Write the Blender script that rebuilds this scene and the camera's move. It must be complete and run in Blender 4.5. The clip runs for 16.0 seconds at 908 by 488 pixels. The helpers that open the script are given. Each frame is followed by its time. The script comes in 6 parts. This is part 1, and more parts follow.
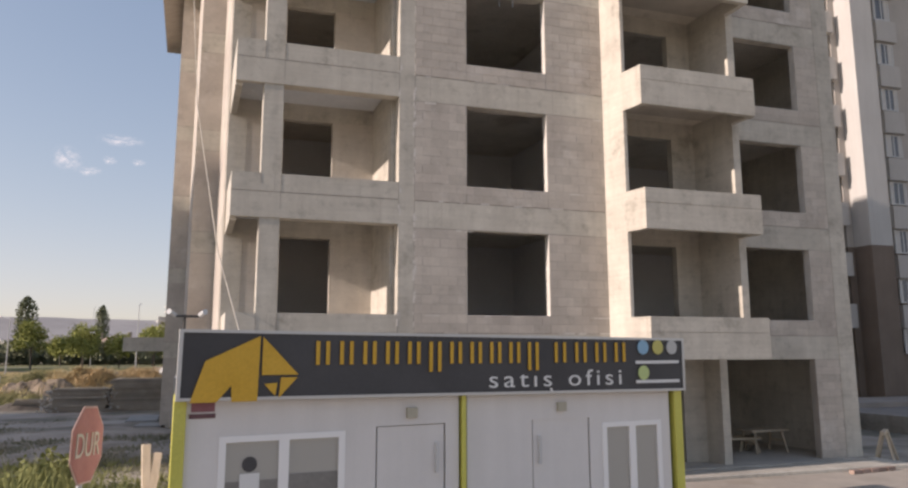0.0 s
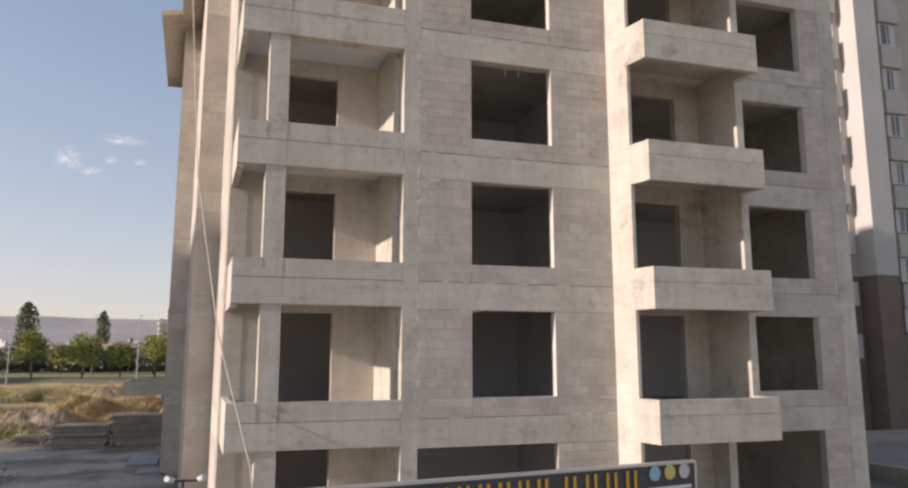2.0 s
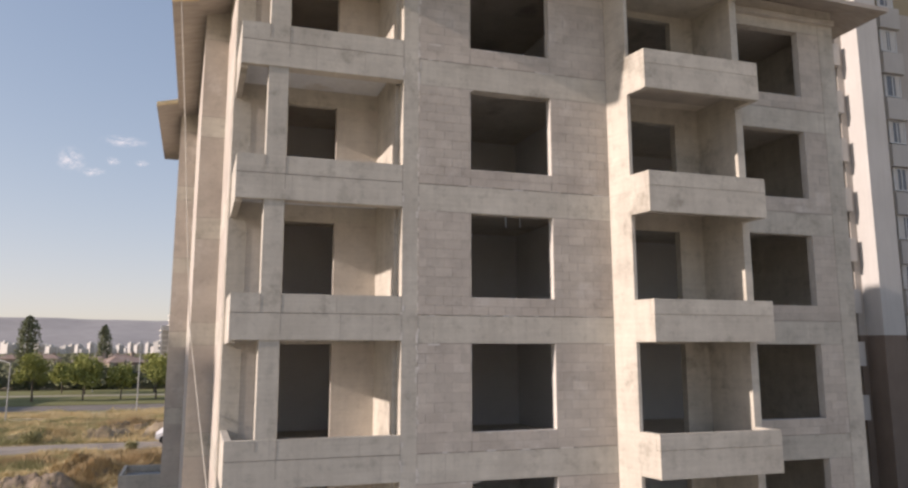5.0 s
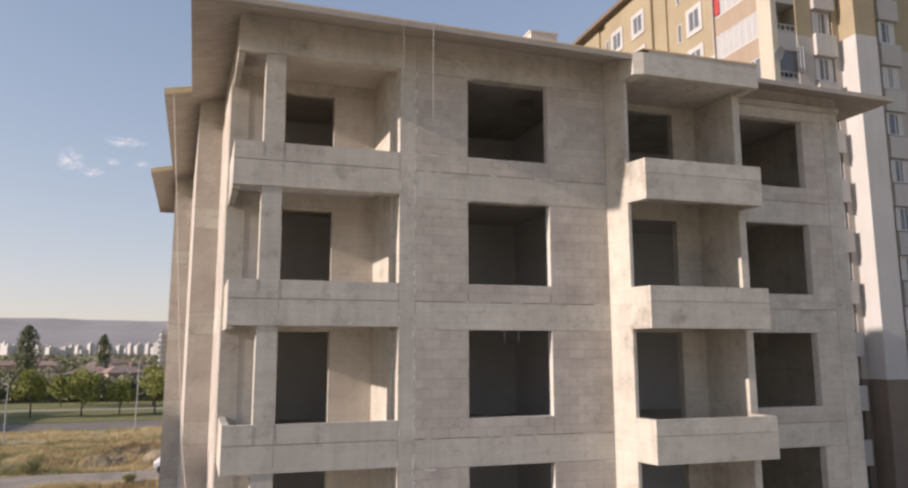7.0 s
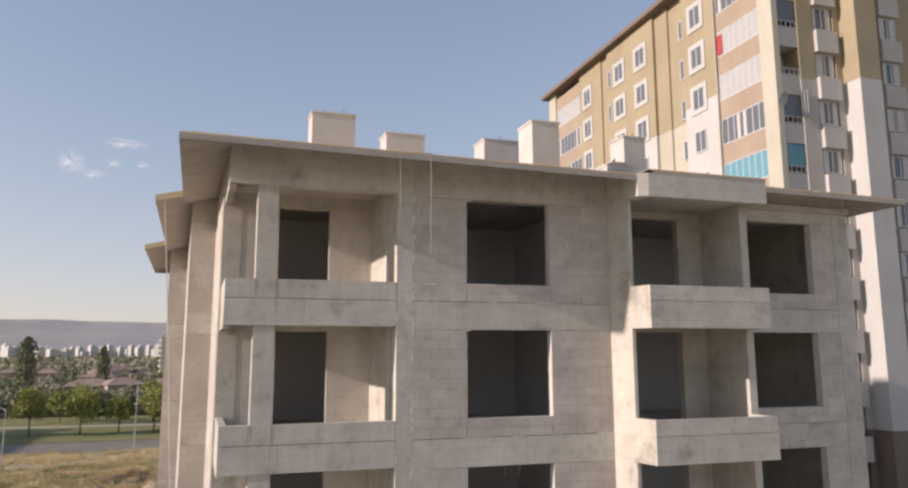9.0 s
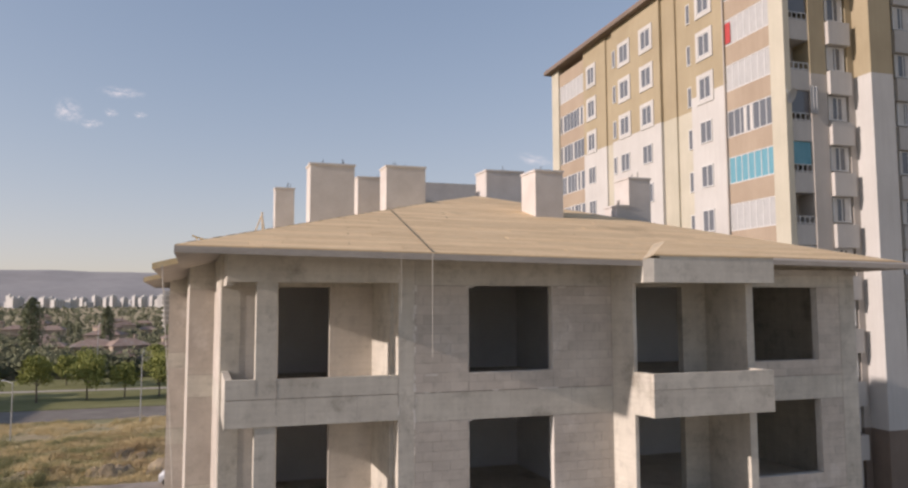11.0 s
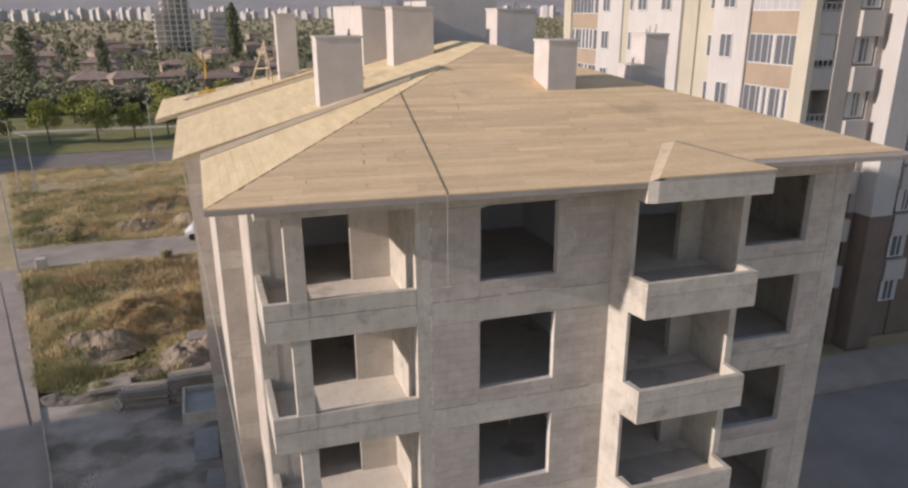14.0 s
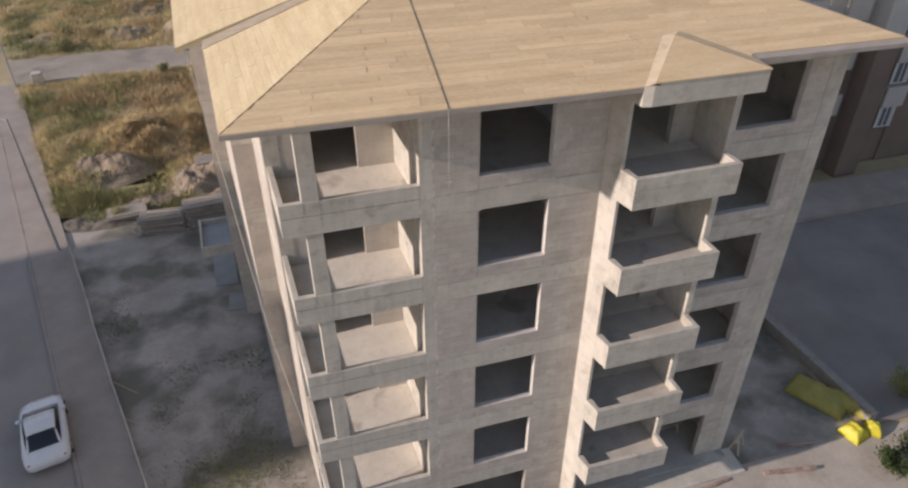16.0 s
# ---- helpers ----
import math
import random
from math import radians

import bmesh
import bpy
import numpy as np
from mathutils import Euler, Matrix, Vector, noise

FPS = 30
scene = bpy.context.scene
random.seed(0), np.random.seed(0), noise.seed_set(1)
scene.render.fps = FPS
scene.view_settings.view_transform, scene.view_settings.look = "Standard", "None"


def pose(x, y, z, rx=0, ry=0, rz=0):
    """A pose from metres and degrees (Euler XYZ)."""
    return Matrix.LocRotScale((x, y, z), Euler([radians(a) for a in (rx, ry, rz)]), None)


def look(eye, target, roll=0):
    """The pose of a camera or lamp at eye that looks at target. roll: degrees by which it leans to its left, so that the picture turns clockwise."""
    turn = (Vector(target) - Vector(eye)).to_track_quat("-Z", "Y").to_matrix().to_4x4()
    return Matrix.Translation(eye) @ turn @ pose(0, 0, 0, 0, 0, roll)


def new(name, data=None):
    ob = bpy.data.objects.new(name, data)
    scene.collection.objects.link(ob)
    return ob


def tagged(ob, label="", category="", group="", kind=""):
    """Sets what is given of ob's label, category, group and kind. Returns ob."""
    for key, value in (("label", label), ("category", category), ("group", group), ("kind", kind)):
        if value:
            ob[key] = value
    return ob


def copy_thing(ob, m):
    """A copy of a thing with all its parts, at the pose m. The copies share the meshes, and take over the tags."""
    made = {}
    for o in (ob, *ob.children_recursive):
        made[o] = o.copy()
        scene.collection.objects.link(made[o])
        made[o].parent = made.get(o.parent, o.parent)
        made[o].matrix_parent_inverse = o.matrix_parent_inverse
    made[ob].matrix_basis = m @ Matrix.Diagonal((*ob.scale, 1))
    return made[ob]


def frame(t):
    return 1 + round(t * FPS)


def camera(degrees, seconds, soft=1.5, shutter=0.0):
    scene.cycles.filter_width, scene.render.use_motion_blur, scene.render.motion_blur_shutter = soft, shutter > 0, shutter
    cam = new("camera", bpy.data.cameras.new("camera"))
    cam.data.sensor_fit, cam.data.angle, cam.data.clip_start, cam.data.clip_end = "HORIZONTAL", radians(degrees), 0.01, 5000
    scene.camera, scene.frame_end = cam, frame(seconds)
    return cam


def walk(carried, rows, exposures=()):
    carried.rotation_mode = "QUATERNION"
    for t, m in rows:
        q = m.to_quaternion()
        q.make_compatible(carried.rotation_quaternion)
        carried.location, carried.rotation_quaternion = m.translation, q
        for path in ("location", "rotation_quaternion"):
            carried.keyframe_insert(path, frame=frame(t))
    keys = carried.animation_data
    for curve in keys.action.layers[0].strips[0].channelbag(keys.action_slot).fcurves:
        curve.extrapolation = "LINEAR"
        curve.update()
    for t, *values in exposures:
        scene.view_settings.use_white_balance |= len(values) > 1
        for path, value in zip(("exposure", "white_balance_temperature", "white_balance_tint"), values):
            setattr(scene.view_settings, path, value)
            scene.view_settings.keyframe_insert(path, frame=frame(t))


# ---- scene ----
cam = camera(65.3, 16.0, soft=2.4)
PATH = [
    (0, (-4.889, -14.859, 2.856), (-4.307, -12.97, 3.157), -0.1),
    (0.5, (-4.911, -14.847, 3.27), (-4.328, -12.958, 3.574), 0.0),
    (1, (-4.936, -14.846, 3.699), (-4.355, -12.957, 4.003), 0.1),
    (1.5, (-4.946, -14.824, 4.159), (-4.366, -12.934, 4.46), 0.0),
    (2, (-4.958, -14.813, 4.652), (-4.379, -12.923, 4.952), -0.0),
    (2.5, (-4.947, -14.821, 5.171), (-4.368, -12.931, 5.471), 0.0),
    (3, (-4.913, -14.831, 5.711), (-4.337, -12.939, 6.012), 0.1),
    (3.5, (-4.913, -14.829, 6.349), (-4.337, -12.938, 6.652), 0.1),
    (4, (-4.941, -14.832, 6.984), (-4.365, -12.94, 7.284), 0.0),
    (6.5, (-4.858, -14.892, 10.244), (-4.284, -12.999, 10.544), -0.1),
    (7, (-4.858, -14.898, 10.889), (-4.284, -13.006, 11.188), -0.1),
    (7.5, (-4.836, -14.871, 11.553), (-4.263, -12.978, 11.853), -0.1),
    (8, (-4.81, -14.834, 12.256), (-4.236, -12.942, 12.555), -0.1),
    (8.5, (-4.79, -14.817, 12.986), (-4.218, -12.925, 13.287), -0.0),
    (9, (-4.783, -14.821, 13.77), (-4.211, -12.929, 14.071), -0.1),
    (9.5, (-4.761, -14.821, 14.535), (-4.191, -12.928, 14.832), -0.1),
    (12, (-4.906, -14.931, 18.346), (-4.331, -13.016, 18.289), -0.2),
    (12.5, (-4.961, -14.943, 19.121), (-4.391, -13.036, 18.92), -0.2),
    (13, (-5.033, -14.978, 19.92), (-4.471, -13.09, 19.577), -0.2),
    (13.5, (-5.082, -15.017, 20.707), (-4.531, -13.156, 20.224), -0.3),
    (14, (-5.102, -15.058, 21.439), (-4.564, -13.236, 20.815), -0.3),
    (14.5, (-5.103, -15.023, 22.176), (-4.581, -13.252, 21.408), -0.3),
    (15, (-5.098, -14.982, 22.901), (-4.594, -13.27, 21.998), -0.2),
    (15.5, (-5.089, -14.951, 23.627), (-4.607, -13.308, 22.594), -0.2),
    (16, (-5.068, -14.943, 24.341), (-4.609, -13.378, 23.183), -0.2),
]
walk(cam, [(t, look(eye, target, roll)) for t, eye, target, roll in PATH], exposures=[(0.0, 1.55, 7080, 23), (9.0, 1.47, 6960, 23), (12.5, 1.21, 6880, 23), (16.0, 1.34, 6860, 22)])

# ---- light ----
SUN_UP, SUN_TURN = 20.2, 4.4      # the sun stands low over the street side, a hair in front of the facade
sky_world = bpy.data.worlds.new("sky")
scene.world = sky_world
sky_world.use_nodes = True
nt = sky_world.node_tree
nt.nodes.clear()
w_out = nt.nodes.new("ShaderNodeOutputWorld")
w_bg = nt.nodes.new("ShaderNodeBackground")
w_sky = nt.nodes.new("ShaderNodeTexSky")
w_sky.sky_type = "NISHITA"
w_sky.sun_disc = False
w_sky.sun_elevation = radians(SUN_UP)
w_sky.sun_rotation = radians(-90 - SUN_TURN)
w_sky.air_density, w_sky.dust_density, w_sky.ozone_density = 1.0, 0.5, 2.0
w_bg.inputs["Strength"].default_value = 0.109
# the haze evens the sky out: bright parts are held back towards a ceiling
SKY_TOP = 4.0
w_add = nt.nodes.new("ShaderNodeVectorMath")
w_add.operation = "ADD"
w_add.inputs[1].default_value = (SKY_TOP, SKY_TOP * 1.02, SKY_TOP * 1.08)
w_div = nt.nodes.new("ShaderNodeVectorMath")
w_div.operation = "DIVIDE"
w_mul = nt.nodes.new("ShaderNodeVectorMath")
w_mul.operation = "MULTIPLY"
w_mul.inputs[1].default_value = (SKY_TOP, SKY_TOP * 1.02, SKY_TOP * 1.08)
nt.links.new(w_sky.outputs[0], w_add.inputs[0])
nt.links.new(w_sky.outputs[0], w_div.inputs[0])
nt.links.new(w_add.outputs[0], w_div.inputs[1])
nt.links.new(w_div.outputs[0], w_mul.inputs[0])
nt.links.new(w_mul.outputs[0], w_bg.inputs["Color"])
nt.links.new(w_bg.outputs[0], w_out.inputs[0])

sun_data = bpy.data.lights.new("sun", "SUN")
sun_data.energy = 1.75
sun_data.angle = radians(1.0)
sun_data.color = (1.0, 0.94, 0.86)
sun = new("sun", sun_data)
az = radians(SUN_TURN)
to_sun = Vector((-math.cos(az), -math.sin(az), math.tan(radians(SUN_UP)))).normalized()
sun.matrix_world = look(to_sun * 200, (0, 0, 0))


# ---- materials ----
def surf(name, dark, light, size=1.0, rough=0.85, bump=0.15, grain=40.0, metal=0.0, stretch=(1, 1, 1), vary=0.0, streak=0.0, stain=None, stain_at=0.6, speck=0.07, soft=0.09, spec=0.4, grime=None, island=0.0, blotch=0.0, pour=0.0):
    """A dull surface: two scales of noise between two colours, grain relief, optional stains, blotches, pour lines and rain streaks; sizes in metres."""
    m = bpy.data.materials.new(name)
    m.use_nodes = True
    t = m.node_tree
    n, l = t.nodes, t.links
    bsdf = n["Principled BSDF"]
    geo = n.new("ShaderNodeNewGeometry")
    mapping = n.new("ShaderNodeMapping")
    mapping.inputs["Scale"].default_value = stretch
    l.new(geo.outputs["Position"], mapping.inputs["Vector"])
    big = n.new("ShaderNodeTexNoise")
    big.inputs["Scale"].default_value = 1.0 / size
    big.inputs["Detail"].default_value = 6
    big.inputs["Roughness"].default_value = 0.62
    l.new(mapping.outputs[0], big.inputs["Vector"])
    fine = n.new("ShaderNodeTexNoise")
    fine.inputs["Scale"].default_value = grain
    fine.inputs["Detail"].default_value = 4
    l.new(mapping.outputs[0], fine.inputs["Vector"])
    ramp = n.new("ShaderNodeValToRGB")
    ramp.color_ramp.elements[0].position, ramp.color_ramp.elements[1].position = 0.32, 0.68
    ramp.color_ramp.elements[0].color, ramp.color_ramp.elements[1].color = (*dark, 1), (*light, 1)
    l.new(big.outputs["Fac"], ramp.inputs[0])
    colour = ramp.outputs[0]

    def blend(kind, fac, a, b):
        mix = n.new("ShaderNodeMix")
        mix.data_type, mix.blend_type = "RGBA", kind
        for socket, value in ((mix.inputs["Factor"], fac), (mix.inputs["A"], a), (mix.inputs["B"], b)):
            if hasattr(value, "is_linked"):
                l.new(value, socket)
            else:
                socket.default_value = value
        return mix.outputs["Result"]

    def mapped(value, lo, hi, a, b):
        r = n.new("ShaderNodeMapRange")
        r.inputs["From Min"].default_value, r.inputs["From Max"].default_value = lo, hi
        r.inputs["To Min"].default_value, r.inputs["To Max"].default_value = a, b
        l.new(value, r.inputs["Value"])
        return r.outputs[0]

    colour = blend("MULTIPLY", 1.0, colour, mapped(fine.outputs["Fac"], 0.3, 0.7, 1 - speck, 1 + 0.6 * speck))
    if streak:
        sm = n.new("ShaderNodeMapping")
        sm.inputs["Scale"].default_value = (3.2, 3.2, 0.22)
        l.new(geo.outputs["Position"], sm.inputs["Vector"])
        sn = n.new("ShaderNodeTexNoise")
        sn.inputs["Scale"].default_value, sn.inputs["Detail"].default_value = 1.6, 5
        l.new(sm.outputs[0], sn.inputs["Vector"])
        colour = blend("MULTIPLY", 1.0, colour, mapped(sn.outputs["Fac"], 0.35, 0.7, 1.0, 1.0 - streak))
    if stain:
        st = n.new("ShaderNodeTexNoise")
        st.inputs["Scale"].default_value, st.inputs["Detail"].default_value = 0.7 / size, 7
        l.new(geo.outputs["Position"], st.inputs["Vector"])
        colour = blend("MIX", mapped(st.outputs["Fac"], stain_at, stain_at + soft, 0.0, 0.75), colour, (*stain, 1))
    if grime:
        gn = n.new("ShaderNodeTexNoise")
        gn.inputs["Scale"].default_value, gn.inputs["Detail"].default_value, gn.inputs["Roughness"].default_value = 0.9, 9, 0.72
        l.new(geo.outputs["Position"], gn.inputs["Vector"])
        colour = blend("MIX", mapped(gn.outputs["Fac"], 0.55, 0.68, 0.0, 0.7), colour, (*grime, 1))
    if blotch:                    # small damp and dusty patches with ragged edges
        bn = n.new("ShaderNodeTexNoise")
        bn.inputs["Scale"].default_value, bn.inputs["Detail"].default_value, bn.inputs["Roughness"].default_value = 3.4, 9, 0.7
        l.new(geo.outputs["Position"], bn.inputs["Vector"])
        colour = blend("MULTIPLY", 1.0, colour, mapped(bn.outputs["Fac"], 0.53, 0.64, 1.0, 1.0 - blotch))
        colour = blend("MULTIPLY", 1.0, colour, mapped(bn.outputs["Fac"], 0.34, 0.44, 1.0 + 0.5 * blotch, 1.0))
    if pour:                      # faint level lines of the formwork and the lifts
        pm = n.new("ShaderNodeMapping")
        pm.inputs["Scale"].default_value = (0.5, 0.5, 13.0)
        l.new(geo.outputs["Position"], pm.inputs["Vector"])
        pn = n.new("ShaderNodeTexNoise")
        pn.inputs["Scale"].default_value, pn.inputs["Detail"].default_value = 1.0, 6
        l.new(pm.outputs[0], pn.inputs["Vector"])
        colour = blend("MULTIPLY", 1.0, colour, mapped(pn.outputs["Fac"], 0.36, 0.66, 1.0 + 0.5 * pour, 1.0 - pour))
    if vary:
        info = n.new("ShaderNodeObjectInfo")
        colour = blend("MULTIPLY", 1.0, colour, mapped(info.outputs["Random"], 0, 1, 1 - vary, 1 + vary))
    if island:
        colour = blend("MULTIPLY", 1.0, colour, mapped(geo.outputs["Random Per Island"], 0, 1, 1 - island, 1 + island))
    l.new(colour, bsdf.inputs["Base Color"])
    bsdf.inputs["Roughness"].default_value = rough
    bsdf.inputs["Metallic"].default_value = metal
    bsdf.inputs["Specular IOR Level"].default_value = spec
    if bump:
        bp = n.new("ShaderNodeBump")
        bp.inputs["Strength"].default_value = bump
        bp.inputs["Distance"].default_value = 0.02
        l.new(fine.outputs["Fac"], bp.inputs["Height"])
        l.new(bp.outputs[0], bsdf.inputs["Normal"])
    return m


def gloss(name, colour, rough=0.3, metal=0.0, coat=0.0):
    m = bpy.data.materials.new(name)
    m.use_nodes = True
    n, l = m.node_tree.nodes, m.node_tree.links
    b = n["Principled BSDF"]
    fine = n.new("ShaderNodeTexNoise")
    fine.inputs["Scale"].default_value, fine.inputs["Detail"].default_value = 9, 5
    r = n.new("ShaderNodeMapRange")
    r.inputs["To Min"].default_value, r.inputs["To Max"].default_value = max(rough - 0.08, 0.02), rough + 0.1
    l.new(fine.outputs["Fac"], r.inputs["Value"])
    l.new(r.outputs[0], b.inputs["Roughness"])
    b.inputs["Base Color"].default_value = (*colour, 1)
    b.inputs["Metallic"].default_value, b.inputs["Coat Weight"].default_value = metal, coat
    return m


concrete = surf("concrete", (0.49, 0.455, 0.39), (0.62, 0.58, 0.5), 1.3, 0.9, 0.1, 22, streak=0.1, stain=(0.36, 0.33, 0.285), stain_at=0.56, speck=0.03, soft=0.2, vary=0.045, grime=(0.27, 0.245, 0.2), blotch=0.15, pour=0.045)
old_concrete = surf("old_concrete", (0.27, 0.245, 0.215), (0.38, 0.345, 0.305), 0.8, 0.95, 0.25, 14, streak=0.12, blotch=0.2)
concrete_floor = surf("concrete_floor", (0.42, 0.385, 0.335), (0.56, 0.515, 0.45), 0.9, 0.92, 0.2, 18, stain=(0.26, 0.23, 0.2), stain_at=0.6)
block_mat = surf("pumice_block", (0.46, 0.41, 0.355), (0.58, 0.525, 0.455), 1.0, 0.95, 0.12, 55, vary=0.055, stain=(0.42, 0.37, 0.325), stain_at=0.52, speck=0.03, soft=0.2, grime=(0.64, 0.6, 0.55), island=0.075, blotch=0.12, pour=0.025)
mortar = surf("mortar", (0.32, 0.285, 0.245), (0.43, 0.385, 0.335), 1.0, 0.95, 0.1, 60, stain=(0.38, 0.335, 0.29), stain_at=0.52, soft=0.2)
# room walls made near white to lift the darkness of the rooms
room_lift_white = surf("room_lift_white", (0.72, 0.715, 0.71), (0.79, 0.785, 0.78), 1.2, 0.95, 0.1, 30)
plaster_wall = surf("rough_plaster", (0.52, 0.47, 0.41), (0.64, 0.585, 0.51), 1.0, 0.92, 0.2, 30, blotch=0.12, pour=0.04, streak=0.08)
# floor tone raised for the sun in the loggias and the dark rooms
screed = surf("pale_screed", (0.63, 0.58, 0.5), (0.74, 0.685, 0.6), 0.9, 0.92, 0.2, 18, stain=(0.42, 0.37, 0.31), stain_at=0.62, blotch=0.1)
roof_wood = surf("roof_boards", (0.68, 0.485, 0.275), (0.79, 0.585, 0.35), 1.6, 0.8, 0.12, 7, stretch=(1, 6, 6), vary=0.09, stain=(0.5, 0.365, 0.215), stain_at=0.62, speck=0.12)
roof_wood_side = surf("roof_boards_side", (0.65, 0.505, 0.285), (0.77, 0.62, 0.38), 1.6, 0.8, 0.12, 7, stretch=(6, 1, 6), island=0.035, speck=0.12, stain=(0.5, 0.39, 0.24), stain_at=0.64)
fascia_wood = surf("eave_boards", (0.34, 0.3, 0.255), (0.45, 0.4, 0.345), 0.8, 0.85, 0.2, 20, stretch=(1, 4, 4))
chimney_mat = surf("chimney_render", (0.5, 0.46, 0.42), (0.6, 0.56, 0.52), 0.8, 0.9, 0.2, 30)
weathered_shade_board = surf("weathered_shade_board", (0.4, 0.325, 0.23), (0.5, 0.415, 0.305), 0.5, 0.85, 0.15, 14, stretch=(1, 4, 4))
smear_mat = surf("mortar_smear", (0.56, 0.525, 0.475), (0.66, 0.63, 0.58), 0.3, 0.95, 0.3, 25)
soffit_blue = surf("soffit_film", (0.54, 0.57, 0.61), (0.64, 0.67, 0.7), 0.8, 0.7, 0.05, 12, stain=(0.45, 0.43, 0.4), stain_at=0.6)
joint_dark = surf("open_joint", (0.2, 0.175, 0.15), (0.34, 0.3, 0.265), 0.4, 0.95, 0.2, 9)
board_dark = surf("board_shadow_gap", (0.22, 0.155, 0.09), (0.32, 0.23, 0.14), 0.4, 0.95, 0.2, 9)
steel = gloss("dark_steel", (0.09, 0.085, 0.08), 0.5, 0.8)
galvanised = gloss("galvanised_steel", (0.45, 0.46, 0.47), 0.45, 0.7)


# ---- helpers for building things ----
def add_box(bm, x0, x1, y0, y1, z0, z1, skew=0.0):
    vs = [bm.verts.new((x - skew * y, y, z)) for z in (z0, z1) for x, y in ((x0, y0), (x1, y0), (x1, y1), (x0, y1))]
    for f in ((3, 2, 1, 0), (4, 5, 6, 7), (0, 1, 5, 4), (1, 2, 6, 5), (2, 3, 7, 6), (3, 0, 4, 7)):
        bm.faces.new([vs[i] for i in f])
    return vs


def add_prism(bm, outline, z0, z1):
    """An upright prism on a counter-clockwise outline; z0 and z1 may be functions of x and y."""
    low = z0 if callable(z0) else (lambda x, y: z0)
    high = z1 if callable(z1) else (lambda x, y: z1)
    a = [bm.verts.new((x, y, low(x, y))) for x, y in outline]
    b = [bm.verts.new((x, y, high(x, y))) for x, y in outline]
    bm.faces.new(a[::-1])
    bm.faces.new(b)
    for i in range(len(a)):
        j = (i + 1) % len(a)
        bm.faces.new((a[i], a[j], b[j], b[i]))


def add_tube(bm, a, b, r0, r1=None, sides=8):
    a, b = Vector(a), Vector(b)
    r1 = r0 if r1 is None else r1
    q = (b - a).to_track_quat("Z", "Y")
    rings = []
    for p, r in ((a, r0), (b, r1)):
        rings.append([bm.verts.new(p + q @ Vector((r * math.cos(2 * math.pi * k / sides), r * math.sin(2 * math.pi * k / sides), 0))) for k in range(sides)])
    for k in range(sides):
        j = (k + 1) % sides
        bm.faces.new((rings[0][k], rings[0][j], rings[1][j], rings[1][k]))
    bm.faces.new(rings[0][::-1])
    bm.faces.new(rings[1])


def mesh_of(name, bm, material, bevel=0.0):
    if bevel:
        bmesh.ops.bevel(bm, geom=list(bm.edges), offset=bevel, segments=1, affect="EDGES")
    me = bpy.data.meshes.new(name)
    bm.to_mesh(me)
    bm.free()
    for m in material if isinstance(material, (list, tuple)) else (material,):
        me.materials.append(m)
    return me


def part(name, bm, material, parent, label="", bevel=0.0):
    ob = new(name, bm if isinstance(bm, bpy.types.Mesh) else mesh_of(name, bm, material, bevel))
    ob.parent = parent
    return tagged(ob, label)


def thing(name, label, category, group="", kind="", at=None):
    ob = new(name)
    ob.empty_display_size = 0.2
    if at is not None:
        ob.matrix_basis = at
    return tagged(ob, label, category, group, kind)


def single(name, bm, material, label, category, group="", kind="", at=None, bevel=0.0):
    ob = new(name, mesh_of(name, bm, material, bevel))
    if at is not None:
        ob.matrix_basis = at
    return tagged(ob, label, category, group, kind)


def letters(text, size, depth=0.004, spread=1.0):
    """Flat letters of the built-in font as a mesh, in x and y, from the origin to the right."""
    cu = bpy.data.curves.new("letters", "FONT")
    cu.body, cu.size, cu.extrude, cu.space_character = text, size, depth, spread
    ob = bpy.data.objects.new("letters", cu)
    scene.collection.objects.link(ob)
    bpy.context.view_layer.update()
    me = bpy.data.meshes.new_from_object(ob.evaluated_get(bpy.context.evaluated_depsgraph_get()))
    bpy.data.objects.remove(ob)
    return me


def glyphs(me, width, material):
    """The letters of a line of text as single meshes; pieces over one another, like an i and its dot, stay together."""
    xs = [v.co.x for v in me.vertices]
    k = width / (max(xs) - min(xs)) if width else 1.0
    src = bmesh.new()
    src.from_mesh(me)
    groups, seen = [], set()
    for v in src.verts:
        if v in seen:
            continue
        island, todo = [], [v]
        seen.add(v)
        while todo:
            w = todo.pop()
            island.append(w)
            for e in w.link_edges:
                o = e.other_vert(w)
                if o not in seen:
                    seen.add(o)
                    todo.append(o)
        groups.append([min(w.co.x for w in island), max(w.co.x for w in island), island])
    groups.sort(key=lambda g: g[0])
    merged = []
    for g in groups:
        if merged and g[0] < merged[-1][1] - 0.001:
            merged[-1][1] = max(merged[-1][1], g[1])
            merged[-1][2] += g[2]
        else:
            merged.append(g)
    out = []
    for _, _, vs in merged:
        bm = bmesh.new()
        new_v = {v: bm.verts.new((v.co.x * k, v.co.y, v.co.z)) for v in vs}
        for f in {f for v in vs for f in v.link_faces}:
            bm.faces.new([new_v[v] for v in f.verts])
        out.append(mesh_of("letter", bm, material))
    src.free()
    return out


# ---- the unfinished building ----
SK = 0.053                       # its flanks run a little askew to its front
HEADS = [2.65 + 2.9 * i for i in range(6)]   # underside of the beam over each storey
BEAM = 0.6
house = thing("unfinished_building", "unfinished five-storey concrete frame building with block infill", "building")


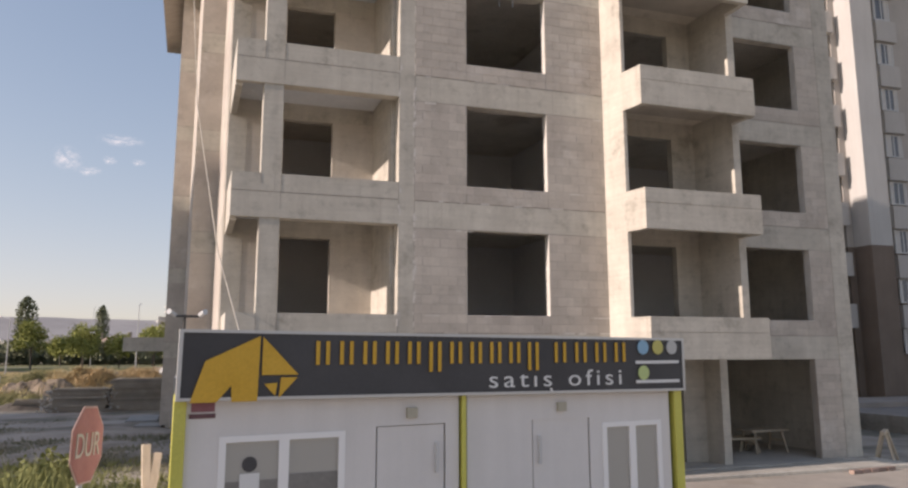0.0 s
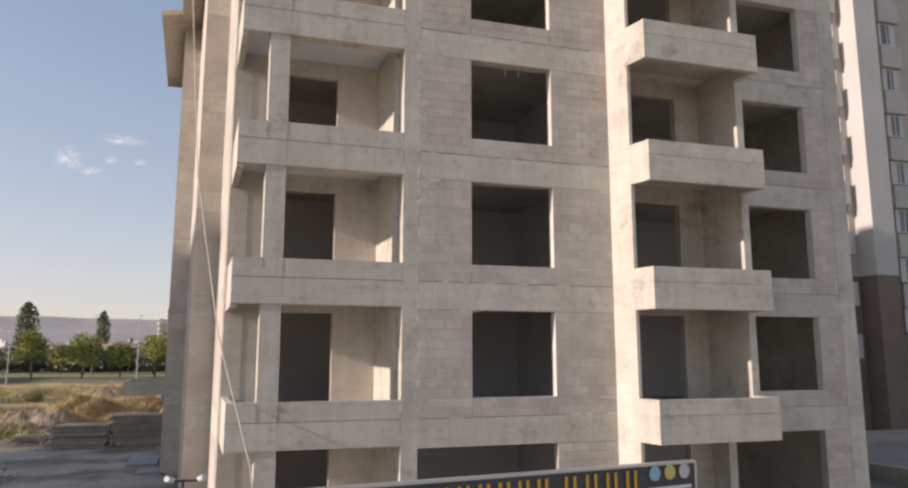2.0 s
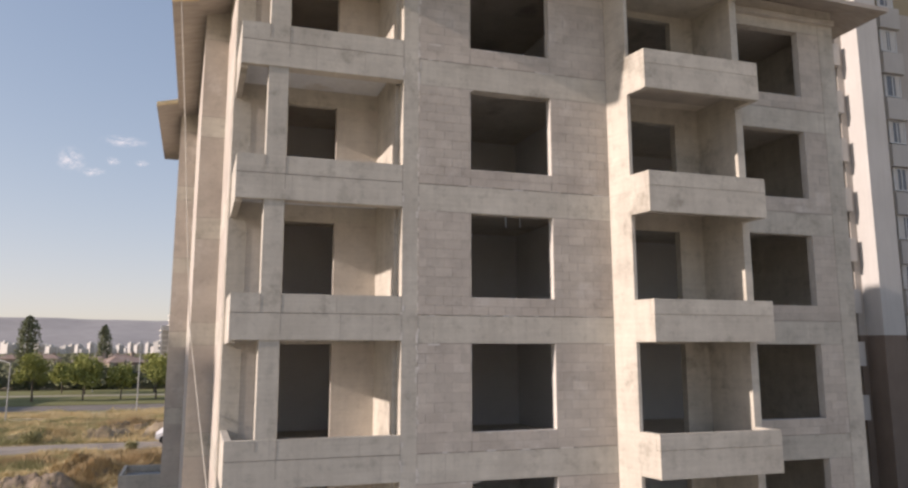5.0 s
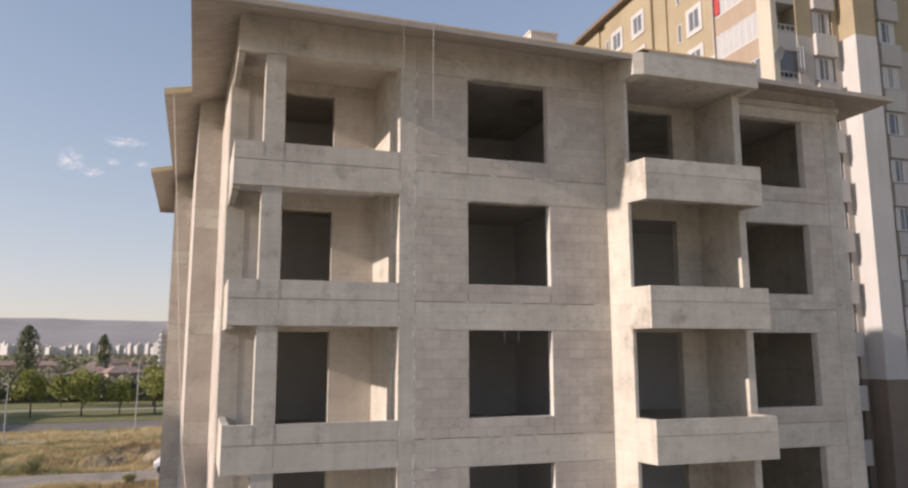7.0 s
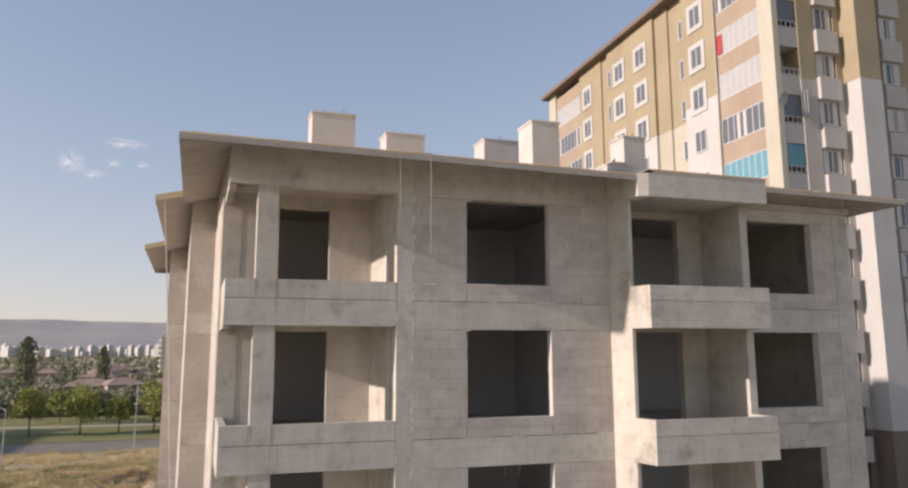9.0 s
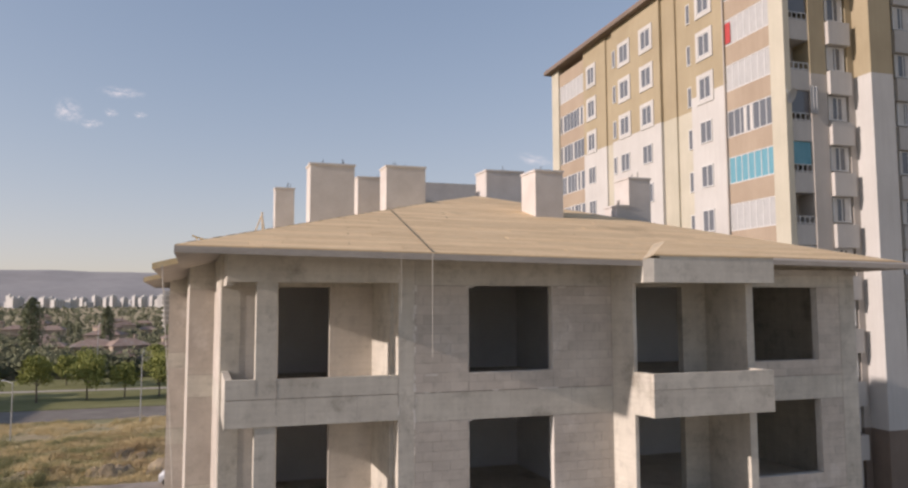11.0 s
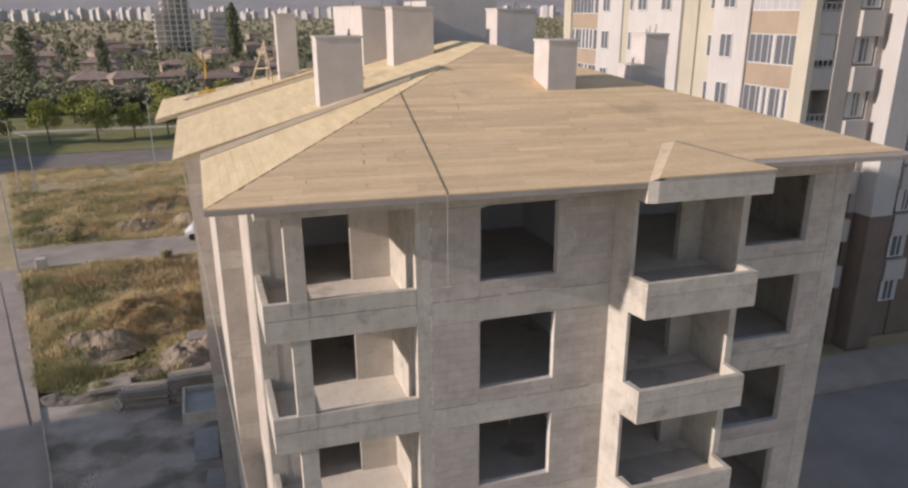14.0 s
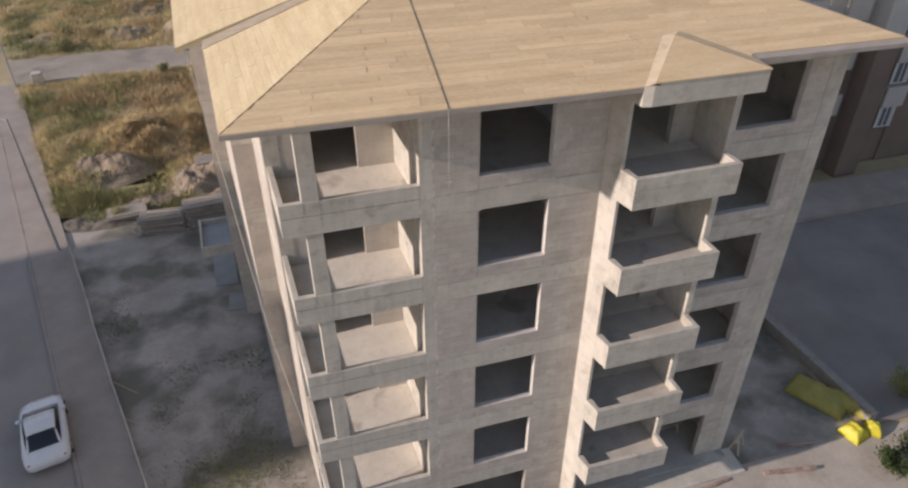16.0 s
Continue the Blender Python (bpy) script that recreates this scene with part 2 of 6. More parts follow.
def bpart(name, boxes, material, label="", parent=None, bevel=0.0):
    """Parts of the building, one to each box."""
    for b in boxes:
        bm = bmesh.new()
        add_box(bm, *b, skew=SK)
        ob = part(name, bm, material, parent or house, label, bevel)
    return ob


def slanted(name, a, b, thick, z0, z1, material):
    """A stretch of flank wall that opens out a little more than the rest, from a to b."""
    bm = bmesh.new()
    add_prism(bm, [(u - SK * v, v) for u, v in (a, (a[0] + thick, a[1]), (b[0] + thick, b[1]), b)], z0, z1)
    part(name, bm, material, house)


def splayed(name, a, ta, b, tb, z0, z1, material):
    """A short wall from a to b whose thickness goes from ta to tb."""
    bm = bmesh.new()
    add_prism(bm, [(u - SK * v, v) for u, v in (a, (a[0] + ta, a[1]), (b[0] + tb, b[1]), b)], z0, z1)
    part(name, bm, material, house)


# planes of the roof, by the building's own u and v
SLOPE, EAVE = 0.305, 17.86
UL1, UL2, UL3, UR, VF, VB = -6.05, -6.74, -7.52, 12.66, -1.18, 20.9
sag = lambda u, v: EAVE - 0.0145 * (u - UL1) - 0.0125 * (v - VF)      # the eaves drop a little away from the near corner
step2 = lambda u: 4.65 + 0.172 * (u - UL1)      # lines of the steps between the sections
step3 = lambda u: 13.2 + 0.08 * (u - UL3)
front_z = lambda u, v: sag(u, v) + SLOPE * (v - VF)
left1_z = lambda u, v: sag(u, v) + SLOPE * (u - UL1)
S2, S3 = 0.28, 0.275             # the recessed sections lie a little flatter
left2_z = lambda u, v: sag(u, v) + S2 * (u - UL2)
left3_z = lambda u, v: sag(u, v) + S3 * (u - UL3)
right_z = lambda u, v: sag(u, v) + SLOPE * (UR - u)
back_z = lambda u, v: sag(u, v) + SLOPE * (VB - v)
hip2 = lambda u: VF + (u - UL2) * S2 / SLOPE
back2 = lambda u: VB - (u - UL2) * S2 / SLOPE
back3 = lambda u: VB - (u - UL3) * S3 / SLOPE
ridge2 = (SLOPE * UR + S2 * UL2) / (SLOPE + S2)
apex_v = VF + (UR - ridge2)
u_jog = UL1 + (4.65 - VF) / (1 - 0.172)          # where the first step runs out on the hip
v_jog = step2(u_jog)
u_b2 = (VB - 13.2 - 0.08 * 7.52 + UL2 * S2 / SLOPE) / (0.08 + S2 / SLOPE)
u_b3 = (VB - 13.2 - 0.08 * 7.52 + UL3 * S3 / SLOPE) / (0.08 + S3 / SLOPE)      # where the second step meets the rear hips
DECK = 0.15


def under(zf):
    """Underside of a roof plane, for walls that run up to it."""
    return lambda x, y: zf(x + SK * y, y) - DECK + 0.012


def top_beam(u0, u1, v0, v1, z0):
    bm = bmesh.new()
    add_prism(bm, [(u - SK * v, v) for u, v in ((u0, v0), (u1, v0), (u1, v1), (u0, v1))], z0, under(front_z))
    part("beam", bm, concrete, house)


# slabs
for i, h in enumerate(HEADS[:-1]):
    z1 = h + BEAM
    bpart("floor_slab", [(-5.06, 3.48, 0.02, 5.6, z1 - 0.15, z1), (3.48, 11.03, 0.42, 5.6, z1 - 0.15, z1), (-5.78, 11.03, 5.63, 14.93, z1 - 0.15, z1),
                         (-6.48, 11.03, 14.93, 19.6, z1 - 0.15, z1)], screed)
    bpart("balcony_slab", [(3.73, 6.8, -1.17, 0.42, z1 - 0.18, z1 + 0.004)], concrete_floor)
bpart("ground_slab", [(-5.06, 11.03, 0.0, 5.6, -0.3, 0.12), (-5.78, 11.03, 5.63, 14.93, -0.3, 0.12), (-6.48, 11.03, 14.93, 19.6, -0.3, 0.12)], concrete_floor)
bpart("attic_slab", [(-5.06, 11.03, 0.25, 5.6, 17.45, 17.6), (-5.78, 11.03, 5.63, 14.93, 17.45, 17.6), (-6.48, 11.03, 14.93, 19.6, 17.45, 17.6)], concrete_floor)

joint_rng = random.Random(31)
block_jobs = []                  # (u0, u1, z0, z1, v) stretches of block wall, seen from the front
for i, h in enumerate(HEADS):
    z0 = HEADS[i - 1] + BEAM if i else 0.12      # floor of this storey
    sill = z0 + 0.4
    top = i == len(HEADS) - 1
    bt = h + (0.88 if top else BEAM)             # the top beams reach up to the roof deck
    bm_t = h + 0.77 if top else bt
    ct = h + (0.72 if top else BEAM)             # top of the columns
    # front beams
    if top:
        top_beam(-1.22, 3.5, 0.0, 0.3, h)
        top_beam(6.95, 11.05, 0.38, 0.63, h)
    else:
        bpart("beam", [(-1.22, 3.5, 0.0, 0.3, h, bt - 0.004), (6.95, 11.05, 0.38, 0.63, h, bt - 0.004)], concrete)
    bpart("beam", [(-5.08, -1.58, 0.0, 0.028, h + 0.06, bt - 0.004), (-4.09, -1.58, 0.028, 0.3, h + 0.06, bt - 0.004), (-5.08, -4.5, 0.028, 0.14, h + 0.06, bt - 0.004)], concrete)
    bpart("beam", [(-5.08, -4.94, 0.14, 2.1, h, bt - 0.004)], concrete)
    bpart("beam", [(-5.0, -1.6, 2.1, 2.3, h - 0.004, bt - 0.004)], concrete)
    bpart("beam", [(3.72, 6.78, 0.9, 1.1, h, bt - 0.004)], concrete)
    # open joints along the slabs and upright ones between the pours
    if i:
        bpart("joint", [(-1.22, 3.5, -0.0009, 0.02, z0 + 0.001, z0 + 0.011), (6.98, 10.55, 0.3791, 0.4, z0 + 0.001, z0 + 0.011)], joint_dark)
        for u, v, zl, zh in ((-1.22, 0.0, z0, bt), (3.494, 0.0, z0, bt), (-4.5, 0.0, z0, sill), (-4.09, 0.0, HEADS[i - 1] + 0.07, sill), (-1.585, 0.0, HEADS[i - 1] + 0.07, sill), (10.55, 0.38, z0, bt)):
            bpart("joint", [(u - 0.004, u + 0.004, v - 0.001, v + 0.02, zl + joint_rng.random() * 0.3, zh - 0.01)], joint_dark)
        for a, b, v in ((-1.2, 3.48, 0.0), (6.99, 10.54, 0.38)):
            bpart("joint", [(a + joint_rng.random() * 0.8, b - joint_rng.random() * 0.6, v - 0.001, v + 0.01, h - 0.005, h + 0.004)], joint_dark)
        bpart("joint", [(-5.07, -1.58, -0.0009, 0.0035, z0 + 0.002, z0 + 0.012)], joint_dark)
    for a, b, v, zl, zh in ((-1.0, 3.3, 0.0, h + 0.01, bt - 0.01), (-4.9, -1.8, 0.0, h + 0.07, bt - 0.01), (-4.9, -1.8, 0.004, z0 + 0.02, sill - 0.004), (7.1, 10.4, 0.38, h + 0.01, bt - 0.01)):
        if top or (zh < z0 + 0.5 and not i):
            continue
        for _ in range(2):
            u = joint_rng.uniform(a, b)
            bpart("joint", [(u, u + 0.007, v - 0.0009, v + 0.02, zl, zh)], mortar)
    # columns
    bpart("column", [(-4.5, -4.09, 0.03, 0.38, z0, bt)], concrete)
    bpart("column", [(-1.58, -1.22, 0.0006, 0.4, z0, bt)], concrete)
    bpart("column", [(3.5, 3.74, 0.0, 0.9, z0, ct), (3.5, 3.74, -0.05, 0.9, ct, bm_t)], concrete)
    splayed("wing_wall", (3.625, -0.68), 0.085, (3.5, 0.0), 0.24, z0, ct, concrete)
    bpart("column", [(10.55, 11.06, 0.37, 0.9, z0, ct)], concrete)
    bpart("column", [(-5.12, -4.7, 2.09, 2.5, z0, bt)], concrete)
    bpart("column", [(6.78, 6.98, -0.55, 0.9, z0, ct)] if i else [(6.72, 6.94, 0.3, 1.3, z0, ct)], concrete)
    if i:
        # parapets of the corner loggia
        bpart("parapet", [(-5.08, -1.58, 0.004, 0.028, z0 + 0.014, sill), (-4.09, -1.58, 0.028, 0.16, z0 + 0.014, sill)], concrete)
        bpart("joint", [(-5.06, -1.58, 0.02, 0.0279, z0, z0 + 0.014)], mortar)
        bpart("parapet", [(-5.08, -4.5, 0.028, 0.14, z0 + 0.012, sill)], concrete)
        bpart("parapet", [(-5.08, -4.94, 0.14, 2.1, z0, sill)], concrete)
        bpart("loggia_slab", [(-4.94, -4.5, 0.14, 2.1, z0 - 0.18, z0 + 0.003), (-4.5, -1.7, 0.3, 2.1, z0 - 0.18, z0 + 0.003)], screed)
        # parapets of the balcony
        pb = HEADS[i - 1] + 0.03
        bpart("balcony_beam", [(3.72, 6.86, -1.27, -1.13, pb, z0 + 0.02)], concrete)
        bpart("balcony_parapet", [(3.725, 6.86, -1.266, -1.13, z0 + 0.032, sill - 0.03)], concrete)
        bpart("joint", [(3.73, 6.85, -1.25, -1.15, z0 + 0.02, z0 + 0.032)], mortar)
        splayed("balcony_parapet", (3.718, -1.13), 0.14, (3.627, -0.68), 0.2, pb, sill - 0.03, concrete)
        bpart("balcony_parapet", [(6.72, 6.86, -1.13, -0.55, pb, sill - 0.03)], concrete)
    bpart("soffit_board", [(-4.9, -1.68, 0.31, 2.09, h + 0.385, h + 0.405)], soffit_blue, "pale blue film left on the loggia ceiling")
    # loggia back walls with their doorways, side walls
    bpart("loggia_wall", [(-4.7, -3.85, 2.1, 2.3, z0, h), (-2.67, -1.6, 2.1, 2.3, z0, h)], plaster_wall)
    bpart("loggia_wall", [(-1.66, -1.58, 0.4, 2.3, z0, bt)], concrete)
    bpart("loggia_wall", [(6.08, 6.78, 0.9, 1.1, z0, h), (3.74, 4.3, 0.9, 1.1, z0, h)], concrete)
    # flank and room walls
    for zl, zh, m in ((z0, h, block_mat), (h, bt, concrete)):
        z1, z2, z3 = (under(left1_z), under(left2_z), under(left3_z)) if top and zl == h else (zh, zh, zh)
        slanted("flank_wall", (-5.13, 2.5), (-5.2, 5.8), 0.2, zl, z1, m)
        slanted("flank_wall", (-5.84, 5.8), (-6.03, 14.9), 0.2, zl, z2, m)
        slanted("flank_wall", (-6.68, 15.1), (-6.77, 19.6), 0.2, zl, z3, m)
        slanted("flank_wall", (-5.84, 5.6), (-5.84, 5.8), 0.64, zl, z2, m)
        slanted("flank_wall", (-6.68, 14.9), (-6.68, 15.1), 0.65, zl, z3, m)
    if i:
        bpart("joint", [(-5.84, -5.2, 5.599, 5.6, z0 - 0.004, z0 + 0.006), (-5.84, -5.2, 5.599, 5.6, h - 0.004, h + 0.006), (-6.68, -6.03, 14.899, 14.9, z0 - 0.006, z0 + 0.008)], joint_dark)
    bpart("flank_wall", [(10.85, 11.05, 0.9, 19.6, z0, h + 0.6)], concrete)
    bpart("rear_wall", [(-6.5, 10.85, 19.4, 19.6, z0, h + 0.55)], concrete)
    bpart("partition", [(-4.88, 10.85, 5.3, 5.45, z0, h + BEAM - 0.152)], room_lift_white)
    bpart("partition", [(3.5, 3.72, 0.9, 5.3, z0, h + BEAM - 0.152), (-1.72, -1.56, 2.3, 5.3, z0, h + BEAM - 0.152)], room_lift_white)
    bpart("window_wall_core", ([(-1.22, 0.0, 0.0005, 0.2, z0, h), (2.0, 3.5, 0.0005, 0.2, z0, h), (0.0, 2.0, 0.0005, 0.2, z0, sill)] if i else [(2.0, 3.5, 0.016, 0.2, z0, h)]), mortar)
    bpart("window_wall_core", ([(6.95, 7.6, 0.3805, 0.58, z0, h), (9.83, 10.55, 0.3805, 0.58, z0, h), (7.6, 9.83, 0.3805, 0.58, z0, sill)] if i else [(9.75, 10.55, 0.3805, 0.58, z0, h)]), mortar)
    if i:
        # pale mortar on the window reveals' cut blocks, lightening only the sunlit sides
        bpart("window_reveal", [(1.992, 2.0, 0.003, 0.2, sill + 0.008, h), (0.0, 1.992, 0.003, 0.2, sill, sill + 0.008), (9.822, 9.83, 0.383, 0.58, sill + 0.008, h), (7.6, 9.822, 0.383, 0.58, sill, sill + 0.008)], smear_mat)
        block_jobs += [(-1.22, 0.0, z0, h, 0.0, i), (2.0, 3.5, z0, h, 0.0, i), (0.0, 2.0, z0, sill, 0.0, i),
                       (6.98, 7.6, z0, h, 0.38, i), (9.83, 10.55, z0, h, 0.38, i), (7.6, 9.83, z0, sill, 0.38, i)]
    else:
        block_jobs += [(2.0, 3.5, z0, h, 0.0, 0), (9.75, 10.55, z0, h, 0.38, 0)]

# rough ridges and smears of mortar where the infill meets the frame
smear_rng = random.Random(17)
for i, h in enumerate(HEADS):
    z0 = HEADS[i - 1] + BEAM if i else 0.12
    if not i:
        continue
    bm = bmesh.new()
    for _ in range(34):
        u, z = smear_rng.choice((-1.235, -1.21, -1.57)) + smear_rng.gauss(0, 0.012), smear_rng.uniform(z0, HEADS[i] + 0.4)
        if u < -1.5 and z > z0 + 0.4 and z < HEADS[i]:
            continue
        w, t = smear_rng.uniform(0.008, 0.028), smear_rng.uniform(0.02, 0.16)
        add_box(bm, u - w, u + w, -0.0012 - 0.0012 * smear_rng.random(), 0.02, z, min(z + t, HEADS[i] + BEAM - 0.02), SK)
    for _ in range(16):
        u, z = smear_rng.uniform(-1.1, 3.3), smear_rng.choice((z0, z0 + 0.01, HEADS[i] - 0.03, z0 + 0.38))
        if z > HEADS[i] - 0.1 and 0.0 < u < 2.0:
            continue
        add_box(bm, u, u + smear_rng.uniform(0.05, 0.35), -0.0012 - 0.0012 * smear_rng.random(), 0.01, z - smear_rng.uniform(0.0, 0.02), z + smear_rng.uniform(0.006, 0.025), SK)
    tagged(part("mortar_smear", bm, smear_mat, house), "pale smears of mortar along the frame", kind="stuff")
for u, za, zb in ((0.869, 11.47, 11.07), (1.213, 11.46, 11.10)):
    bm = bmesh.new()
    add_tube(bm, (u, 0.12, za), (u + 0.01, 0.12, zb), 0.008, sides=5)
    part("rebar", bm, galvanised, house)

# ---- its roof ----
roof = new("roof")
roof.parent = house
tagged(roof, "hipped roof deck of raw timber boards")


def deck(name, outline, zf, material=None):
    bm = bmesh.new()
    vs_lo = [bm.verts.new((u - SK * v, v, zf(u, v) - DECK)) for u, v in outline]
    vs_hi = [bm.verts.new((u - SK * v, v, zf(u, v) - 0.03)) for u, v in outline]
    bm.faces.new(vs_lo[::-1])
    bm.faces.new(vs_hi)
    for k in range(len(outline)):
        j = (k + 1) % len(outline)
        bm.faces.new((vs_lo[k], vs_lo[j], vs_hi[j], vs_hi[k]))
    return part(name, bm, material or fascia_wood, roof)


RCU, RCV = 12.05, -0.6           # the cut-back corner at the far end
front_outline = [(UL1, VF), (7.02, VF), (7.02, RCV), (RCU, RCV), (ridge2, apex_v), (u_jog, v_jog)]
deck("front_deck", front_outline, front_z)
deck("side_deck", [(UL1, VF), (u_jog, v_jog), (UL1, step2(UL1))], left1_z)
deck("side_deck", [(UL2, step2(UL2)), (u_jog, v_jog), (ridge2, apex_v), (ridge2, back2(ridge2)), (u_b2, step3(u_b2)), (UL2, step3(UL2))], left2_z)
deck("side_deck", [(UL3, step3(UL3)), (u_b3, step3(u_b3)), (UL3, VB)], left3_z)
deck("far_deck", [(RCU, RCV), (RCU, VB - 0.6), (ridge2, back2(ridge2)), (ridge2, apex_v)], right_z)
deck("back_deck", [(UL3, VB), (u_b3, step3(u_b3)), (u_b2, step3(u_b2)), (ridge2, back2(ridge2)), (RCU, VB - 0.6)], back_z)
# boards on edge that close the steps between the sections
for ua, ub, line_v, za, zb in ((UL2, u_jog - 0.05, step2, left1_z, left2_z), (UL3, u_b3, step3, left2_z, left3_z)):
    bm = bmesh.new()
    ends = [(ua, zb(ua, line_v(ua)) - DECK - 0.01), (ub, za(ub, line_v(ub)) - 0.04), (ub, zb(ub, line_v(ub)) - 0.004), (ua, zb(ua, line_v(ua)) - 0.004)]
    vs = [bm.verts.new((u - SK * line_v(u), line_v(u) + d, z)) for d in (-0.03, 0.02) for u, z in ends]
    for f in ((0, 1, 2, 3), (7, 6, 5, 4), (0, 4, 5, 1), (1, 5, 6, 2), (2, 6, 7, 3), (3, 7, 4, 0)):
        bm.faces.new([vs[k] for k in f])
    part("step_board", bm, roof_wood_side, roof, "timber board on edge closing a step of the roof")


def step_strip(name, ua, ub, wa, wb, line_v, zf):
    """A strip standing for the shaded step, laid along its foot, tapering up the slope."""
    bm = bmesh.new()
    quad = [(ua, line_v(ua) - wa), (ub, line_v(ub) - wb), (ub, line_v(ub) - 0.03), (ua, line_v(ua) - 0.03)]
    lo = [bm.verts.new((u - SK * v, v, zf(u, v) - 0.02)) for u, v in quad]
    hi = [bm.verts.new((u - SK * v, v, zf(u, v) + (0.02 if k < 2 else 0.1))) for k, (u, v) in enumerate(quad)]
    bm.faces.new(hi)
    for k in range(4):
        j = (k + 1) % 4
        bm.faces.new((lo[k], lo[j], hi[j], hi[k]))
    part(name, bm, weathered_shade_board, roof, "brown strip laid for the shade of a roof step")


step_strip("step_strip", UL1 + 0.02, -2.3, 0.46, 0.3, step2, left1_z)
step_strip("step_strip", -2.3, u_jog - 1.0, 0.3, 0.12, step2, left1_z)
step_strip("step_strip", UL2 + 0.02, -1.6, 0.32, 0.18, step3, left2_z)


# dark strips, drawn as shadow in gaps: board ends in a row, and near hip
seam_rng = random.Random(44)
for ua, va, ub, vb, n in ((-2.8, -0.9, -2.25, 2.5, 17), (0.55, 3.0, 0.83, 4.46, 7), (3.4, 1.5, 3.64, 3.14, 8)):
    for k in range(n):
        if seam_rng.random() < 0.45:
            continue
        f, g = k / n, (k + seam_rng.uniform(0.4, 0.9)) / n
        w, off = seam_rng.uniform(0.003, 0.009), seam_rng.uniform(-0.03, 0.03)
        p, q = (ua + (ub - ua) * f + off, va + (vb - va) * f), (ua + (ub - ua) * g + off, va + (vb - va) * g)
        bm = bmesh.new()
        add_prism(bm, [(u - SK * v, v) for u, v in ((p[0] - w, p[1]), (p[0] + w, p[1]), (q[0] + w, q[1]), (q[0] - w, q[1]))],
                  lambda x, y: front_z(x + SK * y, y) - 0.02, lambda x, y: front_z(x + SK * y, y) + 0.003)
        part("board_gap", bm, board_dark, roof)
for k in range(26):
    v0 = VF + 0.12 + (v_jog - VF - 0.3) * (k + seam_rng.uniform(0.0, 0.4)) / 26
    v1, w = v0 + seam_rng.uniform(0.08, 0.2), seam_rng.uniform(0.015, 0.05) * (1.8 if k < 3 else 1.0)
    u0, u1 = UL1 + v0 - VF, UL1 + v1 - VF
    bm = bmesh.new()
    add_prism(bm, [(u - SK * v, v) for u, v in ((u0, v0), (u0 + w, v0), (u1 + w * 0.4, v1), (u1, v1))],
              lambda x, y: front_z(x + SK * y, y) - 0.02, lambda x, y: front_z(x + SK * y, y) + 0.003)
    part("hip_gap", bm, board_dark, roof)


# the canopy over the top balcony: beams, a thin soffit, and a low hipped lid that runs back into the slope
bpart("canopy_beam", [(3.95, 6.97, -1.26, -1.1, 17.21, 17.8)], concrete, "concrete edge beam of the canopy")
splayed("canopy_beam", (3.8, -1.26), 0.15, (3.57, -1.19), 0.38, 17.21, 17.742, concrete)
splayed("canopy_beam", (3.575, -1.19), 0.3, (3.52, -0.7), 0.3, 17.21, 17.7, concrete)
bpart("canopy_beam", [(6.81, 6.97, -1.1, 0.36, 17.21, 17.78)], concrete)
bpart("canopy_soffit", [(3.95, 6.81, -1.1, 0.9, 17.33, 17.45)], concrete)


def canopy_lid():
    on = lambda x, y, up: (x, y, front_z(x, y) + up)
    a1, a2, b2, b1 = on(3.635, -1.19, 0.0), (3.85, -1.28, 17.83), on(5.24, 0.36, 0.15), on(5.04, 0.6, 0.0)
    r, rb = (7.06, -1.28, 17.82), on(7.05, -0.55, -0.01)
    a0 = (3.85, -1.28, 17.8)
    pts = (a1, a2, b2, b1, r, rb, a0, (7.06, -1.28, 17.79), on(5.6, 0.72, 0.0))
    for nm, faces, m, label in (("canopy_lid", ((1, 4, 2), (4, 5, 2), (6, 7, 4, 1), (5, 8, 2), (3, 2, 8)), roof_wood, "boarded lid of the canopy"),
                                ("canopy_curb", ((0, 1, 2, 3), (0, 6, 1)), curb_mat, "pale mortared curb of the canopy")):
        bm = bmesh.new()
        v = [bm.verts.new(q) for q in pts]
        for f in faces:
            bm.faces.new([v[k] for k in f])
        bmesh.ops.delete(bm, geom=[q for q in bm.verts if not q.link_faces], context="VERTS")
        for f in bm.faces:
            if f.normal.z < 0 or (abs(f.normal.z) < 0.05 and f.normal.y > 0):
                f.normal_flip()
        md = part(nm, bm, m, house, label).modifiers.new("thick", "SOLIDIFY")
        md.thickness, md.offset = 0.02, -1


curb_mat = surf("mortared_curb", (0.5, 0.4, 0.27), (0.62, 0.51, 0.36), 0.35, 0.95, 0.3, 18, stain=(0.36, 0.3, 0.22), stain_at=0.62, blotch=0.15)
canopy_lid()


# the small concrete canopy that juts from the flank over a side door
canopy_film = surf("canopy_sheet", (0.33, 0.345, 0.345), (0.4, 0.415, 0.415), 0.8, 0.6, 0.1, 12)
side_canopy = bpart("side_canopy", [(-8.15, -6.7, 16.7, 19.2, 3.0, 3.16)], concrete, "small concrete canopy jutting from the flank")
for box in ((-8.27, -6.7, 16.58, 16.7, 2.9, 3.46), (-8.27, -6.7, 19.2, 19.32, 2.9, 3.46), (-8.27, -8.15, 16.7, 19.2, 2.9, 3.46)):
    bpart("edge_beam", [box], concrete, parent=side_canopy)
bpart("cover_sheet", [(-8.13, -6.72, 16.72, 19.18, 3.162, 3.18)], canopy_film, "pale blue-grey sheet", parent=side_canopy)


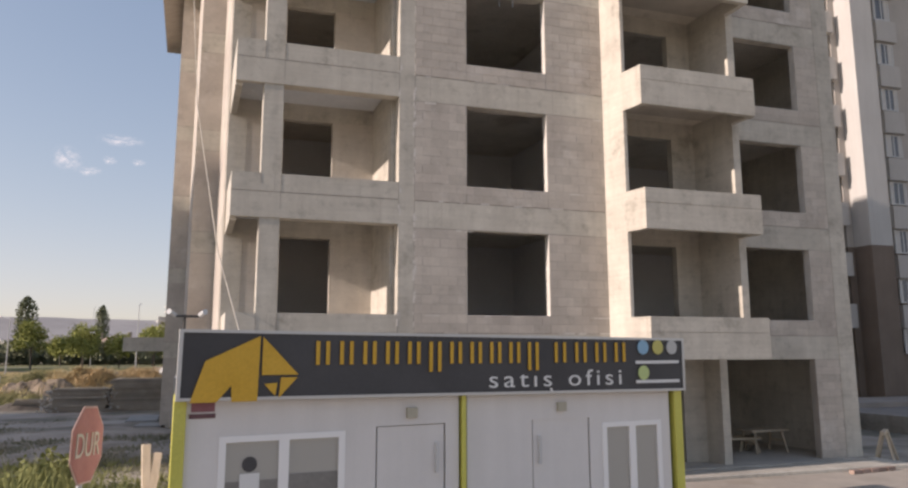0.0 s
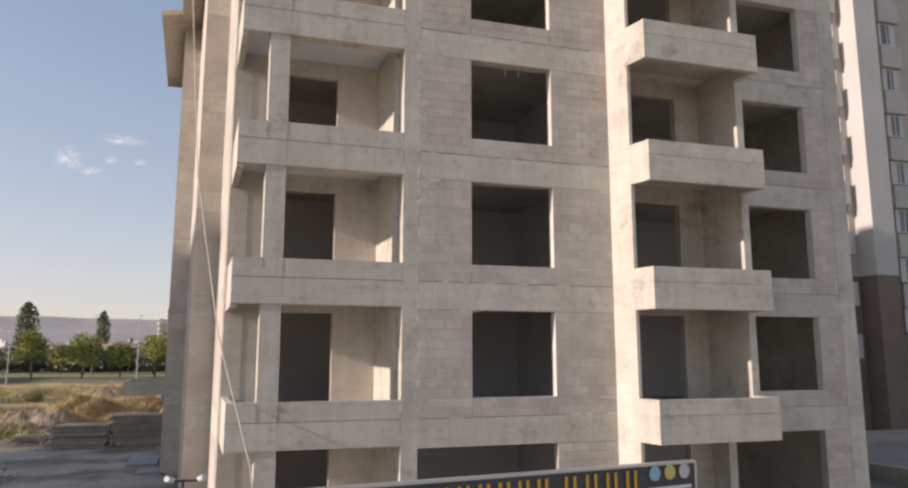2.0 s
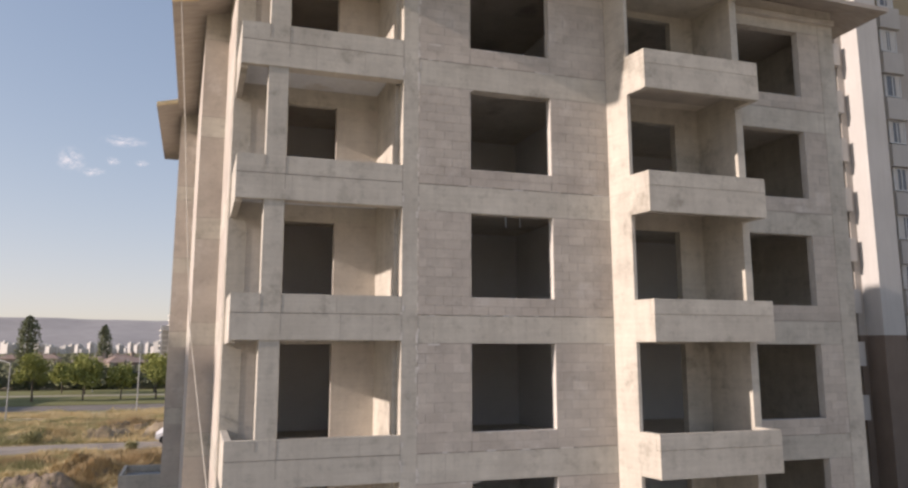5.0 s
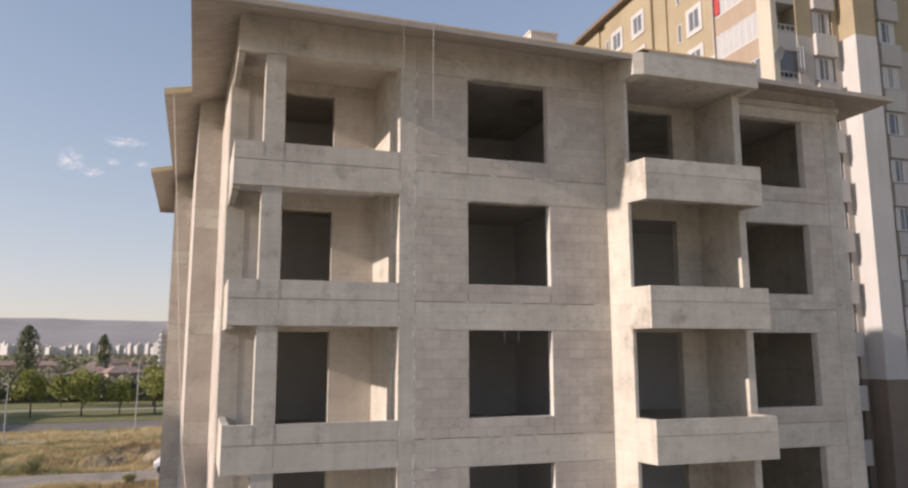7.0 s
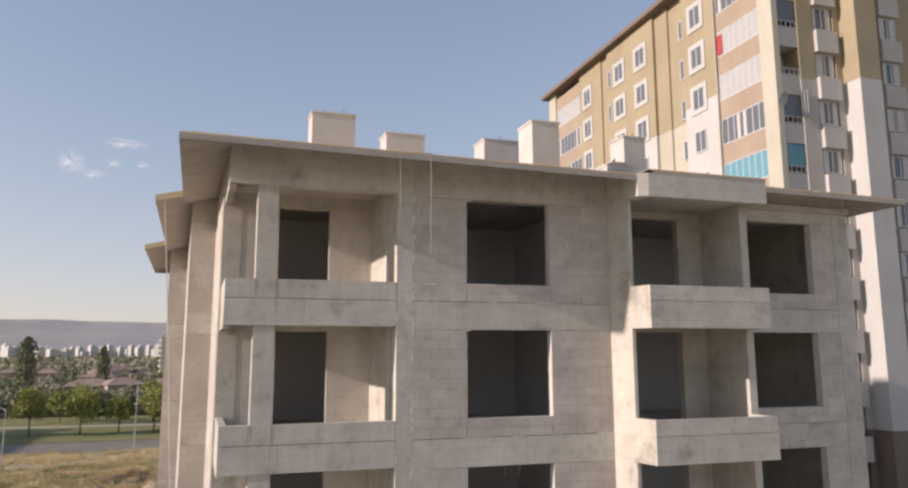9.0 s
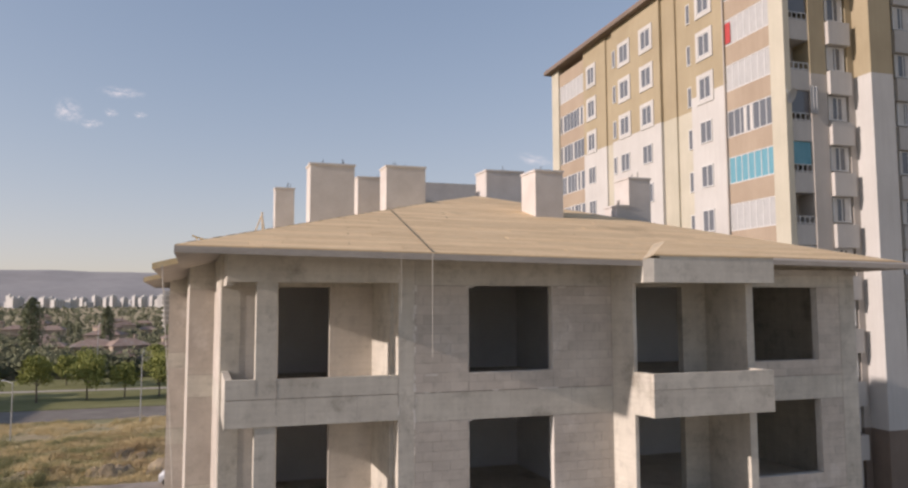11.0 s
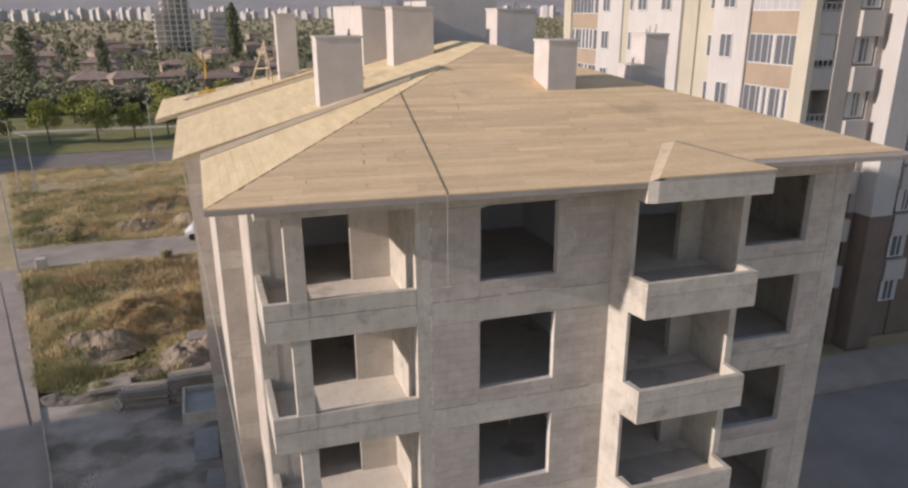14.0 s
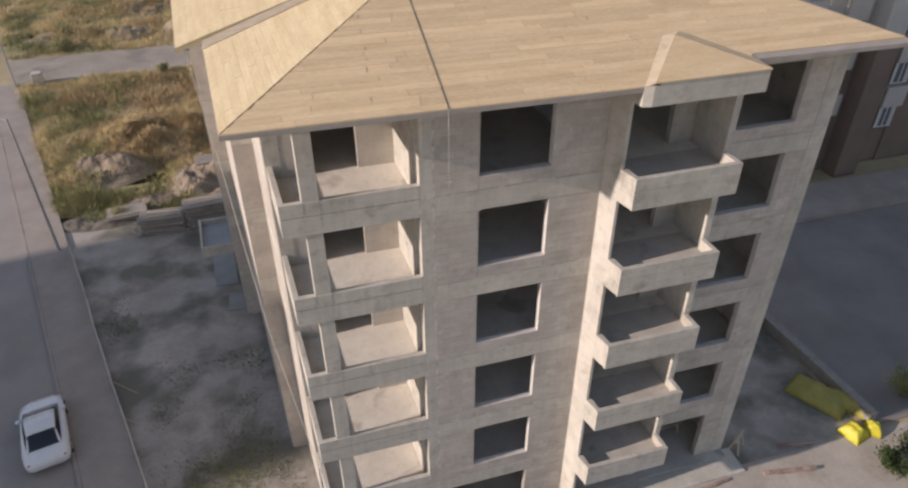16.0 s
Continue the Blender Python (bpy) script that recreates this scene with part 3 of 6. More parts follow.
# chimneys: (x, y, width, depth, foot, top)
for x, v, wid, dep, z0, z1 in ((-2.33, 5.56, 1.27, 0.75, 18.6, 20.8), (0.72, 9.4, 1.42, 0.9, 19.6, 21.6), (4.27, 8.9, 1.43, 1.0, 19.8, 21.53), (3.83, 4.1, 0.88, 0.95, 19.0, 20.66),
                               (-3.18, 14.2, 0.75, 0.7, 18.8, 21.4), (0.4, 12.2, 1.9, 5.6, 18.4, 21.65), (7.4, 5.0, 0.78, 0.8, 18.4, 20.76), (6.78, 5.0, 0.46, 0.7, 18.6, 19.85)):
    bm = bmesh.new()
    add_box(bm, x + SK * v - wid / 2, x + SK * v + wid / 2, v, v + dep, z0, z1 - 0.06, SK)
    add_box(bm, x + SK * v - wid / 2 - 0.03, x + SK * v + wid / 2 + 0.03, v - 0.03, v + dep + 0.03, z1 - 0.06, z1, SK)
    shaft = part("chimney", bm, chimney_mat, house, "pale rendered chimney shaft")
    for k in range(3):
        bm = bmesh.new()
        rx, ry = x - wid / 2 + 0.1 + random.random() * (wid - 0.2), v + 0.1 + random.random() * (dep - 0.2)
        add_tube(bm, (rx, ry, z1 - 0.02), (rx + 0.02, ry, z1 + 0.12 + 0.15 * random.random()), 0.012, sides=5)
        part("rebar", bm, steel, shaft)
bpart("stair_head", [(3.1, 6.1, 14.0, 17.2, 18.2, 21.85)], chimney_mat, "rendered head of the stair shaft")


# ---- blocks of the infill and boards of the roof ----
def lay_blocks():
    """Courses of blocks with broken joints; storeys one to three as single blocks, the rest joined."""
    meshes = {}
    walls = {}
    joined = bmesh.new()
    gaps = bmesh.new()           # joints left open
    rng = random.Random(5)
    count = 0
    for u0, u1, z0, z1, v, storey in block_jobs:
        if (v, storey) not in walls:
            walls[v, storey] = bpart("infill_wall", [(u0 + 0.02, u0 + 0.06, v + 0.03, v + 0.1, z0 + 0.02, z0 + 0.06)], mortar, "pumice block infill wall")
        wall = walls[v, storey]
        z0, z1 = z0 + 0.012, z1 - (0.012 if z1 - z0 > 1 else 0.0)
        rows = max(1, round((z1 - z0) / 0.2))
        rh = (z1 - z0) / rows
        for r in range(rows):
            u = u0 - (0.2 if r % 2 else 0.0) - rng.random() * 0.03
            while u < u1 - 0.01:
                a, b = max(u, u0), min(u + 0.4, u1)
                u += 0.4
                wdt = round((b - a) / 0.04) * 0.04
                if b - a < 0.03:
                    continue
                out = 0.0045 + rng.random() * 0.001
                if rng.random() < 0.13 and a > u0 + 0.05:
                    add_box(gaps, a - 0.005, a + 0.005, v - 0.002, v, z0 + r * rh + 0.02, z0 + (r + 1) * rh - rng.uniform(0.0, 0.08), SK)
                if rng.random() < 0.08:
                    add_box(gaps, a, b - rng.uniform(0, 0.15), v - 0.002, v, z0 + r * rh - 0.004, z0 + r * rh + 0.004, SK)
                single_piece = storey in (3, 4) and v == 0.0 and count < 290
                if not single_piece:
                    add_box(joined, a + 0.004, b - 0.004, v - out + 0.004, v + 0.03, z0 + r * rh + 0.0035, z0 + (r + 1) * rh - 0.0035, SK)
                    continue
                key = (round(b - a, 2), round(rh, 3))
                if key not in meshes:
                    bm = bmesh.new()
                    add_box(bm, -(b - a) / 2 + 0.004, (b - a) / 2 - 0.004, -0.004, 0.03, -rh / 2 + 0.0035, rh / 2 - 0.0035)
                    meshes[key] = mesh_of("block", bm, block_mat)
                ob = new("block", meshes[key])
                ob.parent = wall
                ob.location = ((a + b) / 2 - SK * v, v - out + 0.004, z0 + (r + 0.5) * rh)
                count += 1
    tagged(part("open_joint", gaps, joint_dark, house), "dark joints left open between the blocks", kind="stuff")
    ob = part("block_infill", joined, block_mat, house)
    tagged(ob, "courses of pumice blocks", kind="stuff")


def lay_boards():
    """Rows of roof boards along the eaves; the front slope's as single boards, the sides' joined."""
    rng = random.Random(8)
    step = 0.19
    v, n = VF + 0.01, 0
    while v < apex_v - 0.1:
        v1 = v + step - 0.003
        if v < v_jog:
            lo, lo1 = UL1 + (v - VF) + 0.02, UL1 + (v1 - VF) + 0.02
        else:
            lo, lo1 = UL2 + (v - VF) * SLOPE / S2 + 0.02, UL2 + (v1 - VF) * SLOPE / S2 + 0.02
        hi, hi1 = UR - (v - VF) - 0.02, UR - (v1 - VF) - 0.02
        if v < RCV:
            hi = hi1 = 7.0
        else:
            hi, hi1 = min(hi, RCU - 0.1 + 0 * v), min(hi1, RCU - 0.1)
        cuts = [lo]
        u = lo + rng.uniform(0.8, 4.0)
        while u < hi - 0.5:
            cuts.append(u)
            u += rng.choice((2.4, 3.0, 4.0, 4.0))
        cuts.append(hi)
        for k in range(len(cuts) - 1):
            a, b = cuts[k] + 0.004, cuts[k + 1] - 0.004
            a1 = max(a, lo1) if k == 0 else a
            b1 = min(b, hi1) if k == len(cuts) - 2 else b
            if b1 - a1 < 0.05:
                continue
            lift = -0.03 + rng.random() * 0.004
            th = 0.024 + rng.random() * 0.004
            bm = bmesh.new()
            quad = [(a, v), (b, v), (b1, v1), (a1, v1)]
            lo_v = [bm.verts.new((x - SK * y, y, front_z(x, y) + lift)) for x, y in quad]
            hi_v = [bm.verts.new((x - SK * y, y, front_z(x, y) + lift + th)) for x, y in quad]
            bm.faces.new(hi_v)
            for q in range(4):
                j = (q + 1) % 4
                bm.faces.new((lo_v[q], lo_v[j], hi_v[j], hi_v[q]))
            part("board", bm, roof_wood, front_boards)
            n += 1
        v += step
    joined = bmesh.new()

    def side(eave_u, zf, v_low, v_end, stop_u):
        u = eave_u + 0.01
        while u < stop_u:
            u1 = u + step - 0.003
            va, va1, v_high = v_low(u), v_low(u1), min(v_end(u), v_end(u1))
            cuts = [va]
            c = va + rng.uniform(0.6, 3.5)
            while c < v_high - 0.4:
                cuts.append(c)
                c += rng.choice((4.0, 5.0, 6.0))
            cuts.append(v_high)
            for k in range(len(cuts) - 1):
                a, b = cuts[k] + 0.004, cuts[k + 1] - 0.004
                a1 = max(a, va1 + 0.004) if k == 0 else a
                if b - a1 < 0.05:
                    continue
                lift = -0.03 + rng.random() * 0.004
                th = 0.024 + rng.random() * 0.004
                quad = [(u, a), (u1, a1), (u1, b), (u, b)]
                lo_v = [joined.verts.new((x - SK * y, y, zf(x, y) + lift)) for x, y in quad]
                hi_v = [joined.verts.new((x - SK * y, y, zf(x, y) + lift + th)) for x, y in quad]
                joined.faces.new(hi_v)
                for q in range(4):
                    j = (q + 1) % 4
                    joined.faces.new((lo_v[q], lo_v[j], hi_v[j], hi_v[q]))
            u = u + step

    side(UL1, left1_z, lambda u: VF + (u - UL1) + 0.03, lambda u: step2(u) - 0.04, u_jog - 0.1)
    side(UL2, left2_z, lambda u: max(step2(u), hip2(u) + 0.03), lambda u: min(step3(u) - 0.04, back2(u) - 0.03), ridge2 - 0.1)
    side(UL3, left3_z, step3, lambda u: back3(u) - 0.03, u_b3 - 0.1)
    ob = part("side_boarding", joined, roof_wood_side, roof)
    tagged(ob, "weathered boards of the side slopes", kind="stuff")


front_boards = new("front_boards")
front_boards.parent = house
tagged(front_boards, "raw timber boards of the front slope")


# ---- ground ----
asphalt = surf("asphalt", (0.235, 0.21, 0.19), (0.3, 0.27, 0.245), 3.0, 0.95, 0.3, 30, stain=(0.22, 0.197, 0.178), stain_at=0.6, spec=0.15)
street_mat = surf("street", (0.3, 0.265, 0.235), (0.37, 0.33, 0.295), 3.0, 0.9, 0.3, 14, stain=(0.28, 0.245, 0.22), stain_at=0.6)
avenue_mat = surf("avenue_asphalt", (0.2, 0.175, 0.15), (0.28, 0.25, 0.215), 5.0, 0.95, 0.3, 8, spec=0.1)
paving = surf("paving", (0.3, 0.257, 0.218), (0.385, 0.333, 0.288), 2.0, 0.9, 0.3, 12)
earth = surf("earth", (0.32, 0.285, 0.245), (0.47, 0.42, 0.37), 2.2, 0.95, 0.3, 5, stain=(0.1, 0.1, 0.07), stain_at=0.45, soft=0.14)
dust = surf("dust", (0.36, 0.315, 0.265), (0.48, 0.425, 0.36), 1.5, 0.95, 0.4, 6, stain=(0.34, 0.29, 0.23), stain_at=0.6)
steppe = surf("steppe", (0.36, 0.285, 0.165), (0.49, 0.395, 0.24), 6.0, 0.95, 0.3, 2, stain=(0.22, 0.215, 0.1), stain_at=0.52)
lawn_mat = surf("lawn", (0.17, 0.17, 0.07), (0.26, 0.25, 0.12), 5.0, 0.95, 0.4, 3, spec=0.1)
lane_mat = surf("dusty_lane", (0.3, 0.26, 0.215), (0.4, 0.35, 0.295), 3.0, 0.95, 0.3, 4, stain=(0.24, 0.21, 0.18), stain_at=0.58, spec=0.1)
bm = bmesh.new()
add_box(bm, -4900, 4900, -900, 4900, -3, -0.02)
single("ground", bm, steppe, "flat dry steppe ground", "ground", kind="structure")


def strip(name, outline, z, material, label, category):
    bm = bmesh.new()
    add_prism(bm, outline, -0.5, z)
    return single(name, bm, material, label, category, kind="structure")


LINE = lambda y: -10.7 - 0.28 * y            # the street's edge along the site
KERB = lambda y: LINE(y) - 2.0
strip("yard", [(LINE(-14), -14), (17.6, -14), (17.6, 14.0), (11.5, 26.2), (LINE(26.2), 26.2)], 0.0, earth, "bare trodden earth of the building site", "yard")
strip("forecourt", [(-7.0, -60), (60, -60), (60, -0.6), (17.6, -0.6), (11.5, -0.5), (5.0, -0.9), (-7.0, 1.0)], 0.012, dust, "pale dusty forecourt of the site", "forecourt")
strip("road", [(KERB(-40) - 9, -40), (KERB(-40), -40), (KERB(100), 100), (KERB(100) - 9, 100)], 0.008, street_mat, "worn street of grey-brown paving", "road")
strip("pavement", [(KERB(-20), -20), (LINE(-20), -20), (LINE(51.8), 51.8), (KERB(51.8), 51.8)], 0.13, paving, "pavement of small brown setts", "pavement")
for a, b, name in ((KERB, -0.16, "kerb"), (LINE, 0.0, "kerb")):
    bm = bmesh.new()
    y = -20.0
    while y < 51:
        add_prism(bm, [(a(y) + b, y), (a(y) + b + 0.15, y), (a(y + 0.98) + b + 0.15, y + 0.98), (a(y + 0.98) + b, y + 0.98)], -0.2, 0.135 + 0.012 * random.random())
        y += 1.0
    single(name, bm, paving, "worn concrete kerb stones along the pavement", "kerb", kind="structure")
strip("asphalt_lot", [(18.3, -0.4), (90, -0.4), (90, 14.0), (18.3, 14.0)], 0.03, asphalt, "dark asphalt of the neighbouring yard", "yard")
strip("cross_road", [(LINE(52) - 0.1, 52.0), (60, 52.8), (60, 58.4), (LINE(58) - 0.1, 58.2)], 0.03, lane_mat, "pale dusty cross road", "road")
strip("avenue", [(-300, 99), (300, 99), (300, 110.5), (-300, 110.5)], 0.03, avenue_mat, "wide asphalt avenue", "road")
strip("lawn", [(-300, 110.5), (300, 110.5), (300, 158), (-300, 158)], 0.12, lawn_mat, "mown lawn of the park", "lawn")
bm = bmesh.new()
add_prism(bm, [(-60, 136), (40, 131), (40, 133.5), (-60, 138.5)], 0.0, 0.14)
single("park_path", bm, dust, "pale gravel path across the park", "path", kind="structure")
bm = bmesh.new()
add_prism(bm, [(18.6, 14.0), (90, 14.0), (90, 17.4), (18.6, 17.4)], -0.3, 0.28)
single("tower_pavement", bm, paving, "raised pavement along the apartment tower", "pavement", kind="structure")

# ---- low walls at the far side of the site ----
bm = bmesh.new()
add_prism(bm, [(17.5, 7.0), (18.0, -0.2), (18.4, -0.2), (17.95, 7.0)], -0.2, 0.6)
single("retaining_wall", bm, old_concrete, "low grey concrete wall between the yards", "wall", kind="structure", bevel=0.015)
bm = bmesh.new()
add_prism(bm, [(15.4, 5.8), (17.3, 6.4), (17.2, 7.4), (15.2, 6.9)], 0.0, 0.9)
single("concrete_plinth", bm, concrete, "square concrete plinth beside the low wall", "plinth", bevel=0.02)

# ---- unseen neighbouring blocks, added for the shade they cast over yard and avenue ----
cream = surf("cream_render", (0.46, 0.43, 0.34), (0.53, 0.495, 0.4), 3.0, 0.88, 0.1, 20, streak=0.06)
tower_white = surf("white_render", (0.49, 0.475, 0.445), (0.55, 0.535, 0.505), 3.0, 0.86, 0.1, 20, streak=0.07)
ochre = surf("ochre_render", (0.33, 0.27, 0.175), (0.39, 0.325, 0.215), 3.0, 0.88, 0.1, 20, streak=0.06)
taupe = surf("taupe_render", (0.4, 0.365, 0.325), (0.48, 0.44, 0.395), 3.0, 0.88, 0.1, 20, streak=0.06)
umber = surf("umber_render", (0.17, 0.13, 0.1), (0.22, 0.17, 0.135), 3.0, 0.88, 0.1, 20, streak=0.06)
parapet_brown = surf("brown_parapet", (0.34, 0.265, 0.195), (0.4, 0.32, 0.24), 3.0, 0.88, 0.1, 20, streak=0.06)
sand = surf("sand_render", (0.44, 0.41, 0.32), (0.51, 0.475, 0.38), 3.0, 0.88, 0.1, 20, streak=0.06)
beige = surf("beige_render", (0.46, 0.435, 0.4), (0.54, 0.51, 0.47), 3.0, 0.88, 0.1, 20, streak=0.05)
roof_tile = surf("roof_tile", (0.25, 0.12, 0.08), (0.36, 0.19, 0.13), 1.2, 0.85, 0.4, 14)
pvc = gloss("white_pvc", (0.58, 0.58, 0.565), 0.35)
glass_dark = gloss("window_glass", (0.13, 0.14, 0.155), 0.12)
glass_dark.node_tree.nodes["Principled BSDF"].inputs["IOR"].default_value = 1.5


def shade_block(label, x0, x1, y0, y1, h, rows):
    """A block of flats with its storeys' windows let into it."""
    t = thing("apartment_block", label, "building", at=pose((x0 + x1) / 2, (y0 + y1) / 2, 0))
    w, d = (x1 - x0) / 2, (y1 - y0) / 2
    bm = bmesh.new()
    add_box(bm, -w, w, -d, d, 0, h)
    part("wall", bm, cream, t)
    bm = bmesh.new()
    add_box(bm, -w - 0.5, w + 0.5, -d - 0.5, d + 0.5, h, h + 0.3)
    part("roof", bm, concrete, t)
    bm = bmesh.new()
    add_box(bm, 0, 0.06, -0.7, 0.7, -0.7, 0.7)
    pane = mesh_of("window", bm, glass_dark)
    n = int((y1 - y0) / 4)
    for r in range(rows):
        for k in range(n):
            ob = part("window", pane, None, t)
            ob.location = (w - 0.03, -d + (k + 0.5) * 2 * d / n, (r + 0.55) * h / rows)


shade_block("unseen cream block across the street, added to shade the yard", -78, -50, 1.8, 19.4, 24, 8)
shade_block("unseen cream block beside the avenue, added to shade it", -118, -76, 94, 122, 15, 5)

# ---- the apartment tower ----
tower = thing("apartment_tower", "tall apartment tower in white, ochre and brown render", "building")
TX, TY0, TY1, TH = 26.3, 19.3, 52.2, 40.6
STOREY, CENTRE0 = 3.14, 3.49                 # the rows of windows
CENTRES = [CENTRE0 + STOREY * k for k in range(12)]
BROWN = 30.6


def tpart(name, x0, x1, y0, y1, z0, z1, material, label="", bevel=0.0):
    bm = bmesh.new()
    add_box(bm, x0, x1, y0, y1, z0, z1)
    return part(name, bm, material, tower, label, bevel)


def banded(name, x0, x1, y0, y1, low=9.2, base=None, mid=None, top=None, split=BROWN):
    """One upright strip of wall: brown foot, pale middle, ochre top."""
    if base:
        tpart(name, x0, x1, y0, y1, 0, low, base)
    tpart(name, x0, x1, y0, y1, low if base else 0, split, mid)
    tpart(name, x0, x1, y0, y1, split, TH, top)


tpart("core", TX + 1.3, 62, TY0 + 1.3, TY1 - 0.4, 0, TH, taupe)
# flank facing the site
banded("corner_pier", TX - 0.1, TX + 0.33, TY0 - 0.1, 20.4, 9.2, cream, cream, cream)
banded("wall", TX, TX + 1.3, 24.7, 28.5, 9.2, umber, tower_white, ochre, 31.4)
banded("wall", TX + 0.25, TX + 1.3, 28.5, 30.5, 9.2, umber, cream, ochre)
banded("pilaster", TX + 0.1, TX + 1.3, 30.5, 32.2, 9.2, umber, sand, ochre)
banded("wall", TX - 0.15, TX + 1.3, 32.2, 39.6, 9.2, umber, tower_white, ochre)
banded("pilaster", TX + 0.15, TX + 1.3, 39.6, 41.0, 9.2, umber, sand, ochre)
banded("wall", TX, TX + 1.3, 41.0, 45.3, 9.2, umber, tower_white, ochre)
banded("corner_pier", TX - 0.1, TX + 1.3, 50.6, TY1, 9.2, cream, cream, cream)
# roof and its eaves
tpart("roof", TX - 0.75, 62.6, TY0 - 0.7, TY1 + 0.6, TH, TH + 0.35, umber, "dark flat eaves of the tower")
bm = bmesh.new()
add_prism(bm, [(TX - 0.6, TY0 - 0.5), (62, TY0 - 0.5), (62, TY1 + 0.5), (TX - 0.6, TY1 + 0.5)], TH + 0.35, TH + 0.5)
part("roof_cover", bm, roof_tile, tower)


def window_meshes(w, h, depth=0.14, leaves=2):
    """Frame and pane of a window in the y-z plane, facing -x."""
    bm = bmesh.new()
    b = 0.07
    for y0, y1, z0, z1 in ((-w / 2, w / 2, -h / 2, -h / 2 + b), (-w / 2, w / 2, h / 2 - b, h / 2), (-w / 2, -w / 2 + b, -h / 2 + b, h / 2 - b), (w / 2 - b, w / 2, -h / 2 + b, h / 2 - b)):
        add_box(bm, -0.05, 0.05, y0, y1, z0, z1)
    for k in range(1, leaves):
        yc = -w / 2 + k * w / leaves
        add_box(bm, -0.045, 0.045, yc - 0.04, yc + 0.04, -h / 2 + b, h / 2 - b)
    frame_me = mesh_of("window", bm, pvc)
    bm = bmesh.new()
    add_box(bm, -0.01, 0.01, -w / 2 + b, w / 2 - b, -h / 2 + b, h / 2 - b)
    pane_me = mesh_of("pane", bm, glass_dark)
    return frame_me, pane_me


curtain = surf("curtain", (0.5, 0.48, 0.45), (0.62, 0.6, 0.56), 0.3, 0.9, 0.1, 20, stretch=(8, 8, 1))
blind_white = surf("white_blind", (0.38, 0.38, 0.375), (0.44, 0.44, 0.43), 0.5, 0.8, 0.05, 20)
blind_blue = surf("turquoise_blind", (0.09, 0.27, 0.34), (0.14, 0.34, 0.41), 0.5, 0.7, 0.05, 20, stretch=(1, 6, 0.5))
red_cloth = surf("red_cloth", (0.4, 0.05, 0.05), (0.5, 0.08, 0.08), 0.4, 0.9, 0.1, 20)
wide_win, mid_win, slim_win = window_meshes(1.25, 1.55), window_meshes(1.35, 1.5), window_meshes(0.5, 1.5, leaves=1)
rngw = random.Random(3)
surround_me = {}


def set_window(meshes, x, y, z, turn=0.0, surround=None, size=(1.25, 1.55)):
    fr = part("window", meshes[0], None, tower)
    fr.matrix_basis = pose(x - (0.0 if turn else 0.03), y, z, 0, 0, turn)
    pn = part("pane", meshes[1], None, fr)
    if rngw.random() < 0.7:
        bm = bmesh.new()
        w, h = size
        s = rngw.uniform(0.25, 0.6) * w
        add_box(bm, 0.012, 0.03, -w / 2 + 0.08, -w / 2 + 0.08 + s, -h / 2 + 0.08, h / 2 - 0.08)
        part("curtain", bm, curtain, fr)
    if surround:
        key = (size, surround.name)
        if key not in surround_me:
            bm = bmesh.new()
            w, h = size[0] + 0.04, size[1] + 0.04
            for y0, y1, z0, z1 in ((-w / 2 - 0.28, w / 2 + 0.28, h / 2, h / 2 + 0.28), (-w / 2 - 0.28, w / 2 + 0.28, -h / 2 - 0.28, -h / 2), (-w / 2 - 0.28, -w / 2, -h / 2, h / 2), (w / 2, w / 2 + 0.28, -h / 2, h / 2)):
                add_box(bm, -0.05, 0.02, y0, y1, z0, z1)
            surround_me[key] = mesh_of("surround", bm, surround)
        part("surround", surround_me[key], None, fr)


for zc in CENTRES:
    s = tower_white if zc > BROWN - 1 else None
    set_window(wide_win, TX, 26.85, zc, surround=s)
    set_window(slim_win, TX + 0.25, 28.95, zc - 0.1, size=(0.5, 1.5))
    set_window(mid_win, TX - 0.15, 34.1, zc - 0.15, surround=s, size=(1.35, 1.5))
    set_window(mid_win, TX - 0.15, 37.5, zc - 0.15, surround=s, size=(1.35, 1.5))
    set_window(slim_win, TX - 0.15, 39.15, zc - 0.15, size=(0.5, 1.5))
    set_window(wide_win, TX, 43.7, zc - 0.2, surround=s)


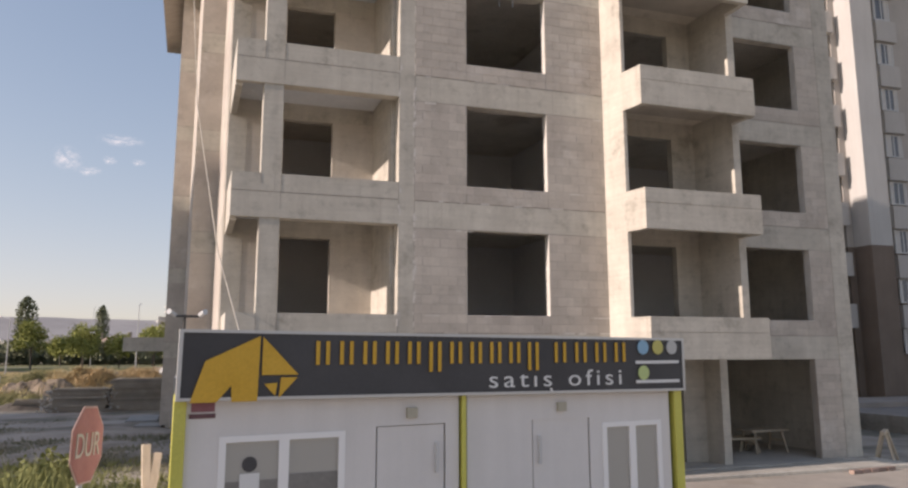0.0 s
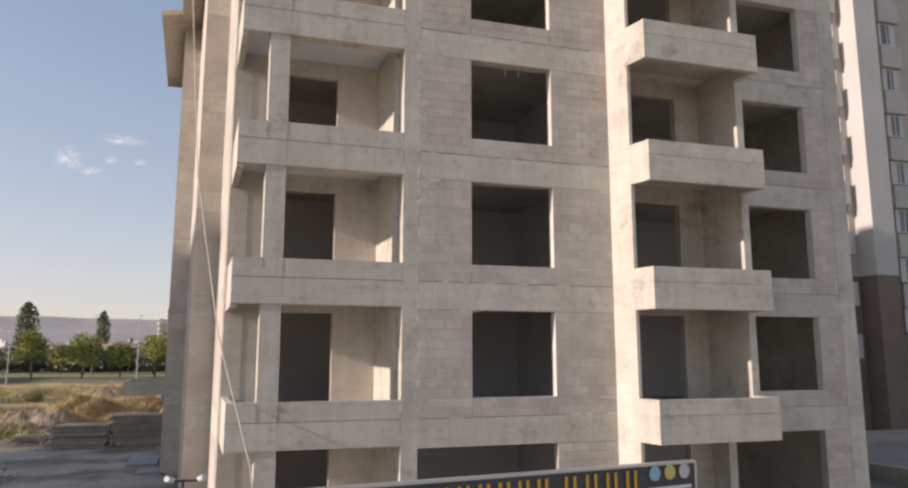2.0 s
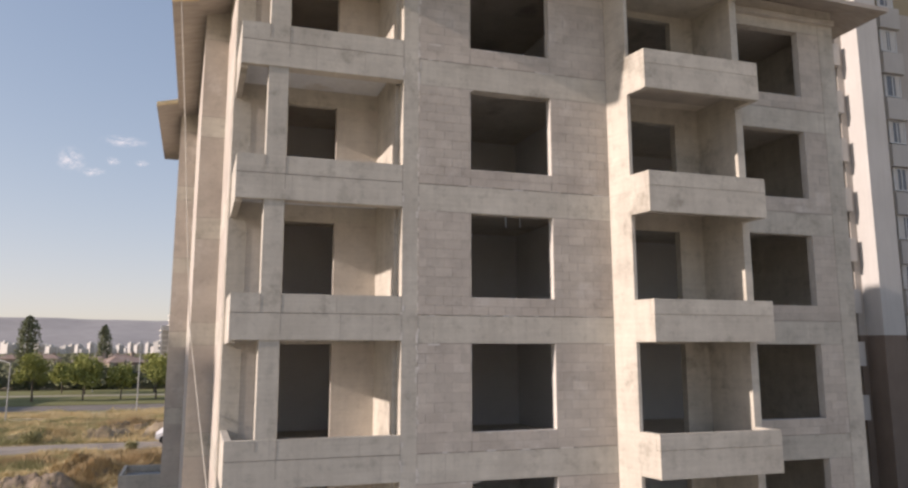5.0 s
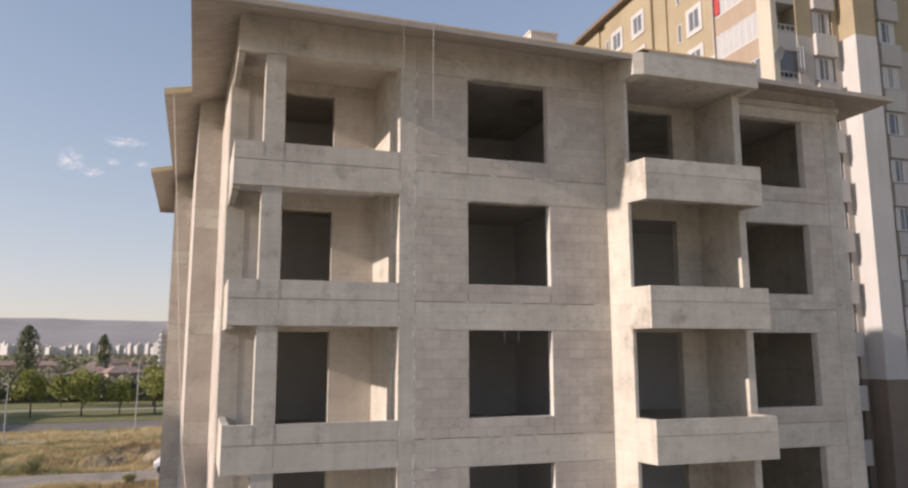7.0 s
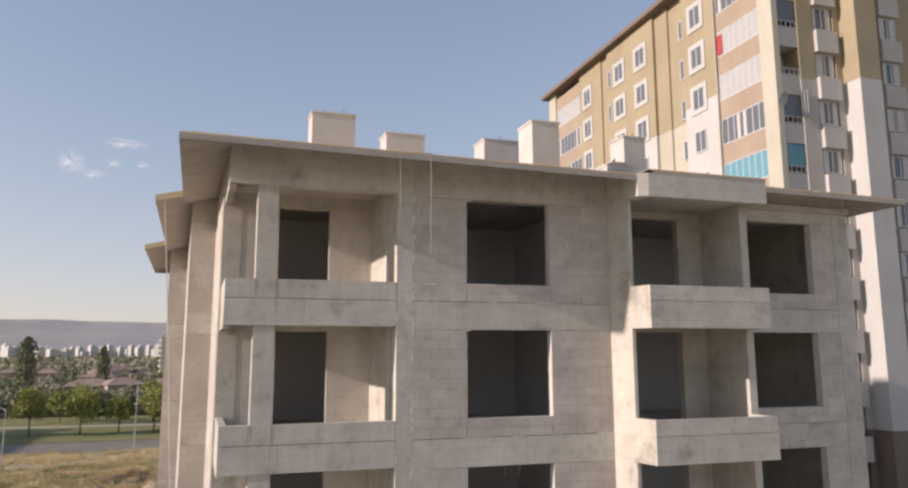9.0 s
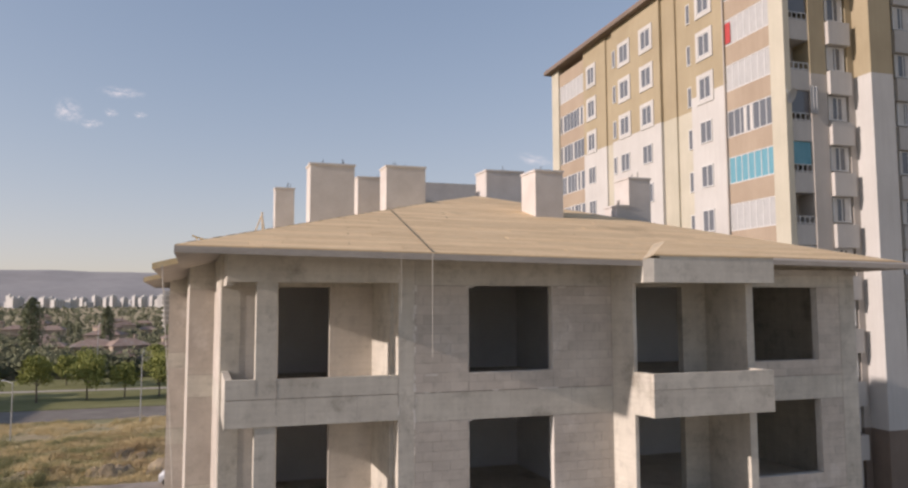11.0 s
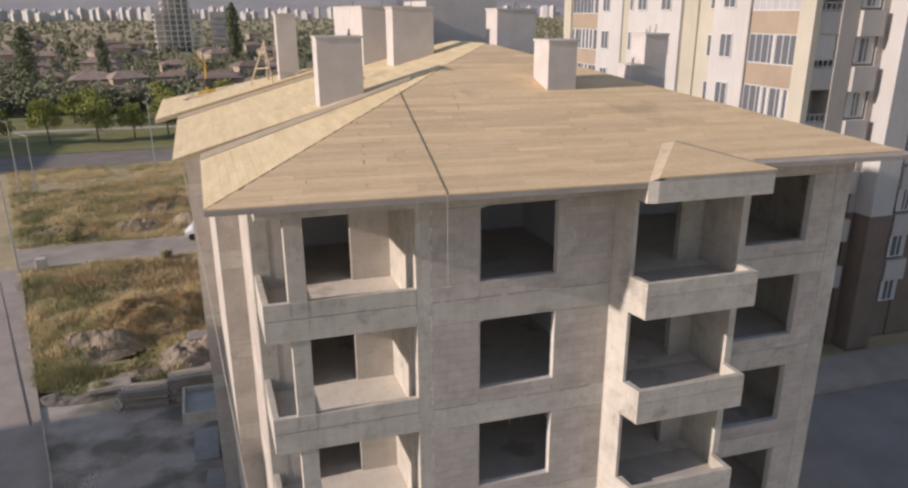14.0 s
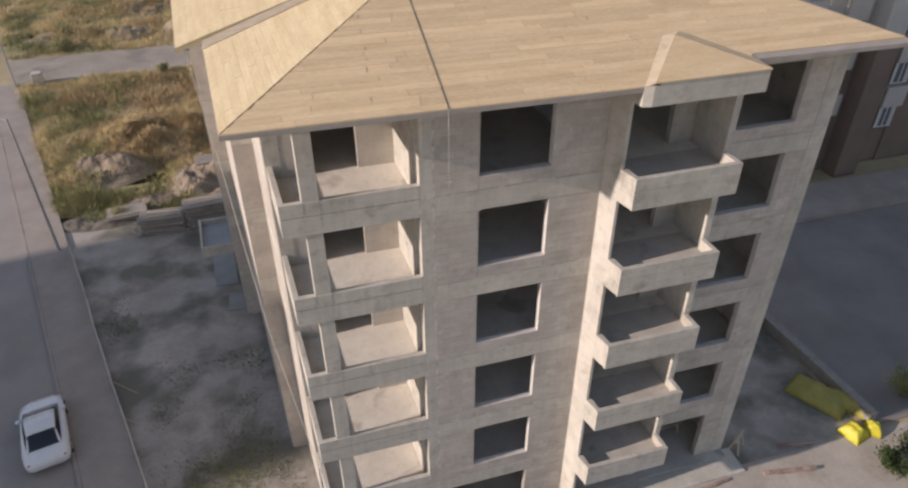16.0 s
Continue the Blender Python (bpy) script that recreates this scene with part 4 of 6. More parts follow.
def glazed_balcony(y0, y1, zc, look_kind):
    """A glazed balcony between piers on the flank: solid parapet, row of leaves, what hangs behind them."""
    zb, zt = zc - 0.95, zc + 0.85
    para = tpart("balcony", TX + 0.05, TX + 1.3, y0, y1, zt + 0.001, zt + STOREY - 1.8, parapet_brown)
    bm = bmesh.new()
    n = 7
    for k in range(n + 1):
        y = y0 + 0.05 + k * (y1 - y0 - 0.1) / n
        add_box(bm, 0.06, 0.12, y - 0.03, y + 0.03, zb + 0.06, zt - 0.06)
    add_box(bm, 0.06, 0.12, y0, y1, zb, zb + 0.06)
    add_box(bm, 0.06, 0.12, y0, y1, zt - 0.06, zt)
    ob = part("glazing_frame", bm, pvc, para)
    ob.location = (TX, 0, 0)
    bm = bmesh.new()
    add_box(bm, TX + 0.085, TX + 0.1, y0 + 0.03, y1 - 0.03, zb + 0.05, zt - 0.05)
    mat = {"dark": glass_dark, "white": blind_white, "blue": blind_blue}[look_kind]
    part("glazing", bm, mat, para)
    if look_kind == "dark":
        for k in range(n):
            if rngw.random() < 0.4:
                bm = bmesh.new()
                y = y0 + 0.12 + k * (y1 - y0 - 0.1) / n
                add_box(bm, TX + 0.07, TX + 0.082, y, y + 0.22, zb + 0.08, zt - 0.08)
                part("curtain", bm, curtain, para)


KINDS = ["dark", "dark", "white", "dark", "dark", "dark", "white", "blue", "dark", "white", "white", "dark"]
tpart("balcony", TX + 0.05, TX + 1.3, 20.4, 24.7, 0, CENTRES[0] - 0.95, umber)
tpart("balcony", TX + 0.05, TX + 1.3, 45.3, 50.6, 0, CENTRES[0] - 0.95, umber)
for k, zc in enumerate(CENTRES):
    glazed_balcony(20.4, 24.7, zc, KINDS[k])
    glazed_balcony(45.3, 50.6, zc - 0.2, "white" if k == 11 else "dark")
bm = bmesh.new()
add_tube(bm, (TX - 0.08, 24.72, 1), (TX - 0.08, 24.72, TH), 0.06, sides=6)
part("drain_pipe", bm, taupe, tower)
bm = bmesh.new()
add_box(bm, TX + 0.0, TX + 0.03, 24.1, 24.6, CENTRES[10] - 0.8, CENTRES[10] + 0.6)
part("cloth", bm, red_cloth, tower, "red cloth hung from a balcony")



def drape(win):
    """Pale curtains drawn part of the way across a front window."""
    for sgn in (-1, 1):
        s = rngw.uniform(0.1, 0.5)
        bm = bmesh.new()
        add_box(bm, -0.03, -0.012, min(sgn * 0.6, sgn * (0.6 - s)), max(sgn * 0.6, sgn * (0.6 - s)), -0.68, 0.68)
        part("curtain", bm, curtain, win)


# front of the tower
FY = TY0
for bay in range(2):
    off = bay * 12.6
    x0 = TX + 0.35 + off
    for k, zc in enumerate(CENTRES):
        # recessed balcony
        p = tpart("balcony", x0 - (0.0 if bay else 0.0), x0 + 1.5, FY + 0.02, FY + 1.3, zc + 0.9, zc + STOREY - 1.0, beige if zc > 8 else umber)
        bm = bmesh.new()
        add_box(bm, x0, x0 + 1.5, FY + 0.05, FY + 0.09, zc - 0.55, zc - 0.5)
        add_box(bm, x0, x0 + 1.5, FY + 0.05, FY + 0.09, zc - 0.95, zc - 0.9)
        for q in range(5):
            add_box(bm, x0 + q * 0.36, x0 + 0.05 + q * 0.36, FY + 0.05, FY + 0.09, zc - 0.98, zc - 0.5)
        part("rail", bm, pvc, p)
        if k in (5, 7, 8, 10):
            bm = bmesh.new()
            add_box(bm, x0 + 0.05, x0 + 1.45, FY + 0.1, FY + 0.12, zc - 0.5, zc + 0.88)
            part("blind", bm, blind_blue if k == 7 else (glass_dark if k != 5 else curtain), p)
        # projecting spandrel boxes between the windows
        tpart("spandrel", x0 + 2.75, x0 + 4.4, FY - 0.3, FY + 0.6, zc + 0.75, zc + STOREY - 0.95, beige)
        fr = part("window", mid_win[0], None, tower)
        fr.matrix_basis = pose(x0 + 3.55, FY + 0.1, zc - 0.05, 0, 0, 90)
        part("pane", mid_win[1], None, fr)
        drape(fr)
        fr = part("window", mid_win[0], None, tower)
        fr.matrix_basis = pose(x0 + 8.85, FY - 0.02, zc - 0.05, 0, 0, 90)
        part("pane", mid_win[1], None, fr)
        drape(fr)
        tpart("spandrel", x0 + 8.0, x0 + 9.7, FY - 0.3, FY + 0.5, zc + 0.75, zc + STOREY - 0.95, beige)
    banded("wall", x0 + 1.5, x0 + 2.7, FY - 0.05, FY + 1.3, 9.2, umber, taupe, ochre)
    banded("wall", x0 + 2.7, x0 + 4.4, FY + 0.2, FY + 1.3, 9.2, umber, taupe, ochre)
    banded("wall", x0 + 4.4, x0 + 4.9, FY, FY + 1.3, 9.2, umber, taupe, ochre)
    banded("pier", x0 + 4.9, x0 + 6.6, FY - 1.25, FY + 1.3, 9.2, umber, tower_white, ochre)
    banded("wall", x0 + 6.6, x0 + 8.0, FY + 0.1, FY + 1.3, 9.2, umber, taupe, ochre)
    banded("wall", x0 + 8.0, x0 + 9.4, FY + 0.1, FY + 1.3, 9.2, umber, taupe, ochre)
    banded("wall", x0 + 9.4, x0 + 12.6, FY, FY + 1.3, 9.2, umber, taupe, ochre)

# a dish and a hung sheet on the front balconies
bm = bmesh.new()
bmesh.ops.create_cone(bm, cap_ends=False, segments=20, radius1=0.45, radius2=0.12, depth=0.14)
bmesh.ops.create_circle(bm, cap_ends=True, segments=20, radius=0.12, matrix=Matrix.Translation((0, 0, 0.07)))
dish = part("satellite_dish", bm, blind_white, tower, "pale satellite dish on a balcony")
dish.matrix_basis = pose(26.30, 18.9, 28.96, -65, 0, 20)
bm = bmesh.new()
add_tube(bm, (0, 0, 0.05), (0, -0.3, 0.42), 0.02, sides=6)
part("bracket", bm, galvanised, dish)
bm = bmesh.new()
bmesh.ops.create_grid(bm, x_segments=8, y_segments=2, size=0.5)
for v in bm.verts:
    v.co = Vector((v.co.x * 0.6, 0.05 * math.sin(v.co.x * 18), v.co.y * 1.7))
ob = part("hung_sheet", bm, blind_white, tower, "white sheet hung out to dry")
ob.location = (28.27, 19.15, 28.93)
md = ob.modifiers.new("thick", "SOLIDIFY")
md.thickness = 0.01


# ---- the site office ----
panel_white = surf("panel_white", (0.69, 0.665, 0.635), (0.75, 0.725, 0.695), 1.5, 0.6, 0.02, 30, streak=0.05, speck=0.015)
lime = surf("lime_paint", (0.56, 0.53, 0.1), (0.64, 0.61, 0.14), 0.8, 0.5, 0.08, 30)
sign_dark = surf("sign_grey", (0.055, 0.054, 0.056), (0.075, 0.073, 0.075), 1.2, 0.55, 0.02, 30)
amber = surf("amber_film", (0.62, 0.35, 0.03), (0.7, 0.41, 0.05), 0.8, 0.5, 0.02, 30)
pvc_bright = gloss("bright_pvc", (0.86, 0.85, 0.83), 0.35)
pale_film = gloss("pale_film", (0.72, 0.72, 0.7), 0.5)
alu = gloss("aluminium", (0.55, 0.55, 0.54), 0.4, 0.6)
# opaque pane; its pale colour holds the bright reflection and interior
office_glass = gloss("office_glass", (0.42, 0.405, 0.365), 0.08)
office_inside = surf("office_inside", (0.2, 0.19, 0.175), (0.26, 0.25, 0.23), 0.3, 0.5, 0, 20)
office = thing("site_office", "white panel container office with lime corner posts", "container", at=pose(-5.474, -6.394, 0, 0, 0, 8.57))
LEN = 7.22


def opart(name, x0, x1, y0, y1, z0, z1, material, label="", parent=None, bevel=0.0):
    bm = bmesh.new()
    add_box(bm, x0, x1, y0, y1, z0, z1, -0.1)      # the hut stands a little out of square
    return part(name, bm, material, parent or office, label, bevel)


opart("floor_frame", 0, LEN, 0.0, 2.4, 0.02, 0.2, galvanised)
opart("roof", -0.03, LEN + 0.03, 0.06, 2.45, 2.42, 2.58, galvanised)
for a, b, c, d in ((0.12, LEN - 0.12, 2.3, 2.38), (0.03, 0.09, 0.1, 2.3), (LEN - 0.09, LEN - 0.03, 0.1, 2.3)):
    opart("wall_panel", a, b, c, d, 0.2, 2.42, panel_white)
# front wall in panels round the openings
for a, b, z0, z1 in ((0.12, 0.48, 0.2, 2.42), (0.48, 1.94, 0.2, 0.95), (0.48, 1.94, 1.92, 2.42), (1.94, 2.33, 0.2, 2.42), (2.33, 3.27, 1.95, 2.42), (3.27, 3.46, 0.2, 2.42),
                     (3.58, 4.57, 0.2, 2.42), (4.57, 5.53, 1.93, 2.42), (5.53, 5.75, 0.2, 2.42), (5.75, 6.83, 1.85, 2.42), (6.83, 7.0, 0.2, 2.42)):
    opart("front_panel", a, b, 0.03, 0.09, z0, z1, panel_white)
for a, b in ((-0.02, 0.12), (3.49, 3.55), (7.07, LEN + 0.0)):
    opart("corner_post", a, b, -0.03, 0.12, 0.02, 2.4, lime, "lime yellow post", bevel=0.01)
for a, b in ((2.33, 3.27), (4.57, 5.53)):
    dr = opart("door", a + 0.02, b - 0.02, 0.045, 0.08, 0.2, 1.94, panel_white)
    opart("handle", a + 0.1 if a > 4 else b - 0.14, a + 0.14 if a > 4 else b - 0.1, 0.0, 0.045, 1.35, 1.72, pvc, parent=dr)
    opart("lamp_box", (a + b) / 2 - 0.07, (a + b) / 2 + 0.07, -0.02, 0.03, 2.04, 2.16, cream)


def office_window(a, b, z0, z1):
    w = opart("window", a, b, 0.02, 0.085, z1 - 0.07, z1, pvc_bright)
    for x0, x1, zz0, zz1 in ((a, b, z0, z0 + 0.07), (a, a + 0.08, z0 + 0.07, z1 - 0.07), (b - 0.08, b, z0 + 0.07, z1 - 0.07), ((a + b) / 2 - 0.06, (a + b) / 2 + 0.06, z0 + 0.07, z1 - 0.07)):
        opart("frame_bar", x0, x1, 0.02, 0.085, zz0, zz1, pvc_bright, parent=w)
    opart("pane", a + 0.06, (a + b) / 2 - 0.03, 0.05, 0.06, z0 + 0.05, z1 - 0.05, office_glass, parent=w)
    opart("pane", (a + b) / 2 + 0.03, b - 0.06, 0.05, 0.06, z0 + 0.05, z1 - 0.05, office_glass, parent=w)
    return w


w1 = office_window(0.48, 1.94, 0.95, 1.92)
w2 = office_window(5.75, 6.83, 0.3, 1.85)
opart("desk_front", 0.55, 1.15, 0.044, 0.049, 1.0, 1.42, office_inside, parent=w1)
opart("desk_front", 1.27, 1.87, 0.044, 0.049, 1.0, 1.46, office_inside, parent=w1)
opart("paper", 0.72, 0.94, 0.036, 0.043, 1.2, 1.5, pale_film, parent=w1)
opart("blind", 0.56, 1.86, 0.064, 0.07, 1.55, 1.84, curtain, parent=w1)
bm = bmesh.new()
bmesh.ops.create_circle(bm, cap_ends=True, segments=20, radius=0.085)
for v in bm.verts:
    v.co = Vector((0.83 + v.co.x, 0.042, 1.6 + v.co.y))
part("round_sticker", bm, sign_dark, w1)
opart("notice", 0.17, 0.42, 0.018, 0.03, 2.2, 2.32, surf("maroon_print", (0.25, 0.1, 0.12), (0.32, 0.14, 0.16), 0.2, 0.6, 0, 30))
opart("notice_bar", 0.15, 0.43, 0.018, 0.03, 2.13, 2.18, surf("brown_print", (0.14, 0.07, 0.08), (0.18, 0.09, 0.1), 0.2, 0.6, 0, 30))

# the sign over the office: raised a little towards its left end
board = thing("sign_board", "dark grey office sign with amber logo", "sign", at=pose(-5.474, -6.394, 0, 0, 0, 8.57) @ pose(0, 0, 3.11, 0, 0.45, 0))


def spart(name, x0, x1, y0, y1, z0, z1, material, label="", parent=None):
    bm = bmesh.new()
    add_box(bm, x0, x1, y0, y1, z0, z1)
    return part(name, bm, material, parent or board, label)


def flat(name, points, y, material, parent=None):
    """A thin plate on the sign, from points in its plane, along and up."""
    bm = bmesh.new()
    a = [bm.verts.new((x, y, z)) for x, z in points]
    b = [bm.verts.new((x, y + 0.012, z)) for x, z in points]
    bm.faces.new(a)
    bm.faces.new(b[::-1])
    for k in range(len(a)):
        j = (k + 1) % len(a)
        bm.faces.new((a[k], b[k], b[j], a[j]))
    bmesh.ops.recalc_face_normals(bm, faces=bm.faces)
    return part(name, bm, material, parent or board)


SH = 0.78
spart("face", 0.03, LEN - 0.03, -0.11, -0.03, -SH + 0.03, -0.03, sign_dark)
for x0, x1, z0, z1 in ((0, LEN, -0.035, 0), (0, LEN, -SH, -SH + 0.035), (0, 0.04, -SH + 0.035, -0.035), (LEN - 0.04, LEN, -SH + 0.035, -0.035)):
    spart("frame", x0, x1, -0.125, -0.02, z0, z1, alu)
spart("back_brace", 0.2, LEN - 0.2, -0.03, 0.06, -0.55, -0.45, galvanised)
up = lambda x, z: (x, z - 3.11 + 0.0078 * x)
flat("logo_shape", [up(0.14, 2.31), up(0.28, 2.76), up(0.87, 3.04), up(0.86, 2.31), up(0.58, 2.31), up(0.57, 2.49), up(0.42, 2.31)], -0.135, amber)
flat("logo_shape", [up(0.9, 3.03), up(1.32, 2.6), up(0.9, 2.6)], -0.135, amber)
flat("logo_shape", [up(1.12, 2.57), up(1.31, 2.57), up(1.1, 2.34)], -0.135, amber)
flat("logo_shape", [up(0.93, 2.5), up(1.08, 2.51), up(1.06, 2.36)], -0.135, amber)
# the firm's name, as plain strokes
name_z0, name_z1 = 2.71, 2.985
slots = [1.5 + 0.292 * k for k in range(11)] + [4.85 + 0.345 * k for k in range(4)]
for k, x in enumerate(slots):
    wdt = 0.2 if k < 11 else 0.22
    z0 = name_z0 - (0.1 if k in (5, 10) else 0.0)
    for dx in (0.02, wdt - 0.06):
        flat("name_stroke", [up(x + dx, z0), up(x + dx + 0.045, z0), up(x + dx + 0.045, name_z1), up(x + dx, name_z1)], -0.135, amber)
for glyph in glyphs(letters("satıs ofisi", 0.315, 0.004, 1.3), 2.17, pale_film):
    ob = part("letter", glyph, None, board, "white letter of the sales office")
    ob.matrix_basis = pose(3.83, -0.118, 2.355 - 3.11 + 0.065, 90, -0.45, 0)
flat("cedilla", [up(4.8, 2.325), up(4.84, 2.32), up(4.815, 2.365), up(4.785, 2.37)], -0.13, pale_film)
for x, z, col in ((6.42, 2.92, (0.25, 0.45, 0.6)), (6.7, 2.92, (0.55, 0.5, 0.15)), (6.97, 2.92, (0.5, 0.5, 0.48)), (6.42, 2.55, (0.5, 0.6, 0.25))):
    m = gloss("badge_film", col, 0.5)
    pts = [up(x + 0.1 * math.cos(a * math.pi / 10), z + 0.105 * math.sin(a * math.pi / 10)) for a in range(20)]
    flat("badge", pts, -0.135, m)
for z, x0, x1 in ((2.68, 6.28, 7.1), (2.4, 6.28, 7.1)):
    flat("print_bar", [up(x0, z), up(x1, z), up(x1, z + 0.045), up(x0, z + 0.045)], -0.13, pale_film)

# floodlight pair on the sign's corner
lampset = thing("security_camera", "pair of small white cameras on a bracket above the sign", "camera", at=pose(-5.47, -6.3, 3.11))
bm = bmesh.new()
add_tube(bm, (0.04, 0, -0.1), (0.04, 0, 0.17), 0.015)
add_tube(bm, (-0.08, 0, 0.15), (0.2, 0, 0.15), 0.013)
part("bracket", bm, steel, lampset)
for x, tilt in ((-0.08, -25), (0.22, 25)):
    bm = bmesh.new()
    add_tube(bm, (0, 0.05, 0), (0, -0.1, 0), 0.028, 0.032, 10)
    ob = part("camera_head", bm, pvc, lampset)
    ob.matrix_basis = pose(x, -0.02, 0.17, -15, 0, tilt)

# ---- stop sign ----
sign_red = surf("faded_red", (0.42, 0.13, 0.1), (0.5, 0.19, 0.15), 0.5, 0.6, 0.03, 20)
sign_edge = surf("faded_edge", (0.5, 0.3, 0.24), (0.6, 0.4, 0.33), 0.3, 0.6, 0, 20)
cream_film = gloss("cream_film", (0.6, 0.52, 0.38), 0.5)
stop = thing("stop_sign", "faded red octagonal stop sign on a grey pole", "road sign", at=pose(-6.25, -7.0, 0, 0, 0, 78) @ pose(0, 0, 0, 0, 3, 0))
bm = bmesh.new()
add_tube(bm, (0, 0.04, 0), (0, 0.04, 2.25), 0.03)
part("pole", bm, galvanised, stop)


def octagon(r, y0, y1):
    bm = bmesh.new()
    pts = [(r * math.cos(math.pi / 8 + k * math.pi / 4), r * math.sin(math.pi / 8 + k * math.pi / 4)) for k in range(8)]
    a = [bm.verts.new((x, y0, z)) for x, z in pts]
    b = [bm.verts.new((x, y1, z)) for x, z in pts]
    bm.faces.new(a)
    bm.faces.new(b[::-1])
    for k in range(8):
        j = (k + 1) % 8
        bm.faces.new((a[k], b[k], b[j], a[j]))
    bmesh.ops.recalc_face_normals(bm, faces=bm.faces)
    return bm


for r, y0, y1, m, nm in ((0.4, -0.004, 0.006, sign_edge, "border"), (0.38, -0.008, -0.004, sign_red, "plate")):
    ob = part(nm, octagon(r, y0, y1), m, stop)
    ob.location = (0, 0, 1.96)
dur = letters("DUR", 0.33, 0.003)
dur_x = [v.co.x for v in dur.vertices]
dur_mid = 0.28 * (max(dur_x) + min(dur_x)) / (max(dur_x) - min(dur_x))
for glyph in glyphs(dur, 0.56, cream_film):
    glyph.transform(Matrix.Translation((-dur_mid, -0.11, 0)))
    ob = part("letter", glyph, None, stop, "faded cream letter")
    ob.matrix_basis = pose(0, -0.012, 1.96, 90, 0, 0)

# ---- stakes, trestles and other site goods ----
raw_wood = surf("raw_timber", (0.47, 0.39, 0.285), (0.6, 0.51, 0.39), 0.6, 0.85, 0.2, 14, stretch=(5, 5, 1), vary=0.1)
panel_wood = surf("form_panel", (0.28, 0.24, 0.2), (0.4, 0.35, 0.29), 0.8, 0.85, 0.2, 14, vary=0.15)
for x, y, h, lean in ((-5.93, -5.0, 1.62, 7), (-5.8, -4.95, 1.72, -3), (-6.05, -4.6, 1.3, 12)):
    bm = bmesh.new()
    add_box(bm, -0.05, 0.05, -0.025, 0.025, 0, h)
    single("timber_stake", bm, raw_wood, "rough timber stake beside the office", "stake", "stakes by the office", at=pose(x, y, 0, 0, lean, 20), bevel=0.006)


def panel_stack(x, y, w, d, n, turn):
    """Used formwork panels piled flat, each shifted a little."""
    t = thing("panel_stack", "pile of used brown formwork panels", "panels", "piles of formwork", at=pose(x, y, 0, 0, 0, turn))
    z = 0.0
    for k in range(n):
        bm = bmesh.new()
        th = random.uniform(0.07, 0.1)
        add_box(bm, -w / 2, w / 2, -d / 2, d / 2, 0, th - 0.012)
        for e in (-1, 1):
            add_box(bm, e * (w / 2 + 0.02) - 0.02, e * (w / 2 + 0.02) + 0.02, -d / 2, d / 2, 0.0, th - 0.02)
        ob = part("panel", bm, panel_wood, t)
        ob.matrix_basis = pose(random.uniform(-0.12, 0.12), random.uniform(-0.08, 0.08), z, 0, 0, random.uniform(-2, 2))
        z += th
    return z


top_a = panel_stack(-11.9, 24.6, 2.4, 1.2, 13, -4)
top_b = panel_stack(-9.3, 24.7, 2.5, 1.2, 19, 3)
panel_stack(-14.2, 26.6, 2.2, 1.2, 6, 8)
panel_stack(-8.6, 31.5, 2.6, 1.3, 10, 2)
for x, y, z, turn in ((-12.0, 24.35, top_a, 4), (-11.8, 24.8, top_a, -9), (-9.2, 24.5, top_b, 8), (-9.5, 24.9, top_b, -3)):
    bm = bmesh.new()
    add_box(bm, -0.95, 0.95, -0.05, 0.05, 0, 0.05)
    single("timber_batten", bm, raw_wood, "pale loose timber batten on the panel piles", "batten", "loose battens", at=pose(x, y, z - 0.012, 0, 0, turn))

slab_grey = surf("sheet_grey", (0.25, 0.25, 0.24), (0.33, 0.325, 0.31), 1.0, 0.6, 0.1, 12)
for x, y, w, d, turn in ((-8.5, 19.3, 1.2, 3.0, 3), (-7.9, 16.2, 1.0, 1.4, -4)):
    bm = bmesh.new()
    add_box(bm, -w / 2, w / 2, -d / 2, d / 2, 0.0, 0.05)
    single("board_sheet", bm, slab_grey, "weathered grey building sheet lying on the earth", "sheet", "sheets in the yard", at=pose(x, y, 0.002, 0, 0, turn))


def trestle(x, y, w, h, turn):
    t = thing("trestle_table", "bare timber trestle on the ground floor", "trestle", at=pose(x, y, 0.12, 0, 0, turn))
    bm = bmesh.new()
    add_box(bm, -w / 2, w / 2, -0.3, 0.3, h - 0.05, h)
    part("top", bm, raw_wood, t)
    for sx in (-1, 1):
        for sy in (-1, 1):
            bm = bmesh.new()
            add_tube(bm, (sx * (w / 2 - 0.12), sy * 0.32, 0), (sx * (w / 2 - 0.18), sy * 0.2, h - 0.05), 0.03, sides=4)
            part("leg", bm, raw_wood, t)
        bm = bmesh.new()
        add_box(bm, sx * (w / 2 - 0.16) - 0.02, sx * (w / 2 - 0.16) + 0.02, -0.26, 0.26, h * 0.45, h * 0.45 + 0.06)
        part("brace", bm, raw_wood, t)


trestle(9.2, 1.9, 1.3, 0.62, 4)
trestle(8.4, 2.2, 1.5, 0.4, -6)
